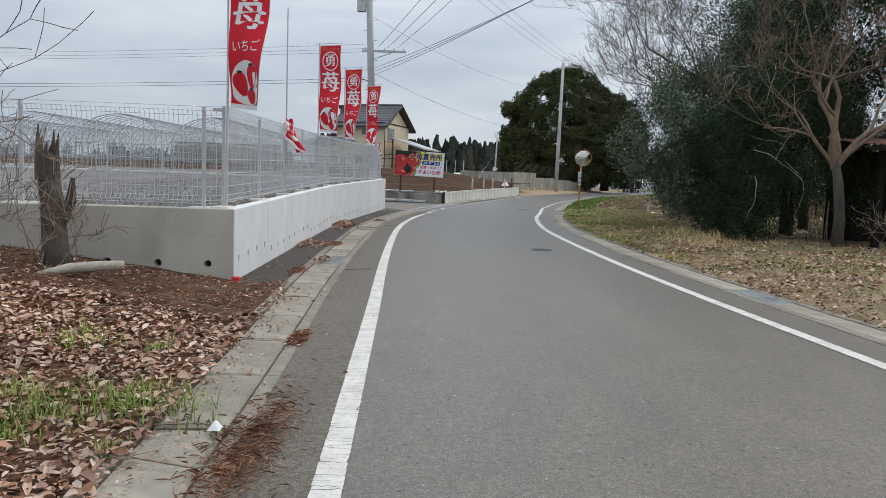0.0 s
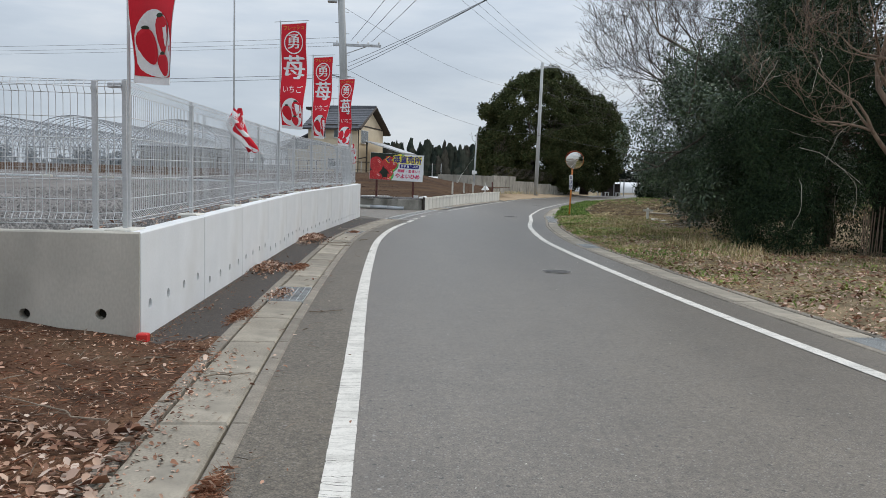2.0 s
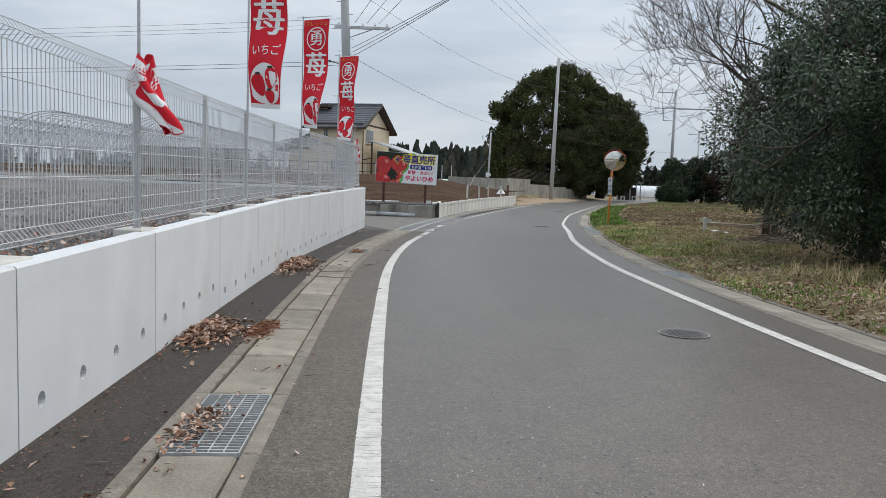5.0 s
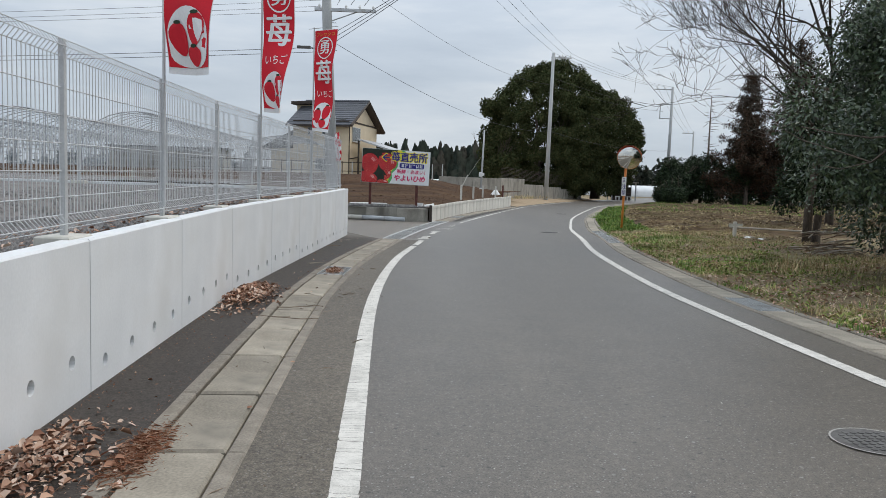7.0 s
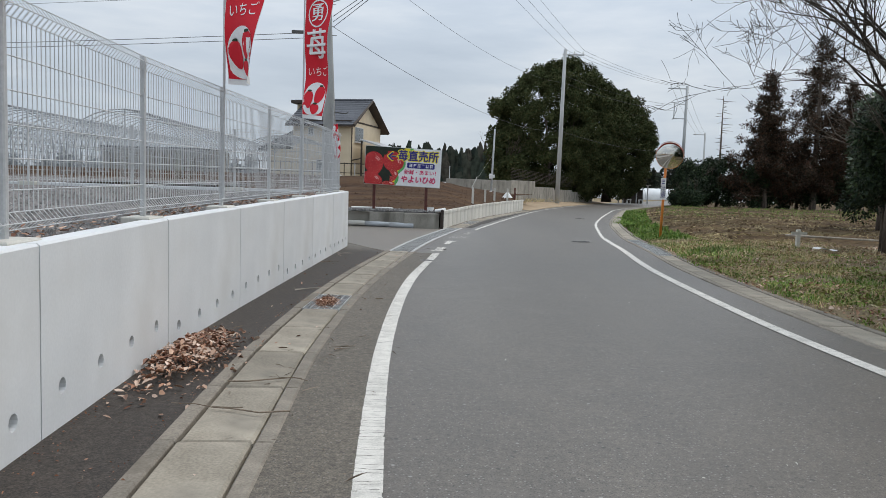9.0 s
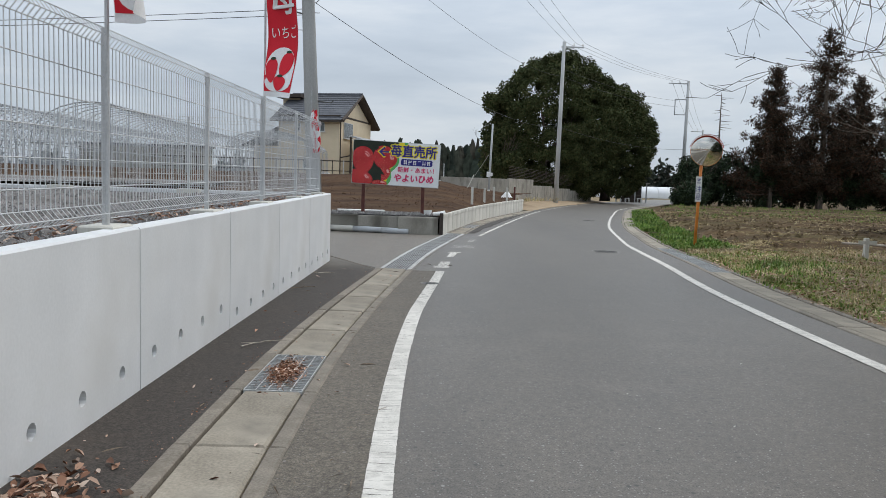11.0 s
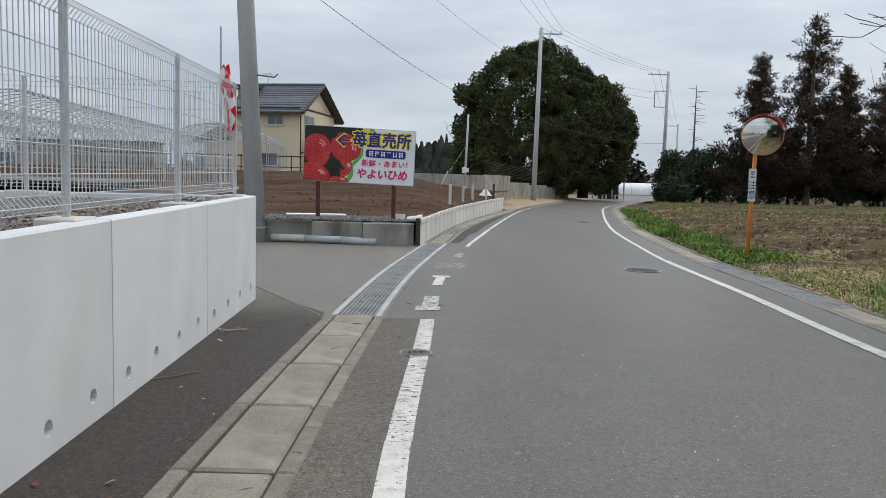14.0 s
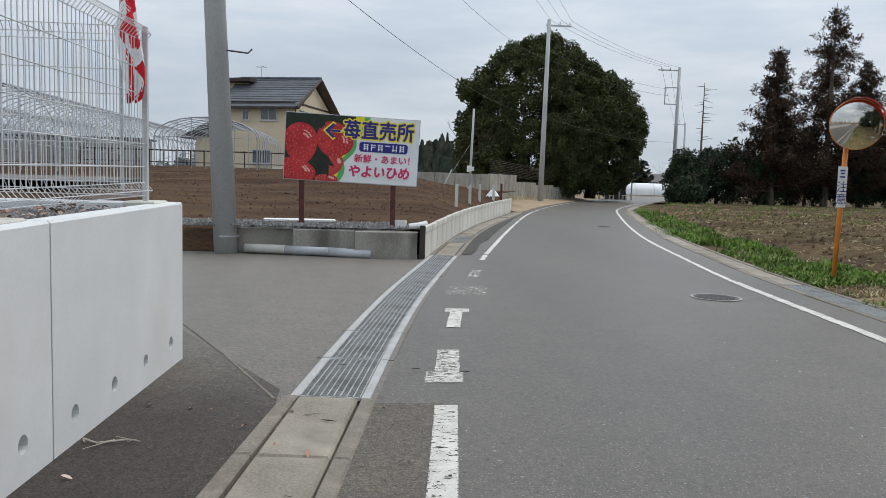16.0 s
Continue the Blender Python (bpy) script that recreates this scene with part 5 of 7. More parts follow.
for k in range(16):
    z = 5.2 + 0.45 * k
    s = 1 if k % 2 else -1
    xo = -0.7 * z / 14.2
    part("step_bolt", Geo().tube([(xo + s * 0.14, -0.02, z), (xo + s * 0.3, -0.02, z)], 0.009, 5), IRON, p1)
part("street_lamp_arm", Geo().tube([(-0.35, 0, 5.6), (-0.9, -0.1, 5.7)], 0.02, 6).box(-1.3, -0.85, -0.16, -0.04, 5.66, 5.74), IRON, p1, "dark lamp arm")
part("band", Geo().tube([(0.0, 0, 0.28), (0.0, 0, 0.31)], 0.212, 16), STEEL, p1)
hv = part("top_arm", Geo().box(-1.6, 0.5, -0.05, 0.05, 13.85, 13.95), STEEL, p1)
for k in range(3):
    part("insulator", Geo().tube([(-1.5 + 0.85 * k, 0, 13.95), (-1.5 + 0.85 * k, 0, 14.08), (-1.5 + 0.85 * k, 0, 14.2)], [0.03, 0.06, 0.03], 8), WHITE, hv)
part("bracket", Geo().tube([(-0.1, -0.05, 3.4), (0.35, -0.1, 3.35), (0.42, -0.1, 3.42)], 0.015, 5), IRON, p1)


def top_gear(t, h, dx, w=1.5, n=3):
    a = part("cross_arm", Geo().box(dx - 0.2, dx + w, -0.05, 0.05, h - 0.35, h - 0.25), STEEL, t)
    for i in range(n):
        x = dx + 0.1 + (w - 0.2) * i / (n - 1)
        part("insulator", Geo().tube([(x, 0, h - 0.25), (x, 0, h - 0.12), (x, 0, h)], [0.03, 0.06, 0.03], 8), WHITE, a)


p2 = upole(11.3, 78.8, 0.2, 12.7, 0.2, 0.13, 0.15, "tall slender grey utility pole by the bend")
top_gear(p2, 12.6, 0.15, 1.6)
p3 = upole(27.05, 93.8, 0, 12.4, 0.2, 0.13, 0.1, "grey utility pole with a side frame")
top_gear(p3, 12.4, -1.7, 1.8)
part("side_frame", Geo().box(-1.2, 0.05, -0.04, 0.04, 10.5, 10.58).box(-1.2, -1.12, -0.04, 0.04, 9.0, 10.5).box(-1.2, 0.0, -0.04, 0.04, 9.0, 9.08), STEEL, p3)
p4 = upole(43.0, 130, 0, 10.6, 0.18, 0.12, 0, "distant utility pole beyond the hedge")
top_gear(p4, 10.6, -1.6, 1.6)
p5 = upole(36.5, 150, 0, 9.5, 0.17, 0.1, 0, "distant utility pole beside the far road")
top_gear(p5, 9.5, -1.2, 1.4)
p6 = upole(31.0, 140, 0, 7.5, 0.15, 0.1, 0, "distant utility pole with a stay")
part("stay", Geo().tube([(0, 0, 7), (1.6, 0, 0)], 0.1, 6), UPOLE, p6)
p7 = upole(4.0, 62, 0.6, 4.3, 0.07, 0.05, 0.12, "slim steel pole with a meter box")
for bx in ((-0.14, 0.05, -0.12, 0.0, 1.25, 1.55), (0.06, 0.2, -0.12, 0.0, 1.3, 1.5), (-0.08, 0.08, -0.1, 0.0, 0.3, 0.5)):
    part("meter_box", Geo().box(*bx, bev=0.02), WHITE, p7)
part("stay", Geo().tube([(0, 0, 2.6), (-1.6, -1.5, 0.25)], 0.006, 4).tube([(-0.85, 0.3, 1.35), (-1.5, 0.3, -0.1)], 0.03, 6), CREAMC, p7)


def cable(a, b, sag, r=0.016, n=18):
    a, b = Vector(a), Vector(b)
    g = Geo().tube([a.lerp(b, i / n) - Vector((0, 0, 4 * sag * (i / n) * (1 - i / n))) for i in range(n + 1)], r, 5)
    return tagged(part("overhead_cable", g, CABLE), "dark overhead cable strung between utility poles", "cable", "overhead cables")


for dx in (0.3, 0.75, 1.2):
    cable((-3.5 + dx, 37.92, 7.16), (6.0 + 1.5 * dx, -6, 7.9), 0.4, 0.009)
for k in range(3):
    cable((-3.3, 37.92, 5.9 + 0.16 * k), (10.0 + 1.1 * k, -4, 6.4 + 0.3 * k), 0.45, 0.009)
for z in (7.1, 6.95, 7.3):
    cable((-3.5, 37.92, z), (-60, 52, z + 0.5), 0.5, 0.006)
for z in (5.75, 5.6):
    cable((-3.5, 37.92, z), (-60, 50, z + 0.3), 0.6, 0.009)
cable((-3.45, 37.92, 6.0), (11.3, 78.8, 6.2), 0.9, 0.008)
cable((-3.6, 37.92, 8.6), (11.3, 78.8, 10.2), 0.9, 0.007)
for k in range(3):
    cable((11.6 + 0.75 * k, 78.8, 12.85), (-4.7 + 0.85 * k, 37.92, 14.2), 0.5, 0.009)
    cable((-4.7 + 0.85 * k, 37.92, 14.2), (5.5 + 0.9 * k, -4, 14.6), 0.5, 0.009)
    cable((11.6 + 0.75 * k, 78.8, 12.85), (25.45 + 0.8 * k, 93.8, 12.4), 0.35, 0.01)
    cable((25.45 + 0.8 * k, 93.8, 12.4), (41.5 + 0.7 * k, 130, 10.6), 0.4, 0.012)
for z in (10.8, 10.2):
    cable((11.4, 78.8, z), (26.2, 93.8, z - 0.4), 0.4, 0.011)
cable((11.3, 78.8, 6.2), (27, 93.8, 5.6), 0.5, 0.012)


# ---- house ----
def house():
    """A two-storey beige house: long front, tiled gable roof, lean-tos and a car canopy."""
    t = thing("house", (-10.5, 76.6, 1.7), "two-storey beige stucco house with a dark tiled roof", "house", turn=-15)
    W, D, EZ, RZ = 4.85, 7.6, 4.55, 6.45
    wall = part("wall", Geo().box(0, W, 0, D, -1.2, EZ - 0.14), STUCCO, t)
    gab = Geo()
    gab.add([(W - 0.02, 0.25, EZ - 0.1), (W - 0.02, D - 0.25, EZ - 0.1), (W - 0.02, D / 2, RZ - 0.42), (0.02, 0.25, EZ - 0.1), (0.02, D - 0.25, EZ - 0.1), (0.02, D / 2, RZ - 0.42)], [(0, 1, 2), (5, 4, 3), (0, 2, 5, 3), (1, 4, 5, 2)])
    part("gable", gab, STUCCO, t)
    ov, og = 0.85, 0.5
    for s in (0, 1):
        y0, y1 = (-og, D / 2) if s == 0 else (D + ov, D / 2)
        z0 = EZ - ov * (RZ - EZ) / (D / 2)
        g = Geo().add([(-og, y0, z0), (W + og, y0, z0), (W + og, y1, RZ), (-og, y1, RZ), (-og, y0, z0 - 0.14), (W + og, y0, z0 - 0.14), (W + og, y1, RZ - 0.14), (-og, y1, RZ - 0.14)],
                      [(0, 1, 2, 3), (7, 6, 5, 4), (0, 4, 5, 1), (1, 5, 6, 2), (3, 2, 6, 7), (0, 3, 7, 4)])
        slab = part("roof", g, DARKWOOD, t)
        rows_ = 12
        for i in range(rows_):
            a, b = i / rows_, (i + 1) / rows_
            ya, yb = y0 + (y1 - y0) * a, y0 + (y1 - y0) * b
            za, zb = z0 + (RZ - z0) * a + 0.05, z0 + (RZ - z0) * b + 0.015
            part("tile_course", Geo().add([(-og, ya, za), (W + og, ya, za), (W + og, yb, zb), (-og, yb, zb), (-og, ya, za - 0.06), (W + og, ya, za - 0.06)], [(0, 1, 2, 3), (0, 4, 5, 1)]), TILE, slab)
    part("ridge", Geo().tube([(-og, D / 2, RZ + 0.03), (W + og, D / 2, RZ + 0.03)], 0.12, 8), TILE, t)
    part("bargeboard", Geo().tube([(W + og, -ov, EZ - 0.45), (W + og, D / 2, RZ - 0.05), (W + og, D + ov, EZ - 0.45)], 0.1, 4), DARKWOOD, t)
    part("band", Geo().box(-0.02, W + 0.02, -0.03, 0, EZ - 0.12, EZ - 0.02).box(W, W + 0.03, 0, D, EZ - 0.1, EZ), DARKWOOD, t)

    def window(x0, x1, z0, z1, face="front"):
        m = Matrix.Identity(4) if face == "front" else Matrix.Translation((W, 0, 0)) @ Matrix.Rotation(radians(90), 4, "Z")
        w = part("window", Geo().box(x0, x1, -0.05, 0.0, z0, z1), ALU, t)
        w.matrix_local = m
        c = (x0 + x1) / 2
        for a, b in ((x0 + 0.05, c - 0.02), (c + 0.02, x1 - 0.05)):
            part("pane", Geo().box(a, b, -0.056, -0.05, z0 + 0.05, z1 - 0.05), GLASSD, w)
        part("sill", Geo().box(x0 - 0.05, x1 + 0.05, -0.1, 0, z0 - 0.06, z0), ALU, w)
    window(1.3, 1.75, 3.3, 3.95)
    window(2.55, 3.7, 3.3, 4.0)
    window(2.0, 3.3, 0.5, 1.4)
    window(0.9, 2.9, 2.9, 4.1, "side")
    part("down_pipe", Geo().tube([(W + 0.03, 0.15, -0.5), (W + 0.03, 0.15, 3.4), (W + 0.03, 0.15, EZ - 0.4)], 0.05, 6).tube([(W + 0.03, 0.15, 1.4), (W + 0.8, 0.1, 1.55), (W + 0.9, 0.1, 1.8)], 0.05, 6), DARKWOOD, t)
    back = part("wing", Geo().box(-0.9, 0.5, 2.8, D + 1, -1.2, EZ + 1.5), STUCCO, t)
    part("wing_roof", Geo().add([(-1.2, 2.2, EZ + 1.5), (0.8, 2.2, EZ + 1.55), (0.8, D + 1.6, EZ + 1.55), (-1.2, D + 1.6, EZ + 1.5), (-1.2, 2.2, EZ + 1.75), (0.8, 2.2, EZ + 1.8), (0.8, D + 1.6, EZ + 1.8), (-1.2, D + 1.6, EZ + 1.75)], [(3, 2, 1, 0), (4, 5, 6, 7), (0, 1, 5, 4), (1, 2, 6, 5), (2, 3, 7, 6), (3, 0, 4, 7)]), DARKWOOD, back)
    lt = part("annex", Geo().box(-2.2, -0.01, 0.5, 6, -1.2, 2.2), STUCCO, t)
    part("annex_roof", Geo().add([(-3.0, -0.1, 2.05), (0, -0.1, 3.5), (0, 6.5, 3.5), (-3.0, 6.5, 2.05), (-3.0, -0.1, 2.2), (0, -0.1, 3.65), (0, 6.5, 3.65), (-3.0, 6.5, 2.2)], [(3, 2, 1, 0), (4, 5, 6, 7), (0, 1, 5, 4), (2, 3, 7, 6), (3, 0, 4, 7)]), TILE, lt)
    cp = part("canopy", Geo().add([(W + 0.6, 0.5, 3.0), (W + 4.0, 0.5, 2.0), (W + 4.0, 6, 2.0), (W + 0.6, 6, 3.0), (W + 0.6, 0.5, 3.12), (W + 4.0, 0.5, 2.12), (W + 4.0, 6, 2.12), (W + 0.6, 6, 3.12)], [(3, 2, 1, 0), (4, 5, 6, 7), (0, 1, 5, 4), (1, 2, 6, 5), (2, 3, 7, 6), (3, 0, 4, 7)]), STEEL, t, "pale metal car canopy")
    for px, py in ((W + 3.9, 0.6), (W + 3.9, 5.8), (W + 0.7, 0.6)):
        part("canopy_post", Geo().box(px - 0.06, px + 0.06, py - 0.06, py + 0.06, -1.0, 2.1 if px > W + 2 else 3.0), DARKWOOD, cp)
    part("canopy_back", Geo().box(W + 0.6, W + 3.9, 5.6, 5.8, -1.2, 2.0), DARKWOOD, cp)
    part("antenna", Geo().tube([(1.0, D / 2, RZ), (1.0, D / 2, RZ + 0.9)], 0.02, 5).box(0.6, 1.4, D / 2 - 0.01, D / 2 + 0.01, RZ + 0.8, RZ + 0.83).box(0.75, 0.78, D / 2 - 0.3, D / 2 + 0.3, RZ + 0.8, RZ + 0.83).box(1.2, 1.23, D / 2 - 0.3, D / 2 + 0.3, RZ + 0.8, RZ + 0.83), STEEL, t)
    part("air_conditioner", Geo().box(3.5, 4.2, -0.4, -0.08, -0.3, 0.25, bev=0.03), WHITE, t)


house()
lowf = thing("rail_fence", label="low dark rail fence before the house", category="fence")
for i in range(26):
    x = -17 + i * 0.75
    part("bar", Geo().box(x - 0.03, x + 0.03, 69.47, 69.53, 1.5, 2.75), DARKWOOD if x < -5 else WIRE, lowf)
part("rail", Geo().box(-17, 1.8, 69.48, 69.52, 2.65, 2.72).box(-17, 1.8, 69.48, 69.52, 2.0, 2.05), DARKWOOD, lowf)


# ---- greenhouse frames ----
def hoop_house(x, y0, y1, w, z0, h, step=0.9):
    """A bare pipe tunnel: hoops, crossing braces and purlins."""
    t = thing("pipe_greenhouse", (x, y0, z0), "bare steel pipe greenhouse frame without cover", "greenhouse", "greenhouse frames")

    def hp(a):
        c, s = math.cos(a), math.sin(a)
        return (w / 2 * c, (h - 1.6) * max(0, s) + 1.6)
    arc = [math.pi * i / 12 for i in range(13)]
    n = int((y1 - y0) / step)
    for k in range(n + 1):
        y = k * step
        pts = [(w / 2, y, 0)] + [(hp(a)[0], y, hp(a)[1]) for a in arc] + [(-w / 2, y, 0)]
        part("hoop", Geo().tube(pts, 0.02 if k else 0.03, 4, cap=False), HOOP, t)
    br = Geo()
    L = n * step
    for k in range(0, n + 6, 2):
        for s in (1, -1):
            pts = []
            for i, a in enumerate(arc):
                y = (k - 3 + (6 * i / 12 if s > 0 else 6 - 6 * i / 12)) * step
                if 0 <= y <= L:
                    pts.append((hp(a)[0], y, hp(a)[1] + 0.02))
            if len(pts) > 2:
                br.tube(pts, 0.012, 3, cap=False)
    tagged(part("brace_net", br, HOOP, t), kind="stuff")
    for a in (0, 0.35, 0.8, math.pi / 2, math.pi - 0.8, math.pi - 0.35, math.pi):
        part("purlin", Geo().tube([(hp(a)[0], 0, hp(a)[1]), (hp(a)[0], L, hp(a)[1])], 0.018, 4), HOOP, t)
    en = Geo()
    for i in range(-3, 4):
        q = i * w / 7.2
        z = 1.6 + (h - 1.6) * math.sqrt(max(0, 1 - (2 * q / w) ** 2))
        en.tube([(q, 0, 0), (q, 0, z)], 0.018, 4)
    en.tube([(-w / 2, 0, 1.6), (w / 2, 0, 1.6)], 0.018, 4)
    part("end_frame", en, HOOP, t)
    return t


for i, hx in enumerate((-16.5, -23.0, -29.5, -36.0, -42.5, -49.0)):
    hoop_house(hx, 57 - 0.8 * (i % 2), 86, 6.2, 1.2, 3.7)
hoop_house(-9.0, 64, 74, 5.0, 1.6, 2.6)
shed = thing("storage_tank", label="row of grey covered crates behind the frames", category="storage")
part("body", Geo().box(-30, -19, 88, 91, 1.5, 4.0, bev=0.1), OLDC, shed)
part("lid_sheet", Geo().box(-30.3, -18.7, 87.8, 91.2, 4.0, 4.15), TILE, shed)

# ---- far concrete wall ----
fw = thing("boundary_wall", label="grey concrete boundary wall behind the sandy bank", category="wall", kind="structure")
pts = [(1.5, 67.0), (4.0, 68.5), (6.3, 70.2), (8.8, 75.0), (11.4, 81.0), (14.2, 87.0), (17.5, 92.5)]
for i, (a, b) in enumerate(zip(pts, pts[1:])):
    a, b = Vector((*a, 0)), Vector((*b, 0))
    L = (b - a).length
    k = max(1, round(L / 1.5))
    for j in range(k):
        h = 1.95 - 0.16 * i if i > 2 else 1.9 - (0.0 if i == 2 else 0.05)
        p = part("panel", Geo().box(L * j / k + 0.01, L * (j + 1) / k - 0.01, 0, 0.15, 0.1, h, bev=0.01), OLDC, fw)
        p.matrix_local = Matrix.Translation(a) @ Matrix.Rotation(math.atan2((b - a).y, (b - a).x), 4, "Z")
nt_ = Geo()
for i, (a, b) in enumerate(zip(pts[2:], pts[3:])):
    for z in np.linspace(1.9, 2.75, 9):
        nt_.tube([(a[0], a[1] + 0.3, z - 0.1 * i), (b[0], b[1] + 0.3, z - 0.1 * (i + 1))], 0.014, 3)
tagged(part("net_fence", nt_, DARKWOOD), "dark netting strung above the boundary wall", "fence", kind="stuff")

# ---- far end: white greenhouses, stall ----
for i in range(3):
    t = thing("greenhouse", (36 + 3 * i, 165 + 9 * i, 0), "long white vinyl greenhouse in the distance", "greenhouse", "white greenhouses")
    part("vinyl_cover", Geo().grid(lambda u, v: (-34 + 70 * v, 3.5 * -math.cos(math.pi * u), 2.2 * math.sin(math.pi * u) ** 0.6), 14, 8), VINYL, t, smooth=True)
    rb = Geo()
    for k in range(20):
        rb.tube([(-34 + 3.5 * k, 3.53 * -math.cos(math.pi * u / 12), 2.23 * math.sin(math.pi * u / 12) ** 0.6) for u in range(13)], 0.03, 3, cap=False)
    part("ribs", rb, HOOP, t)
stall = thing("farm_stall", (25.4, 104, 0), "small roadside stall with white posts and a canvas roof", "stall")
for px, py in ((-1.6, 0), (0, 0), (1.3, 0), (-1.6, 2), (1.3, 2)):
    part("post", Geo().box(px - 0.06, px + 0.06, py - 0.06, py + 0.06, 0, 2.1), STEEL, stall)
part("roof", Geo().box(-1.9, 1.6, -0.3, 2.3, 2.1, 2.22), OLDC, stall)
part("back_board", Geo().box(-1.6, 1.3, 1.9, 1.98, 0.4, 1.6), DARKWOOD, stall)
part("counter", Geo().box(-1.3, 0.9, 0.5, 1.2, 0, 0.8, bev=0.03), DARKWOOD, stall)
for px in (-1.1, 0.3):
    ch = thing("stool", (25.4 + px, 103.2, 0), "small white stool before the stall", "stool", "stools by the stall")
    part("seat", Geo().box(-0.25, 0.25, -0.2, 0.2, 0.42, 0.48), WHITE, ch)
    for sx in (-0.2, 0.2):
        for sy in (-0.15, 0.15):
            part("leg", Geo().box(sx - 0.025, sx + 0.025, sy - 0.025, sy + 0.025, 0, 0.42), WHITE, ch)


# ---- trees ----
def leaf_cloud(name, clumps, count, size, material, parent, seed, label="", droop=0.3, shape=0.42, shell=0.55):
    """Many small leaves in clumps (x, y, z, radius): pointed quads, thicker towards each clump's skin."""
    rg = np.random.default_rng(seed)
    c = np.array(clumps, float)
    wgt = c[:, 3] ** 2
    pick = rg.choice(len(c), count, p=wgt / wgt.sum())
    d = rg.normal(size=(count, 3))
    d /= np.linalg.norm(d, axis=1)[:, None]
    r = shell + (1.12 - shell) * rg.random(count) ** 0.8
    pos = c[pick, :3] + d * (c[pick, 3] * r)[:, None]
    ax = d * 0.6 + rg.normal(size=(count, 3)) * 0.7
    ax[:, 2] -= droop
    ax /= np.linalg.norm(ax, axis=1)[:, None]
    sd = np.cross(ax, d + rg.normal(size=(count, 3)) * 0.35)
    sd /= np.linalg.norm(sd, axis=1)[:, None] + 1e-9
    ln = size * (0.6 + 0.8 * rg.random(count))[:, None]
    v = np.stack([pos, pos + ax * ln * 0.5 + sd * ln * shape * 0.5, pos + ax * ln, pos + ax * ln * 0.5 - sd * ln * shape * 0.5], 1).reshape(-1, 3)
    me = np_mesh(name, v, np.arange(count * 4).reshape(-1, 4), material)
    return part(name, me, material, parent, label)


def clumps_in(center, radii, n, size, seed, low=-1.0, skin=0.55, rough=0.3):
    """Clump centres spread through an uneven ellipsoid."""
    rn = random.Random(seed)
    out = []
    while len(out) < n:
        d = Vector((rn.gauss(0, 1), rn.gauss(0, 1), rn.gauss(0, 1))).normalized()
        if d.z < low:
            continue
        k = (skin + (1 - skin) * rn.random()) * (1.0 - rough / 3 + rough * noise.noise(d * 2.2 + Vector((seed, 0, 0))))
        out.append((center[0] + d.x * radii[0] * k, center[1] + d.y * radii[1] * k, center[2] + d.z * radii[2] * k, size * rn.uniform(0.6, 1.3)))
    return out


def limbs(geo, start, way, length, radius, depth, rn, spread=0.7, up=0.15, tips=None, sides=6, wander=0.22, kids=(2, 4), shrink=(0.55, 0.8)):
    """A branching tapered limb."""
    p, d = Vector(start), Vector(way).normalized()
    n = 5 if depth > 1 else 3
    pts, rad = [p.copy()], [radius]
    for i in range(n):
        d = (d + Vector((rn.uniform(-1, 1), rn.uniform(-1, 1), rn.uniform(-1, 1))) * wander + Vector((0, 0, up * 0.3))).normalized()
        p = p + d * (length / n)
        pts.append(p.copy())
        rad.append(max(0.0042, radius * (1 - 0.62 * (i + 1) / n)))
    geo.tube(pts, rad, sides if depth > 2 else (4 if depth > 1 else 3), cap=False)
    if depth <= 0:
        if tips is not None:
            tips.append(pts[-1])
        return
    for k in range(rn.randint(*kids)):
        i = rn.randint(max(1, n // 2), n) if k else n
        side = Vector((rn.uniform(-1, 1), rn.uniform(-1, 1), rn.uniform(-0.6, 1))).normalized()
        nd = (d * (1 - spread) + side * spread + Vector((0, 0, up))).normalized()
        limbs(geo, pts[i], nd, length * rn.uniform(*shrink), rad[i] * 0.82, depth - 1, rn, spread, up, tips, sides, wander, kids, shrink)


def leafy_tree(base, trunk_h, r, crown_clumps, count, size, material, seed, label, name="evergreen_tree", lean=(0, 0), shape=0.42, droop=0.3):
    t = thing(name, base, label, "tree")
    rn = random.Random(seed)
    g = Geo()
    g.tube([(0, 0, -0.1), (lean[0] * 0.3, lean[1] * 0.3, trunk_h * 0.4), (lean[0], lean[1], trunk_h)], [r * 1.25, r, r * 0.7], 10)
    for k in range(6):
        a = k * 1.05 + rn.random()
        limbs(g, (lean[0], lean[1], trunk_h * rn.uniform(0.5, 1)), (math.cos(a), math.sin(a), 0.7), trunk_h * 0.5 + 0.8, r * 0.45, 2, rn, 0.5)
    part("trunk", g, BARK, t, smooth=True)
    b = Vector(base)
    leaf_cloud("crown", [(x - b.x, y - b.y, z - b.z, q) for x, y, z, q in crown_clumps], count, size, material, t, seed, droop=droop, shape=shape)
    return t


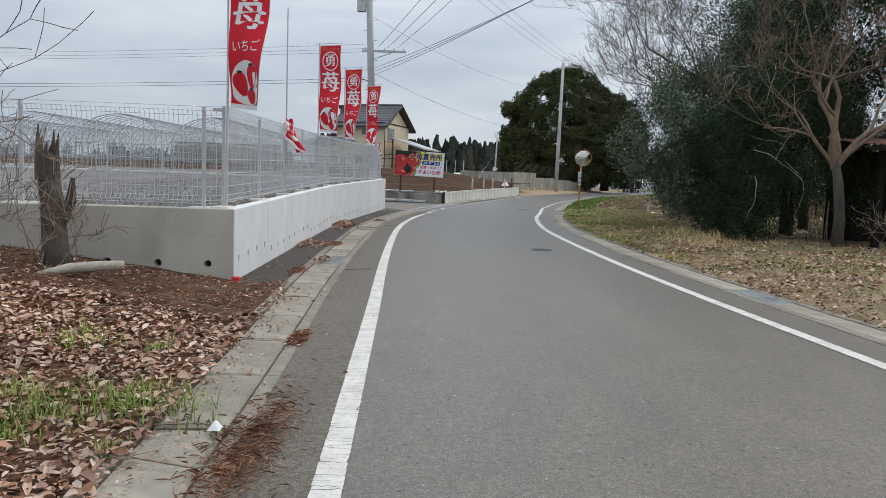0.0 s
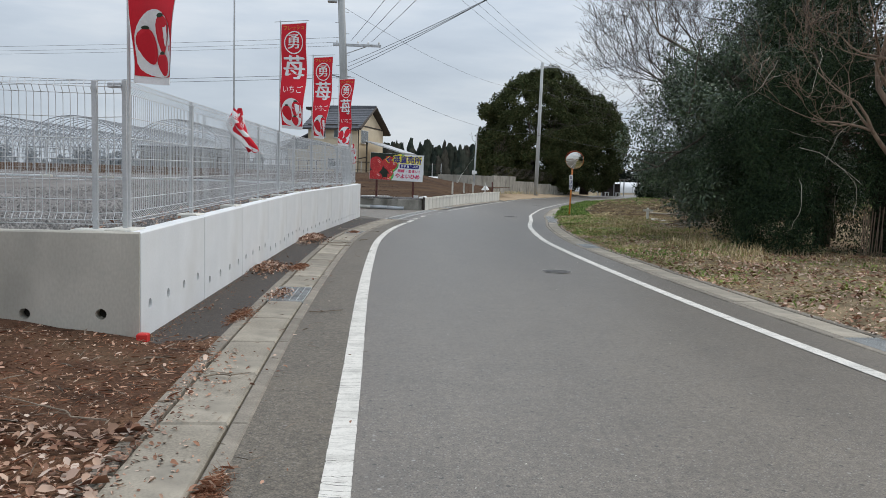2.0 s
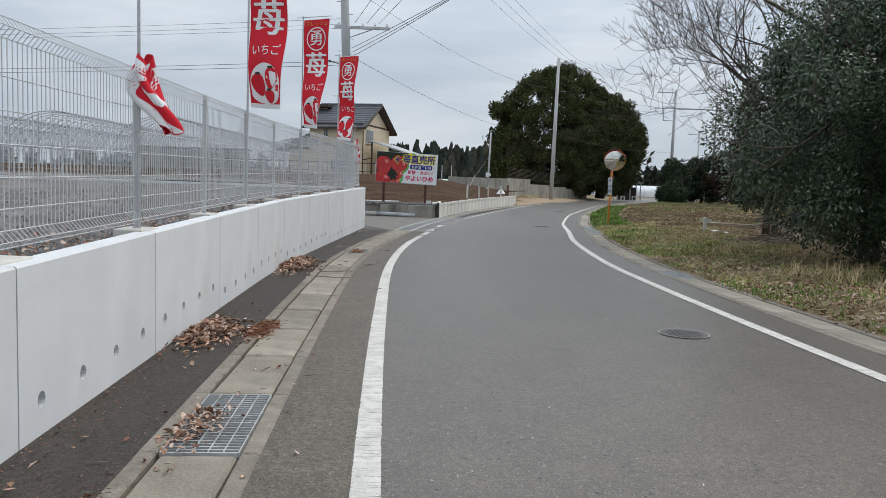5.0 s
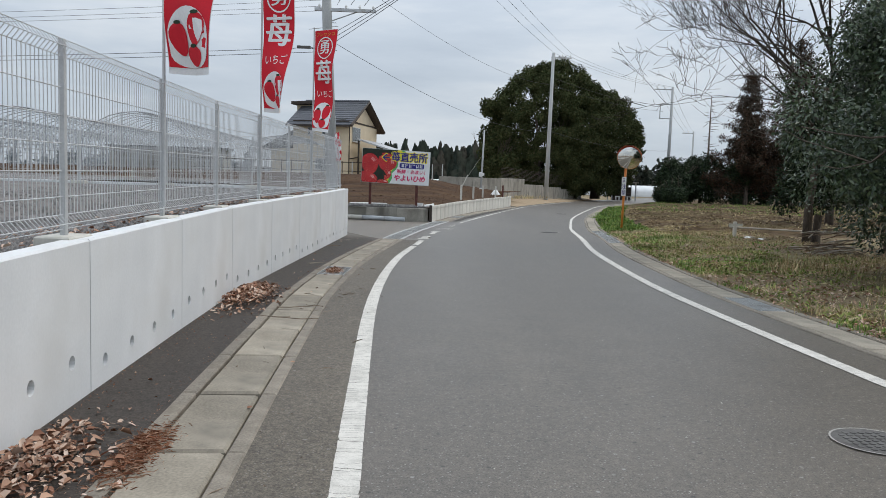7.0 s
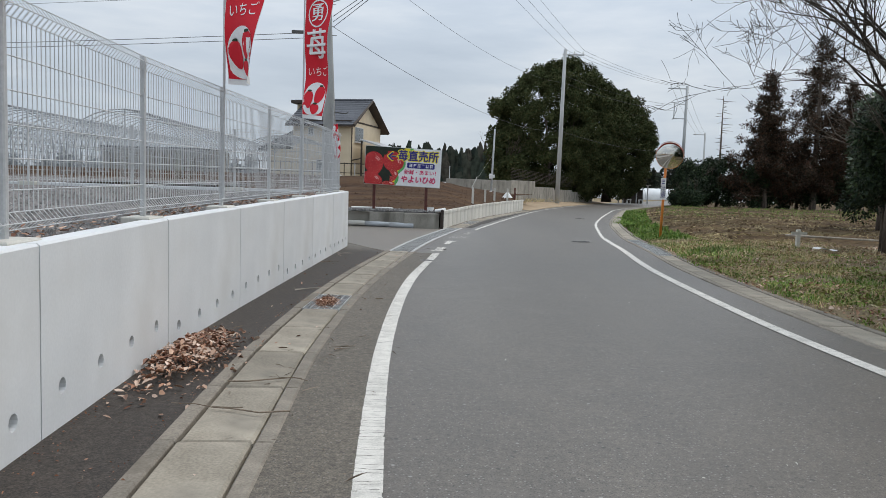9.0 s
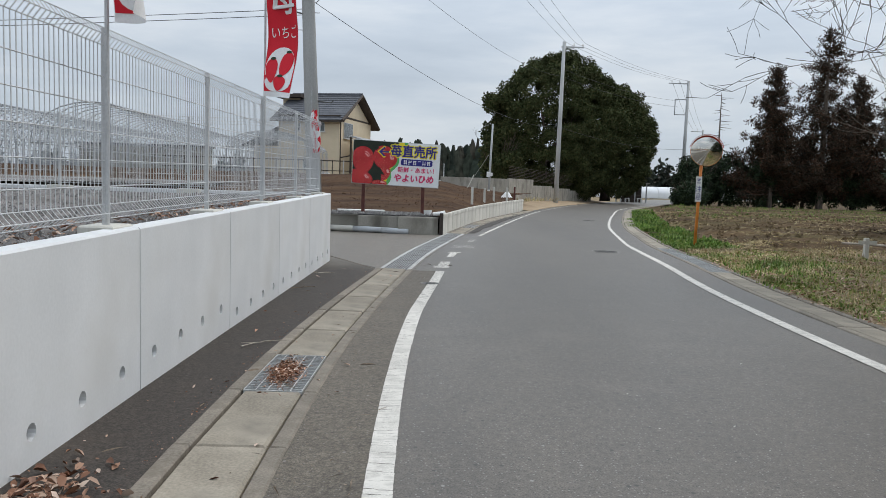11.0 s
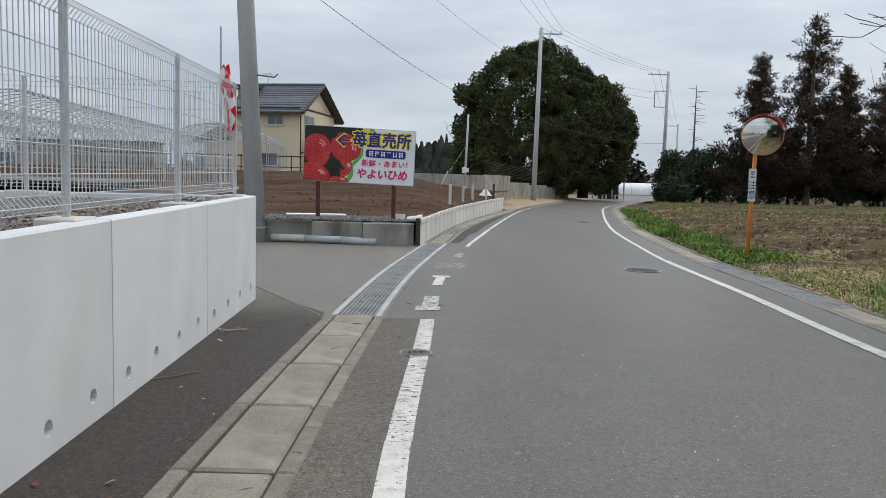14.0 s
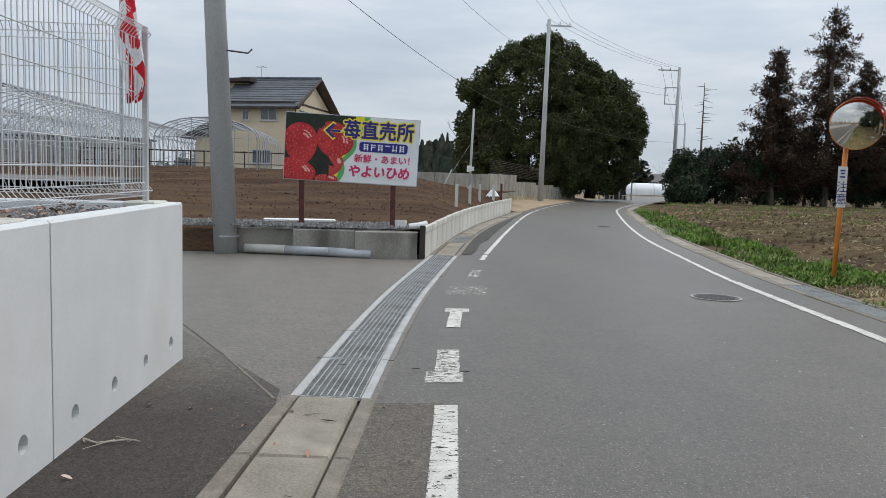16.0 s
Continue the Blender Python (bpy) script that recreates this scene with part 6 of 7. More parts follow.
# roadside wood
leafy_tree((7.6, 22.2, 0.1), 3.6, 0.16,
           clumps_in((7.1, 22.0, 2.5), (2.5, 2.4, 2.4), 110, 0.45, 11, -0.95) + clumps_in((9.2, 22.8, 5.2), (2.2, 2.4, 2.3), 60, 0.5, 12),
           130000, 0.072, EVERGREEN, 5, "dense glossy dark evergreen tree overhanging the verge")
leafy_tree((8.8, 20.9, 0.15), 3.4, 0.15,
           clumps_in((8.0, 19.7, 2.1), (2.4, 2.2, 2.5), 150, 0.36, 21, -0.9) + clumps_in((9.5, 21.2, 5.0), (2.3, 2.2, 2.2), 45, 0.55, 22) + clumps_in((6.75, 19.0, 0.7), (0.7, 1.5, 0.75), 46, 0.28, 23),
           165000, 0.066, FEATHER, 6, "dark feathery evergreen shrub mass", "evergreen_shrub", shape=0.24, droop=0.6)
leafy_tree((12.6, 19.3, 0.2), 6.0, 0.2,
           clumps_in((12.8, 20.3, 5.6), (3.4, 2.2, 3.0), 90, 0.7, 31) + clumps_in((14.5, 17.5, 4.6), (2.5, 2.5, 3.2), 50, 0.7, 32),
           20000, 0.16, SHRUBLEAF, 7, "tall dark evergreen tree behind the shed")
leafy_tree((10.4, 28.4, 0.15), 3.6, 0.2,
           clumps_in((10.9, 27.6, 4.4), (2.5, 2.6, 2.7), 80, 0.55, 41, -0.8) + clumps_in((10.4, 25.6, 2.2), (1.6, 2.0, 1.7), 30, 0.5, 42),
           52000, 0.14, EVERGREEN, 8, "broad dark evergreen tree with a clear trunk")
leafy_tree((10.0, 31.6, 0.12), 2.4, 0.07, clumps_in((10.3, 31.6, 2.4), (1.2, 1.2, 1.6), 60, 0.34, 51), 26000, 0.1, SHRUBLEAF, 9, "thin evergreen shrub growing round a bare tree", "evergreen_shrub")
leafy_tree((16.4, 42.0, 0.15), 2.6, 0.14, clumps_in((16.6, 42.0, 3.4), (1.9, 1.9, 1.9), 45, 0.45, 61), 26000, 0.16, EVERGREEN, 10, "round evergreen tree at the field's edge")


def bare_tree(base, stems, seed, label, material, depth=5, spread=0.62, up=0.12, sides=7):
    """A leafless tree: stems are (way, length, radius)."""
    t = thing("bare_tree", base, label, "tree")
    rn = random.Random(seed)
    g = Geo()
    for start, way, ln, r in stems:
        limbs(g, start, way, ln, r, depth, rn, spread, up, sides=sides)
    part("branches", g, material, t, smooth=True)
    return t


bt = thing("bare_tree", (8.1, 17.0, 0.1), "leafless multi-stemmed tree with pale twisting limbs", "tree")
rn = random.Random(77)
g = Geo().tube([(0, 0, -0.1), (0.03, 0, 0.6), (-0.05, 0, 1.3), (-0.1, 0.1, 1.75)], [0.14, 0.105, 0.095, 0.08], 10)
part("trunk", g, DARKBARK, bt, smooth=True)
g = Geo()
for way, ln, r in (((-0.55, 0.1, 1.2), 1.8, 0.085), ((0.1, 0.2, 1.3), 1.9, 0.09), ((0.8, -0.1, 1.0), 1.7, 0.075), ((-0.9, -0.2, 0.7), 1.4, 0.05), ((0.3, -0.5, 1.0), 1.6, 0.055)):
    limbs(g, (-0.1, 0.1, 1.6), way, ln, r, 6, rn, 0.58, 0.18, sides=7, kids=(2, 3), shrink=(0.55, 0.84), wander=0.3)
part("limb", g, PALEBARK, bt, smooth=True)

bt = thing("bare_tree", (9.6, 30.8, 0.1), "large leafless tree reaching over the field and road", "tree")
rn = random.Random(41)
part("trunk", Geo().tube([(0, 0, -0.1), (0.0, 0, 1.0), (0.12, 0, 2.0), (0.4, 0, 3.0), (0.7, 0, 3.9)], [0.12, 0.1, 0.09, 0.085, 0.08], 10), BARK, bt, smooth=True)
for start, way, ln, r in (((0.3, 0, 2.7), (-1.0, -0.2, 0.5), 3.4, 0.05), ((0.35, 0, 2.9), (-1.0, -0.45, 0.35), 3.2, 0.045), ((0.6, 0, 3.7), (-0.9, -0.3, 0.6), 3.6, 0.055), ((0.55, 0, 3.5), (-1.0, 0.3, 0.5), 3.6, 0.05), ((0.45, 0, 3.2), (-0.9, 0.4, 0.75), 3.4, 0.055), ((0.7, 0, 3.9), (0.3, 0.1, 1.0), 2.6, 0.06), ((0.5, 0, 3.4), (-0.8, -0.5, 0.8), 2.8, 0.05), ((0.7, 0, 3.9), (-0.6, 0.1, 1.0), 2.8, 0.055), ((0.4, 0, 3.0), (-1.0, 0.15, 0.28), 2.6, 0.042), ((0.65, 0, 3.8), (-1.0, -0.1, 0.8), 3.0, 0.05)):
    g = Geo()
    way = (way[0], way[1] - 0.45, way[2])
    limbs(g, start, way, ln, r, 5, rn, 0.46, 0.04, sides=6, kids=(3, 4), shrink=(0.48, 0.74), wander=0.16)
    part("limb", g, DARKBARK, bt, smooth=True)

bt = thing("bare_tree", (10.8, 24.2, 0.1), "pale leafless tree rising behind the evergreens", "tree")
rn = random.Random(43)
part("trunk", Geo().tube([(0, 0, -0.1), (-0.2, 0, 2.0), (-0.6, 0, 4.2)], [0.16, 0.13, 0.1], 8), BARK, bt, smooth=True)
for start, way, ln, r in (((-0.6, 0, 4.2), (-0.7, 0.1, 0.7), 2.5, 0.05), ((-0.5, 0, 4.0), (-0.1, 0.2, 1.0), 2.6, 0.05), ((-0.4, 0, 3.5), (-1.0, -0.3, 0.6), 2.4, 0.045)):
    g = Geo()
    limbs(g, start, way, ln, r, 6, rn, 0.5, 0.1, sides=5, kids=(2, 3), shrink=(0.6, 0.82))
    part("limb", g, DARKBARK, bt, smooth=True)

# vines and broken twigs hanging in the shrubs
for i in range(30):
    rn = random.Random(300 + i)
    x, y, z = 6.4 + rn.random() * 1.9, 17.6 + rn.random() * 4, 1.5 + rn.random() * 2.8
    g = Geo()
    p = Vector((x, y, z))
    pts = [p.copy()]
    d = Vector((rn.uniform(-0.6, 0.4), rn.uniform(-0.7, 0.2), rn.uniform(-1, 0.6)))
    for k in range(7):
        d = (d + Vector((rn.uniform(-0.4, 0.4), rn.uniform(-0.4, 0.4), rn.uniform(-0.5, 0.3)))).normalized()
        p = p + d * rn.uniform(0.1, 0.25)
        pts.append(p.copy())
    g.tube(pts, [0.006 - 0.0005 * k for k in range(8)], 4, cap=False)
    tagged(part("dead_vine", g, DRIFT), "pale dead vine hanging from the shrubs", "vine", "dead vines")

# old shed in the wood
sh = thing("shed", (9.1, 17.5, 0.1), "old dark shed with a rusty sheet roof among trees", "shed")
part("back_wall", Geo().box(0, 4.2, 2.0, 2.1, 0, 2.1), SHEDWOOD, sh)
for px in (0.1, 2.1, 4.1):
    part("post", Geo().box(px - 0.06, px + 0.06, 0, 0.12, 0, 2.1), SHEDWOOD, sh)
part("side_wall", Geo().box(4.1, 4.2, 0, 2.1, 0, 2.1), SHEDWOOD, sh)
roof = part("roof", Geo().grid(lambda u, v: (-0.5 + 5.2 * u, -0.6 + 3.0 * v, 2.12 + 0.3 * v + 0.02 * math.sin(u * 200)), 100, 4), RUSTROOF, sh)
part("eave_board", Geo().box(-0.5, 4.7, -0.62, -0.58, 2.0, 2.1), SHEDWOOD, sh)
for i in range(9):
    p = tagged(part("plank", Geo().box(-0.008, 0.008, -0.006, 0.006, 0, 0.75 + 0.2 * random.random(), bev=0.005), PALEBARK), "weathered pale plank leaning in the wood", "plank", "planks by the shed")
    p.matrix_world = pose(8.0 + 0.06 * i, 18.0 + 0.02 * i, 0.15, random.uniform(-3, 3), random.uniform(-3, 3), 0)

# ---- grove, hedge, cedars and far woods ----
leafy_tree((12.5, 92, 0.3), 5, 0.5, clumps_in((13.9, 92, 6.9), (6.75, 5.6, 7.25), 900, 0.52, 71, -0.9, 0.9, 0.1), 210000, 0.19, GROVELEAF, 71, "huge rounded evergreen tree grove beside the bend", "camphor_tree", shape=0.6)
leafy_tree((19.3, 94, 0.3), 4, 0.45, clumps_in((19.3, 94, 5.7), (4.6, 4.6, 6.15), 520, 0.48, 72, -0.8, 0.9, 0.1), 125000, 0.19, GROVELEAF, 72, "rounded evergreen tree joined to the great grove", "camphor_tree", shape=0.6)
leafy_tree((8.0, 90, 0.5), 3, 0.3, clumps_in((8.4, 90, 4.0), (2.2, 3, 3.6), 90, 0.6, 73, -0.9) + clumps_in((6.9, 90, 9.2), (0.8, 1, 0.7), 8, 0.4, 74), 30000, 0.25, GROVELEAF, 73, "evergreen tree at the grove's edge with a stray tuft", "camphor_tree", shape=0.6)
for i, (x, y, rx, h) in enumerate(((25.0, 86, 1.9, 4.9), (28.2, 87, 2.6, 5.6), (32.0, 86, 2.9, 5.0), (36.0, 87, 3.0, 4.7), (40.2, 86, 3.0, 5.2), (44.6, 87, 3.3, 5.0), (49.5, 86, 3.4, 5.4), (55, 87, 3.6, 5.6), (24.0, 83.5, 1.3, 2.2))):
    leafy_tree((x, y, 0.05), h * 0.4, 0.15, clumps_in((x, y, h * 0.48), (rx, 2.0, h * 0.46), 70, 0.5, 90 + i, -0.95), 17000, 0.2, SHRUBLEAF, 90 + i, "dark clipped evergreen bush in the field hedge", "hedge_bush", shape=0.5)


def cedar(x, y, h, w, seed, label):
    """A conifer: a straight trunk with tiers of drooping, needle-clad boughs that thin towards the top."""
    t = thing("cedar_tree", (x, y, 0.05), label, "tree")
    rn = random.Random(seed)
    part("trunk", Geo().tube([(0, 0, -0.1), (0, 0, h * 0.5), (0, 0, h)], [h * 0.02, h * 0.012, 0.02], 8), BARK, t)
    g, cl = Geo(), []
    z = h * 0.1
    while z < h * 0.985:
        f = 1 - z / h
        for k in range(rn.randint(3, 5)):
            a = rn.uniform(0, math.tau)
            ln = w * (0.06 + 1.02 * f ** 0.8) * rn.uniform(0.5, 1.2)
            tip = Vector((math.cos(a) * ln, math.sin(a) * ln, ln * rn.uniform(-0.05, 0.35)))
            g.tube([(0, 0, z), (tip.x * 0.5, tip.y * 0.5, z + tip.z * 0.2), (tip.x, tip.y, z + tip.z)], [0.05 * f + 0.015, 0.03 * f + 0.01, 0.008], 4, cap=False)
            for s in (0.3, 0.5, 0.72, 0.95):
                if s * ln > 0.15:
                    cl.append((tip.x * s + rn.gauss(0, 0.1), tip.y * s + rn.gauss(0, 0.1), z + tip.z * s * s + rn.gauss(0, 0.08), (0.1 + 0.42 * f ** 0.8) * rn.uniform(0.7, 1.35)))
        z += h * rn.uniform(0.016, 0.032)
    part("bough", g, BARK, t)
    leaf_cloud("needles", cl, 44000, 0.24, CEDARLEAF, t, seed, droop=-0.1, shape=0.3, shell=0.15)


cedar(31.9, 85, 12.9, 3.6, 1, "tall dark reddish cedar standing over the hedge")
cedar(36.5, 85, 16.6, 4.8, 2, "tallest dark reddish cedar standing over the hedge")
cedar(40.2, 86, 12.4, 3.8, 3, "dark reddish cedar beside a taller one")
cedar(44.2, 85.5, 13.5, 4.0, 4, "dark reddish cedar at the hedge's end")
cedar(49.5, 87, 12.5, 3.4, 5, "dark cedar beyond the field")
dead = thing("dead_cedar", (45.5, 130, 0), "bare dead conifer trunk with stub branches", "tree")
g = Geo().tube([(0, 0, 0), (0, 0, 16.2)], [0.25, 0.04], 6)
rn = random.Random(5)
for k in range(26):
    z, a = 8 + 8 * k / 26, rn.uniform(0, math.tau)
    ln = rn.uniform(0.6, 1.8)
    g.tube([(0, 0, z), (ln * math.cos(a), ln * math.sin(a), z + rn.uniform(-0.3, 0.3))], [0.05, 0.015], 4, cap=False)
part("trunk", g, BARK, dead)


def far_wood(name, x0, x1, y, h, n, seed, size=0.9, mat_=None, label="dark far woodland along the horizon", dense=500):
    """A distant belt of woods with an uneven, spiky top."""
    rn = random.Random(seed)
    cl = []
    for i in range(n):
        x = x0 + (x1 - x0) * (i + rn.random()) / n
        hh = h * (0.65 + 0.45 * noise.noise(Vector((x * 0.06, seed, 0))) + 0.25 * rn.random())
        yy = y + rn.uniform(-6, 6)
        k = 7
        for j in range(k):
            s = j / (k - 1)
            cl.append((x + rn.gauss(0, 0.5), yy, 0.3 + hh * s, ((1 - s) * h * 0.2 + 0.14 + 0.02 * h * rn.random()) * rn.uniform(0.8, 1.2)))
    ob = leaf_cloud(name, cl, n * dense, size, mat_ or FARLEAF, None, seed, shape=0.5, shell=0.2)
    return tagged(ob, label, "woodland", kind="stuff")


g = Geo()
rn = random.Random(17)
for i in range(420):
    x, y, h = -28 + 50 * (i + rn.random()) / 420, 176 + rn.uniform(-3, 5), 10.2 * (0.62 + 0.34 * noise.noise(Vector((i * 0.09, 2, 0))) + 0.34 * rn.random() ** 2)
    w, k = rn.uniform(0.8, 2.6), 8
    rows = [(s, w * (1.03 - s) ** 0.55) for s in (0.0, 0.2, 0.38, 0.54, 0.68, 0.8, 0.9, 1.0)]
    v = [(x + r * rn.uniform(0.3, 1.5) * math.cos(j * math.tau / k), y + r * math.sin(j * math.tau / k), 0.2 + h * s + rn.uniform(-0.25, 0.25)) for s, r in rows for j in range(k)]
    g.add(v, [(a * k + j, a * k + (j + 1) % k, (a + 1) * k + (j + 1) % k, (a + 1) * k + j) for a in range(7) for j in range(k)])
tagged(part("far_conifers", g, FARLEAF), "dark spiky line of distant conifers", "woodland", kind="stuff")
far_wood("far_woods", 50, 260, 210, 13, 50, 4, 1.6)
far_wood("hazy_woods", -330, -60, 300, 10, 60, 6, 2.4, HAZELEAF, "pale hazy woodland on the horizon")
far_wood("near_woods", 54, 100, 92, 9, 26, 8, 0.7, SHRUBLEAF, "dark woodland behind the ploughed field")
g = Geo().grid(lambda u, v: (-300 + 900 * u, 330 + 120 * v, 11 * math.sin(math.pi * v * 0.5) * (0.45 + 0.5 * noise.noise(Vector((u * 14, 0.3, 0))) + 0.2)), 120, 8)
tagged(part("far_hill", g, HILL), "low wooded brown hill far away", "hill", kind="structure")


# ---- leaf litter, grass, twigs ----
def scatter(name, spots, material, size, seed, label, cat="leaf litter", curl=0.42, shape=0.52, flat_=0.2, kind="stuff", parent=None):
    """Fallen leaves: curled pairs of quads lying about on the given spots (x, y, z)."""
    rg = np.random.default_rng(seed)
    p = np.array(spots, float)
    n = len(p)
    a = rg.random(n) * math.tau
    ax = np.stack([np.cos(a), np.sin(a), rg.normal(0, flat_, n)], 1)
    sd = np.stack([-np.sin(a), np.cos(a), rg.normal(0, flat_, n)], 1)
    ln = size * (0.45 + 1.1 * rg.random(n) ** 1.3)[:, None]
    up = np.zeros((n, 3))
    up[:, 2] = 1
    c = rg.uniform(0.1, 1.3, n)[:, None] * curl * ln
    cl, cr = c * rg.uniform(0.1, 1.1, (n, 1)), c * rg.uniform(0.0, 1.0, (n, 1))
    w = ln * shape * 0.5
    base, tip = p - ax * ln * 0.5, p + ax * ln * 0.5 + up * c * 0.5
    l1, l2 = p - ax * ln * 0.2 + sd * w * 0.85 + up * cl, p + ax * ln * 0.2 + sd * w * 0.7 + up * (cl * 0.8 + c * 0.25)
    r1, r2 = p - ax * ln * 0.16 - sd * w * 0.9 + up * cr, p + ax * ln * 0.24 - sd * w * 0.6 + up * (cr * 0.9 + c * 0.3)
    v = np.stack([base, l1, l2, tip, r2, r1], 1).reshape(-1, 3)
    i = np.arange(n)[:, None] * 6
    q = np.concatenate([i + np.array([0, 1, 2, 3]), i + np.array([0, 3, 4, 5])], 1).reshape(-1, 4)
    ob = part(name, np_mesh(name, v, q, material), material, parent)
    if parent is None:
        tagged(ob, label, cat, kind=kind)
    return ob


def spots_left(n, seed, y0, y1, dmax, power, zoff=0.012):
    rn = random.Random(seed)
    out = []
    while len(out) < n:
        y = rn.uniform(y0, y1)
        x = gut_out(y) + 0.12 - dmax * rn.random() ** power
        wall_y = 10.0 + (x + 2.24) * 0.078
        if y > wall_y - 0.05 and x < -2.1:
            continue
        if rn.random() > 0.6 + 0.6 * noise.noise(Vector((x * 0.9, y * 0.9, seed))):
            continue
        out.append((x, y, left_z(x, y) + zoff + 0.03 * rn.random()))
    return out


scatter("leaf_litter", spots_left(36000, 1, 0.5, 8.0, 5.0, 1.1), LITTER, 0.056, 1, "thick brown leaf litter on the bank")
scatter("leaf_litter", spots_left(1500, 2, 7.4, 10.1, 5.0, 0.7), LITTER, 0.036, 2, "thin brown leaf litter before the wall")
scatter("soil_litter", spots_left(11000, 43, 6.6, 10.2, 4.5, 0.8, 0.004), NEEDLES, 0.05, 43, "rusty needles and stalks matted on the dark soil", flat_=0.15, curl=0.15, shape=0.09)
scatter("soil_twigs", spots_left(900, 44, 6.0, 10.2, 4.5, 0.8, 0.008), TWIG, 0.11, 44, "dry twig ends strewn on the dark soil", "twigs", flat_=0.12, curl=0.1, shape=0.06)
scatter("leaf_litter", spots_left(5000, 3, 3, 10.2, 2.6, 1.0, 0.004), LITTER, 0.022, 3, "crumbled leaf fragments on dark soil")


def spots_right(n, seed, y0, y1, dmin, dmax, power=1.0, thr=0.6):
    rn = random.Random(seed)
    out = []
    while len(out) < n:
        y = rn.uniform(y0, y1)
        x = rgut_out(y) + dmin + (dmax - dmin) * rn.random() ** power
        if rn.random() > thr + 0.7 * noise.noise(Vector((x * 0.7, y * 0.7, seed))):
            continue
        z = right_z(x, y) if y < 33.5 else furrow(x, y)
        out.append((x, y, z + 0.012 + 0.02 * rn.random()))
    return out


scatter("leaf_litter", spots_right(15000, 4, 5, 19, -0.05, 5.0, 1.0), LITTER, 0.055, 4, "brown and tan leaf litter under the trees")
scatter("leaf_litter", spots_right(7000, 5, 17, 33, 0.0, 6.0, 1.1, 0.3), LITTER, 0.048, 5, "scattered dead leaves in the verge grass")
scatter("leaf_litter", spots_right(5000, 6, 5, 33, -0.1, 1.2, 1.0, 0.4), LITTER, 0.035, 6, "leaf fragments along the gutter edge")


def blades(name, spots, material, h, seed, label, lean_=0.5, width=0.006, per=9, spread=0.06, cat="grass"):
    """Tufts of bent grass blades."""
    rg = np.random.default_rng(seed)
    p = np.repeat(np.array(spots, float), per, axis=0)
    n = len(p)
    p[:, :2] += rg.normal(0, spread, (n, 2))
    a = rg.random(n) * math.tau
    ln = h * (0.4 + 0.9 * rg.random(n))[:, None]
    th = np.minimum(1.45, 0.12 + lean_ * 0.55 * rg.random(n))[:, None]
    out = np.stack([np.cos(a), np.sin(a), np.zeros(n)], 1)
    sd = np.stack([-np.sin(a), np.cos(a), np.zeros(n)], 1) * width * (0.6 + 0.8 * rg.random(n))[:, None]
    up = np.array([0, 0, 1.0])
    mid = p + (out * np.sin(th * 0.5) + up * np.cos(th * 0.5)) * ln * 0.55
    tip = mid + (out * np.sin(th * 1.2) + up * np.cos(th * 1.2)) * ln * 0.5
    v = np.stack([p - sd, p + sd, mid + sd * 0.8, mid - sd * 0.8, tip + sd * 0.1, tip - sd * 0.1], 1).reshape(-1, 3)
    i = np.arange(n)[:, None] * 6
    q = np.concatenate([i + np.array([0, 1, 2, 3]), i + np.array([3, 2, 4, 5])], 1).reshape(-1, 4)
    ob = part(name, np_mesh(name, v, q, material), material)
    return tagged(ob, label, cat, kind="stuff")


rn = random.Random(12)
sp = []
for cx, cy, rr, k in ((-1.75, 5.15, 0.3, 34), (-2.1, 4.75, 0.22, 22), (-1.5, 5.3, 0.14, 10), (-2.5, 4.3, 0.3, 18), (-2.3, 6.6, 0.16, 8), (-1.78, 6.55, 0.06, 3), (-2.1, 3.7, 0.12, 8), (-1.75, 3.75, 0.1, 5)):
    for _ in range(k):
        x, y = cx + rn.gauss(0, rr), cy + rn.gauss(0, rr)
        sp.append((x, y, left_z(x, y)))
blades("grass_tufts", sp, GRASS, 0.13, 1, "bright green grass tufts among dead leaves", 2.6, 0.0035, 18, 0.05)
blades("dry_grass", spots_right(560, 21, 16, 33, 0.1, 4.5, 0.9, 0.2), DRYGRASS, 0.1, 2, "dry tan grass on the verge", 3.0, 0.0035, 22, 0.12)
blades("dry_grass", spots_right(28, 22, 16, 23, 1.8, 3.0, 1.0, 0.2), DRYGRASS, 0.22, 3, "tall dry grass before the shrubs", 1.7, 0.004, 18, 0.1)
blades("verge_grass", spots_right(380, 23, 17, 34, 0.0, 3.4, 1.3, 0.1), ROADGRASS, 0.05, 4, "low green weeds on the verge", 1.4, 0.009, 9, 0.07)
blades("roadside_grass", spots_right(420, 24, 36.0, 75, 0.02, 0.95, 1.3, -0.05), ROADGRASS, 0.055, 5, "lush green grass along the field edge", 4.2, 0.006, 18, 0.16)
scatter("roadside_weeds", spots_right(17000, 84, 36.0, 64, 0.02, 1.25, 1.3, 0.05), ROADGRASS, 0.065, 84, "matted green weeds along the field edge", "weeds", flat_=1.0, curl=1.2, shape=0.4)
blades("roadside_grass", spots_right(90, 25, 35.5, 58, 0.2, 1.0, 1.0, -0.1), ROADGRASS, 0.13, 6, "tall green grass behind the mirror post", 2.6, 0.006, 22, 0.12)
blades("roadside_grass", spots_right(80, 26, 24.0, 33.0, 0.05, 2.4, 1.4, 0.0), ROADGRASS, 0.06, 7, "clumps of green grass before the straw patch", 3.2, 0.006, 22, 0.08)
blades("field_stubble", spots_right(500, 27, 35, 74, 1.2, 30, 1.0, 0.1), STRAW, 0.08, 8, "dry stubble in the ploughed rows", 4.0, 0.007, 9, 0.16)
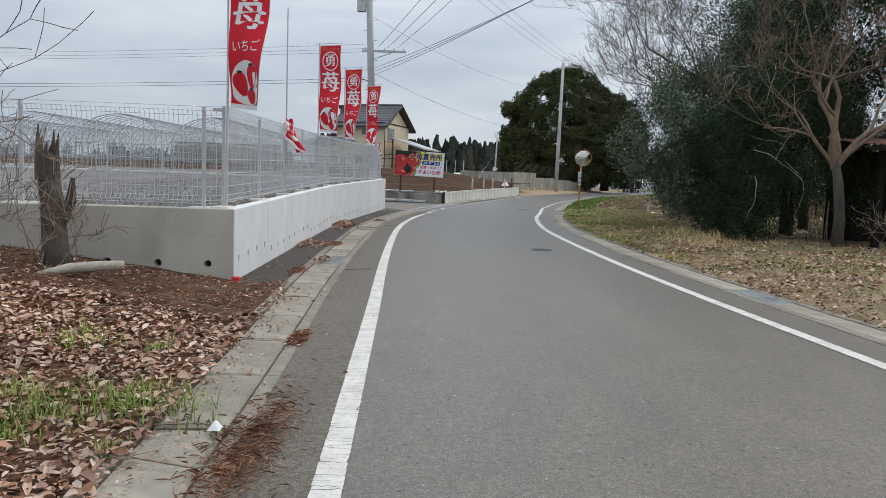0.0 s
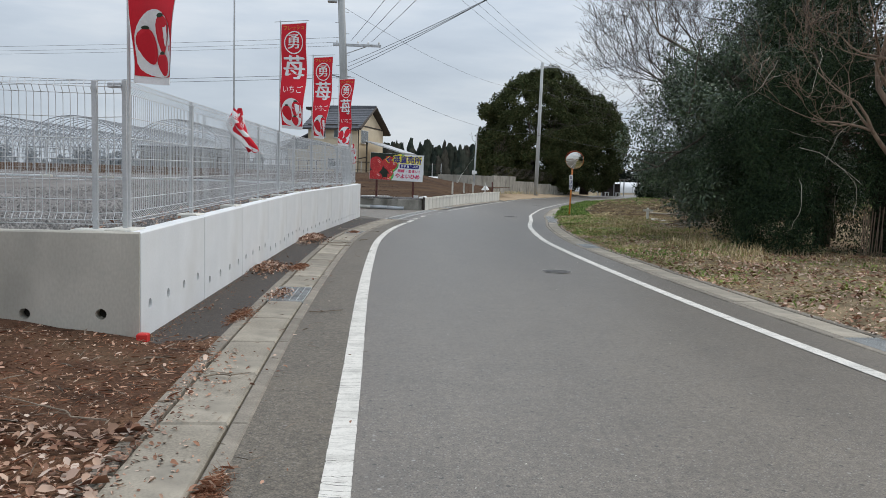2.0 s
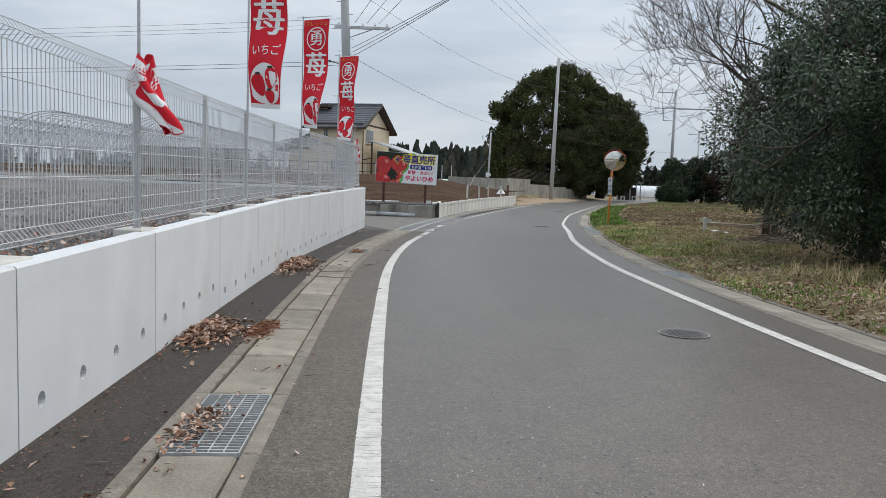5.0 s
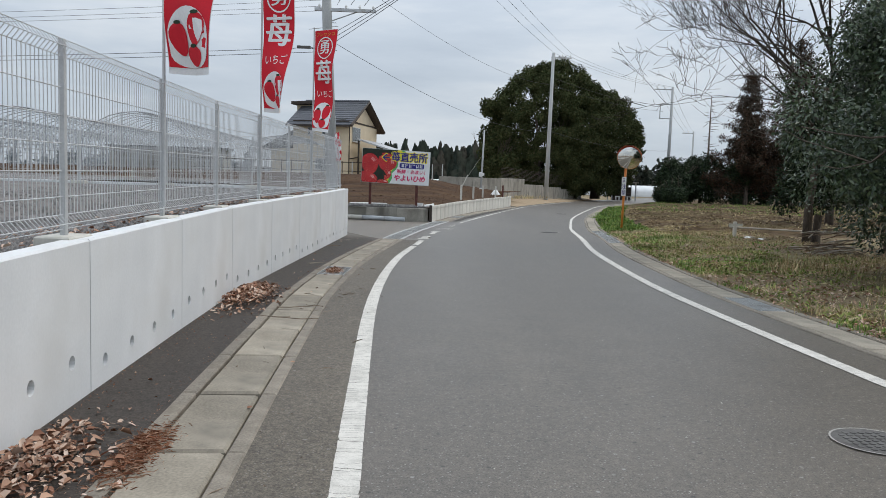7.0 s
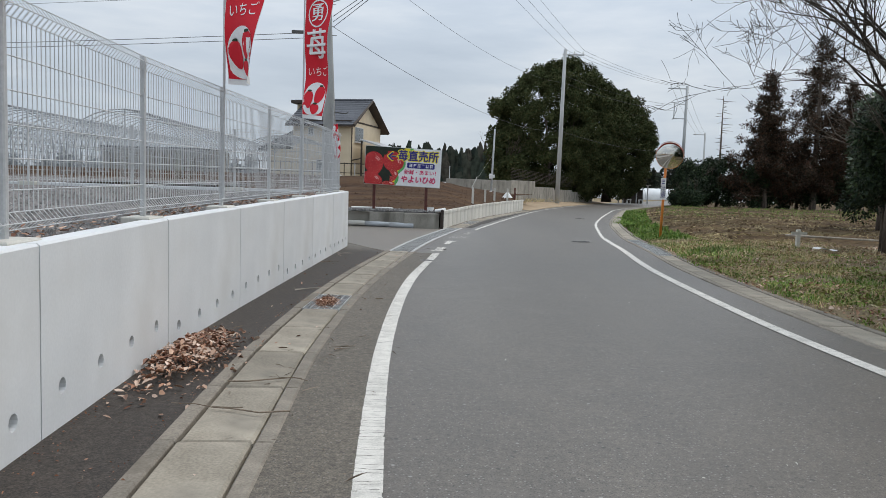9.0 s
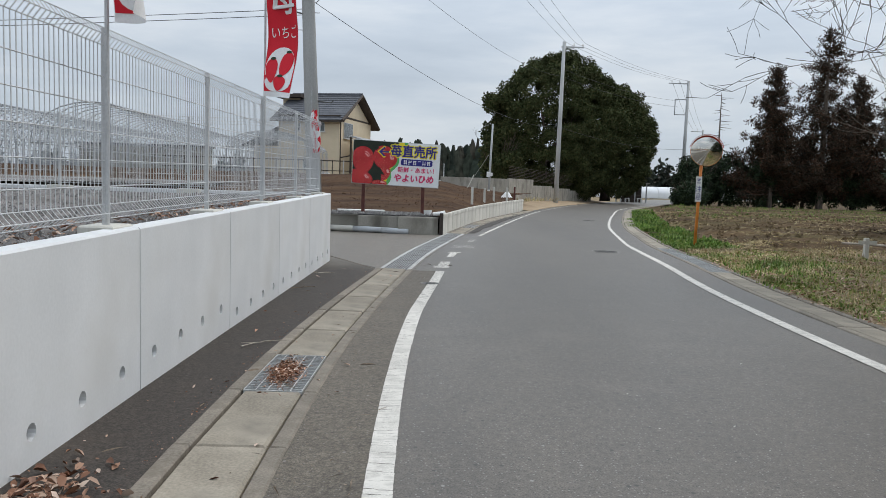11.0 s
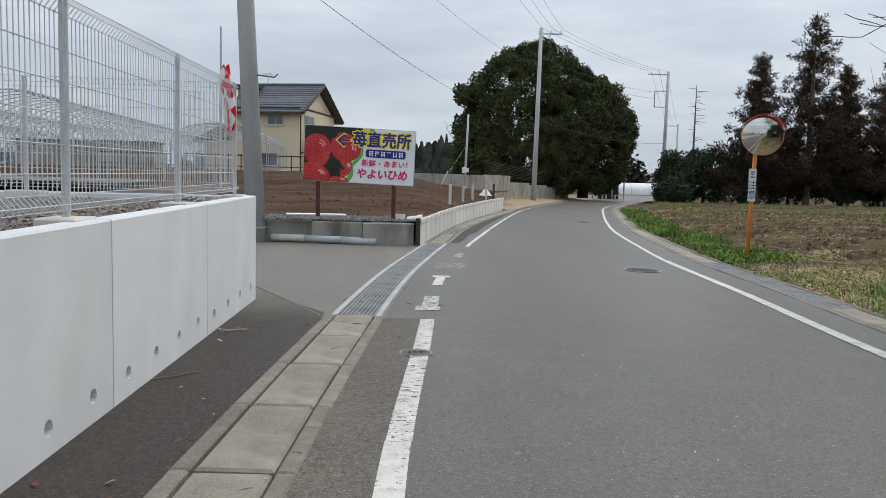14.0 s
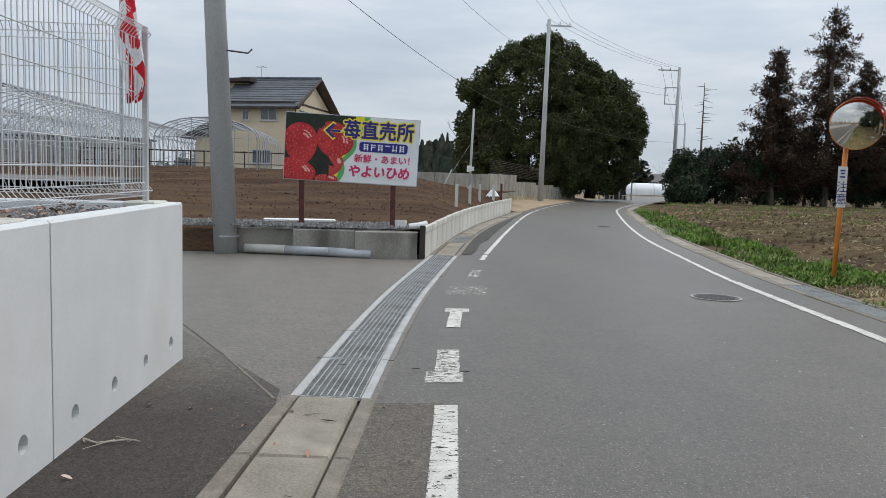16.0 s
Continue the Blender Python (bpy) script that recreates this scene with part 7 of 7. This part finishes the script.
blades("field_weeds", spots_right(1500, 28, 52, 84, 2, 36, 1.0, 0.6), ROADGRASS, 0.1, 9, "thin green weeds across the far field", 0.9, 0.02, 7, 0.25)
blades("straw_patch", spots_right(130, 29, 29.0, 36, 0.1, 4.5, 1.0, 0.1), STRAW, 0.1, 10, "pale straw strewn round the mirror post", 4.0, 0.004, 22, 0.12)
sp = [(LLINE(y) - 1.5 - random.random() * 7, y, 0.36) for y in np.linspace(62, 78, 160)]
blades("dry_grass", sp, STRAW, 0.25, 11, "dry grass on the sandy bank", 0.9, 0.012, 9, 0.15)


scatter("verge_straw", spots_right(9000, 81, 13, 36.5, 0.05, 5.0, 1.2, 0.35), STRAW, 0.1, 81, "short lengths of dry straw lying on the verge", "straw", flat_=0.3, curl=0.15, shape=0.08)
scatter("verge_weeds", spots_right(8000, 82, 12, 33, 0.05, 4.0, 1.3, 0.12), WEED, 0.04, 82, "low yellow-green weeds creeping over the verge", "weeds", flat_=0.6, curl=0.6, shape=0.5)
scatter("verge_weeds", spots_right(6000, 85, 22, 32.5, 0.05, 2.4, 1.3, 0.12), WEED, 0.034, 85, "yellow-green weeds thick by the mirror", "weeds", flat_=0.6, curl=0.6, shape=0.5)
blades("roadside_grass", spots_right(170, 87, 34.4, 38.0, 0.03, 1.3, 1.2, 0.1), ROADGRASS, 0.07, 87, "bright green grass round the mirror post", 3.6, 0.006, 20, 0.12)
scatter("roadside_weeds", spots_right(4200, 88, 34.4, 38.5, 0.03, 1.4, 1.2, 0.1), ROADGRASS, 0.06, 88, "leafy green weeds round the mirror post", "weeds", flat_=0.9, curl=1.0, shape=0.42)
blades("dry_fronds", spots_right(24, 89, 16.5, 25, 1.3, 2.6, 1.0, 0.0), DRYGRASS, 0.24, 89, "arching tan fronds of dead grass before the shrubs", 3.4, 0.006, 26, 0.08)
rn = random.Random(83)
sp = [(x, y, right_z(x, y)) for x, y in [(5.65 + rn.gauss(0, 0.28), 30.0 + rn.gauss(0, 0.4)) for _ in range(60)] if x > rgut_out(y) + 0.05]
blades("weed_clump", sp, ROADGRASS, 0.13, 83, "leafy green weed clump at the road's edge", 3.2, 0.01, 14, 0.07, "weeds")


scatter("verge_straw", spots_right(5000, 86, 29.5, 37, 0.05, 3.4, 1.1, 0.5), STRAW, 0.09, 86, "pale straw matted round the mirror post", "straw", flat_=0.25, curl=0.1, shape=0.1)


def straw_bits(n, seed, y0, y1, dmax):
    """Spots for straw that lies in bands along the furrows."""
    rn = random.Random(seed)
    out = []
    while len(out) < n:
        y = y0 + (y1 - y0) * rn.random() ** 1.4
        x = rgut_out(y) + 0.9 + dmax * rn.random()
        if noise.noise(Vector((x * 0.25, y * 1.1, 3.0))) + 0.4 * noise.noise(Vector((x * 1.5, y * 3, 8.0))) > 0.02 + 0.3 * rn.random():
            out.append((x, y, furrow(x, y) + 0.03 + 0.02 * rn.random()))
    return out


scatter("field_straw", straw_bits(24000, 61, 34.5, 66, 27), STRAW, 0.14, 61, "pale straw strewn along the furrows", "straw", flat_=0.25, curl=0.1, shape=0.09)


def leaf_pile(x, y, lx, ly, h, n, seed, size=0.07, material=None, label="heap of brown dead leaves against the wall foot", turn=0):
    rn = random.Random(seed)
    needle = material is NEEDLES
    n, size = (n * 4, size * 1.7) if needle else (int(n * 1.4), size)
    sp = []
    c, s = math.cos(radians(turn)), math.sin(radians(turn))
    for _ in range(n):
        u, v = rn.gauss(0, 0.42), rn.gauss(0, 0.42)
        z = h * max(0, 1 - (u * u + v * v)) * rn.random() ** 0.5
        sp.append((x + u * lx * c - v * ly * s, y + u * lx * s + v * ly * c, 0.012 + z))
    t = thing("leaf_pile", label=label, category="leaf pile", group="leaf piles")
    scatter("leaves", sp, material or LITTER, size, seed, "", flat_=0.3 if needle else 0.22, curl=0.15 if needle else 0.5, shape=0.05 if needle else 0.48, parent=t)


leaf_pile(-2.2, 14.85, 0.22, 0.75, 0.06, 520, 1, 0.046)
leaf_pile(-2.26, 19.85, 0.3, 0.95, 0.13, 1000, 2, 0.044)
leaf_pile(-2.02, 14.8, 0.3, 0.5, 0.03, 130, 3, 0.045)
leaf_pile(-1.8, 15.05, 0.13, 0.5, 0.025, 560, 4, 0.024, NEEDLES, "rust-brown needle litter beside the gutter")
leaf_pile(-1.65, 22.6, 0.14, 0.42, 0.02, 300, 5, 0.024, None, "brown leaves caught on the gutter grating")
leaf_pile(-1.65, 22.55, 0.13, 0.45, 0.02, 260, 15, 0.022, NEEDLES, "rust-brown needles caught on the gutter grating")
leaf_pile(-1.6, 12.45, 0.15, 0.5, 0.03, 170, 6, 0.038, None, "dead leaves caught on the gutter grating")
leaf_pile(-0.74, 4.8, 0.2, 1.0, 0.02, 560, 7, 0.032, NEEDLES, "rust-brown needle litter on the road edge")
leaf_pile(-0.95, 7.2, 0.06, 0.3, 0.02, 160, 8, 0.04, NEEDLES, "rust-brown needle litter at the gutter")
leaf_pile(-1.72, 11.2, 0.12, 0.5, 0.012, 330, 9, 0.024, NEEDLES, "rust-brown needle litter by the pavement")
leaf_pile(-2.1, 11.6, 0.1, 0.9, 0.02, 12, 10, 0.045, None, "a few dead leaves at the wall foot")
leaf_pile(-2.9, 30.0, 0.5, 1.6, 0.02, 26, 11, 0.045, None, "dead leaves on the pavement")
rn = random.Random(31)
sp = [(WALLX(y) + 0.1 + rn.random() * 1.2, y, 0.012) for y in [rn.uniform(10, 29) for _ in range(90)]]
scatter("stray_leaves", sp, LITTER, 0.038, 33, "stray dead leaves on pavement and gutter", kind="stuff")
sp = [(x, y, yard_z(x, y) + 0.03) for x, y in [(WALLX(y) - 0.2 - rn.random() * 0.5, y) for y in [rn.uniform(10.3, 29.8) for _ in range(1500)]]]
scatter_wall = sp
rn = random.Random(71)
sp = [(WALLX(y) + 0.02 + rn.expovariate(14), y, 0.008) for y in [10.2 + 10 * rn.random() ** 1.8 for _ in range(800)]]
scatter("wall_foot_dirt", sp, NEEDLES, 0.014, 71, "rusty crumbs of leaf dirt along the wall foot", kind="stuff")
sp = [(gut_out(y) - 0.02 - rn.expovariate(18), y, 0.008) for y in [rn.uniform(9.9, 29) for _ in range(800)]]
scatter("gutter_edge_dirt", sp, NEEDLES, 0.01, 72, "crumbs of leaf dirt along the gutter edge", kind="stuff")
sp = [(gut_in(y) + 0.01 + rn.expovariate(4.5), y, 0.008) for y in [rn.uniform(2, 30) for _ in range(1100)]]
scatter("road_edge_dirt", [q for q in sp if q[0] < LLINE(q[1]) - 0.1], TWIG, 0.011, 73, "crumbs and husks on the road's dirty edge", kind="stuff")
sp = [(GUT(y) + rn.gauss(0.15, 0.32), y, 0.016) for y in [rn.uniform(2, 30) for _ in range(190)]]
scatter("fallen_twigs", sp, TWIG, 0.085, 74, "small dry twigs on gutter and road edge", "twigs", flat_=0.1, curl=0.1, shape=0.07, kind="stuff")
sp = [(gut_out(y) + 0.04 + rn.expovariate(7), y, 0.02) for y in [rn.uniform(1.5, 9.8) for _ in range(1500)]]
scatter("gutter_leaf_crumbs", sp, LITTER, 0.026, 75, "leaf crumbs spilling over the gutter lids", kind="stuff")
sp = scatter_wall
scatter("wall_top_litter", sp, LITTER, 0.038, 34, "dark leaf litter behind the wall top", kind="stuff")
sp = [(rn.uniform(-0.7, 3.2), rn.uniform(3, 34), 0.006) for _ in range(420)]
scatter("road_grit", sp, CREAMC, 0.013, 35, "small pale grit on the asphalt", "grit", kind="stuff")


def stones(name, spots, size, seed, label):
    rg = np.random.default_rng(seed)
    p = np.array(spots, float)
    n = len(p)
    o = np.array([(1, 0, 0), (0, 1, 0), (-1, 0, 0), (0, -1, 0), (0, 0, 1)], float)
    s = size * (0.5 + rg.random(n))[:, None, None]
    a = rg.random(n) * math.tau
    rot = np.stack([np.stack([np.cos(a), -np.sin(a), 0 * a], 1), np.stack([np.sin(a), np.cos(a), 0 * a], 1), np.stack([0 * a, 0 * a, 1 + 0 * a], 1)], 1)
    v = (np.einsum("nij,kj->nki", rot, o) * (0.7 + 0.6 * rg.random((n, 5, 1)))) * s + p[:, None, :]
    i = np.arange(n)[:, None] * 5
    q = np.concatenate([i + np.array([0, 1, 4, 4]), i + np.array([1, 2, 4, 4]), i + np.array([2, 3, 4, 4]), i + np.array([3, 0, 4, 4])], 1).reshape(-1, 4)
    me = bpy.data.meshes.new(name)
    me.from_pydata(v.reshape(-1, 3).tolist(), [], [tuple(f[:3]) for f in q.tolist()])
    me.materials.append(STONE)
    return tagged(part(name, me, STONE), label, "gravel", kind="stuff")


rn = random.Random(9)
sp = []
for _ in range(15000):
    y = rn.uniform(10.3, 29.8)
    x = WALLX(y) - 0.3 - 5 * rn.random() ** 2.5
    sp.append((x, y, yard_z(x, y)))
stones("gravel", sp, 0.017, 1, "grey crushed stone in the yard behind the wall")
stones("gravel", [(rn.uniform(-9, -2.5), 10.2 + 4.5 * rn.random() ** 1.4, 0.79) for _ in range(15000)], 0.018, 2, "grey crushed stone at the yard's front")
stones("gravel", [(rn.uniform(-4.2, -0.1), rn.uniform(37.75, 39.3), 0.46 + 0.05 * rn.random()) for _ in range(6500)], 0.022, 3, "grey crushed stone under the billboard")
sp = []
for _ in range(2600):
    y = rn.uniform(38.6, 60)
    x = KWALL(y) - 0.3 - 22 * rn.random()
    sp.append((x, y, lot_z(x, y)))
ob = stones("clods", sp, 0.028, 4, "clods of turned earth across the lot")
ob.data.materials[0] = LOTSOIL
sp = spots_right(5000, 30, 35, 60, 1.5, 26, 1.0, 0.7)
ob = stones("clods", sp, 0.045, 5, "clods of ploughed soil in the field rows")
ob.data.materials[0] = FIELD


# ---- stumps, logs, sticks ----
st = thing("dead_stump", (-3.88, 9.3, 0.15), "tall broken dead trunk with splintered grey top", "stump")
rn = random.Random(14)
g = Geo().tube([(0.05, 0, -0.1), (0.02, 0, 0.3), (0.0, 0, 0.7), (-0.05, 0, 1.05)], [0.17, 0.125, 0.115, 0.1], 14)
part("bole", g, BARK, st, smooth=True)
for k in range(14):
    a = k * math.tau / 14
    x, y = 0.085 * math.cos(a) - 0.05, 0.085 * math.sin(a)
    h = rn.uniform(0.2, 0.55)
    part("splinter", Geo().tube([(x, y, 0.95), (x * 1.05, y * 1.05, 1.05 + h * 0.5), (x * 0.95 + rn.uniform(-0.03, 0.03), y, 1.0 + h)], [0.036, 0.026, 0.005], 5), BARK, st)
part("side_stub", Geo().tube([(0.1, 0, 0.55), (0.2, -0.02, 0.75), (0.22, -0.02, 0.98)], [0.07, 0.055, 0.02], 7), BARK, st)
lg = thing("log", (-3.35, 8.8, 0.0), "pale bleached branch log lying on the leaves", "log")
z = left_z(-3.35, 8.8)
part("stem", Geo().tube([(-0.33, -0.18, z + 0.05), (-0.1, -0.03, z + 0.1), (0.15, 0.06, z + 0.12), (0.36, 0.1, z + 0.13)], [0.03, 0.052, 0.05, 0.046], 10), DRIFT, lg, smooth=True)


def thicket(x, y, h, n, seed, label, material=None, spread=0.6, r=0.008):
    t = thing("bare_shrub", (x, y, left_z(x, y) if x < 0 else right_z(x, y)), label, "shrub")
    rn = random.Random(seed)
    for k in range(n):
        g = Geo()
        a = rn.uniform(0, math.tau)
        limbs(g, (rn.gauss(0, 0.15), rn.gauss(0, 0.15), 0), (math.cos(a) * spread, math.sin(a) * spread, 1), h * rn.uniform(0.35, 0.7), r, 3, rn, 0.55, 0.1, sides=4, kids=(2, 3))
        part("stem", g, material or TWIG, t)
    return t


thicket(-3.75, 9.0, 1.0, 6, 1, "leafless twiggy shrub beside the dead trunk")
thicket(-4.6, 8.9, 1.6, 7, 2, "leafless tangle of twigs before the wall")
thicket(-4.3, 7.4, 2.5, 5, 3, "tall leafless twigs reaching over the bank", r=0.012)
thicket(8.7, 16.2, 1.0, 6, 4, "tangle of dead twigs at the wood's edge")
thicket(7.4, 19.4, 0.7, 6, 5, "dead twigs under the dark shrubs")
thicket(10.5, 27.0, 0.8, 6, 6, "brush pile of dead branches under the trees")
thicket(8.3, 24.6, 0.6, 6, 7, "dead twigs at the shrub's foot")
bp_ = thing("brush_pile", (8.0, 26.6, 0.1), "heap of dead branches stacked under the trees", "brush pile")
rn = random.Random(64)
for k in range(46):
    a, z = rn.gauss(0.1, 0.35), 0.02 + 0.5 * rn.random() ** 1.6
    ln, cx, cy = rn.uniform(0.5, 1.3) * (1 - 0.5 * z), rn.gauss(0, 0.3), rn.gauss(0, 0.25)
    c, s = math.cos(a), math.sin(a)
    pts = [(cx + c * ln * (q - 0.5), cy + s * ln * (q - 0.5), z + rn.gauss(0, 0.03) + 0.1 * (q - 0.5)) for q in (0, 0.33, 0.66, 1)]
    part("branch", Geo().tube(pts, [0.012, 0.011, 0.009, 0.005], 5), PALEBARK if k % 3 else DRIFT, bp_)
for i, (x, y, z, ln, a, tl) in enumerate(((-2.0, 8.1, 0.08, 0.9, 150, 0), (-2.6, 7.6, 0.12, 0.7, 20, 0), (-1.1, 5.05, 0.03, 0.5, 10, 0), (-1.15, 4.62, 0.03, 0.7, 170, 0), (-0.75, 5.7, 0.012, 0.3, 5, 0), (-1.75, 18.6, 0.03, 0.6, 165, 0), (-1.6, 19.2, 0.03, 0.5, 15, 0), (-1.25, 20.3, 0.012, 0.25, 60, 0), (-1.95, 23.5, 0.015, 0.45, 45, 0), (-2.1, 26.8, 0.012, 0.3, 30, 0), (-2.0, 28.3, 0.012, 0.32, 15, 0), (-1.3, 9.0, 0.03, 0.35, 30, 0), (-1.0, 11.5, 0.012, 0.3, 20, 0))):
    rn = random.Random(400 + i)
    c, s = math.cos(radians(a)), math.sin(radians(a))
    pts = [(x + c * ln * (k / 5 - 0.5) + rn.gauss(0, 0.028), y + s * ln * (k / 5 - 0.5) + rn.gauss(0, 0.028), z + 0.01 * rn.random()) for k in range(6)]
    g = Geo().tube(pts, [0.0055, 0.005, 0.0045, 0.004, 0.003, 0.002], 5)
    for k in (2, 3):
        q = Vector(pts[k])
        g.tube([q, q + Vector((rn.uniform(-0.08, 0.08), rn.uniform(-0.05, 0.05), 0.004)), q + Vector((rn.uniform(-0.16, 0.16), rn.uniform(-0.1, 0.1), 0.006))], [0.003, 0.0025, 0.0015], 4)
    tagged(part("stick", g, DRIFT if i in (8, 10) else TWIG), "thin crooked dead stick lying on the ground", "stick", "fallen sticks")
stp = thing("cut_stump", (9.9, 30.9, 0.1), "short sawn tree stump at the field's edge", "stump")
part("bole", Geo().tube([(0, 0, -0.1), (0, 0, 0.35), (0.03, 0, 0.7)], [0.12, 0.09, 0.1], 12), BARK, stp)
tagged(part("stake", Geo().box(8.25, 8.33, 32.1, 32.18, 0.0, 0.52, bev=0.01).box(8.1, 8.48, 32.09, 32.1, 0.4, 0.47), CREAMC), "grey wooden boundary stake with a short crosspiece", "stake")
tagged(part("fallen_pole", Geo().tube([(9.0, 34.2, 0.28), (10.8, 33.4, 0.25), (12.4, 32.6, 0.22)], 0.028, 7), DRIFT), "pale fallen pole along the field's edge", "pole")
tagged(part("white_scrap", Geo().grid(lambda u, v: (8.1 + 0.45 * u, 30.85 + 0.3 * v, 0.16 + 0.03 * math.sin(6 * u)), 6, 4), WHITE), "scrap of white plastic in the grass", "litter")
tagged(part("paper_scrap", Geo().grid(lambda u, v: (-0.97 + 0.06 * u, 5.0 + 0.06 * v, 0.035 + 0.04 * math.sin(3 * u) * math.sin(3 * v)), 5, 5), WHITE), "scrap of white paper in the gutter", "litter")

bs_ = thing("bamboo_shrub", (-4.75, 8.7, 0.2), "pale yellow-green bamboo grass among bare twigs", "shrub")
leaf_cloud("leaves", [(0.0, 0, 0.9, 0.25), (-0.2, 0.1, 1.25, 0.2), (0.15, -0.1, 0.55, 0.22), (0.35, 0, 0.3, 0.16), (-0.1, 0, 0.35, 0.25)], 260, 0.13, BAMBOO, bs_, 5, shape=0.16, shell=0.1)
part("stalk", Geo().tube([(0, 0, -0.1), (-0.02, 0, 0.7), (-0.2, 0.1, 1.3)], [0.008, 0.007, 0.004], 5), TWIG, bs_)
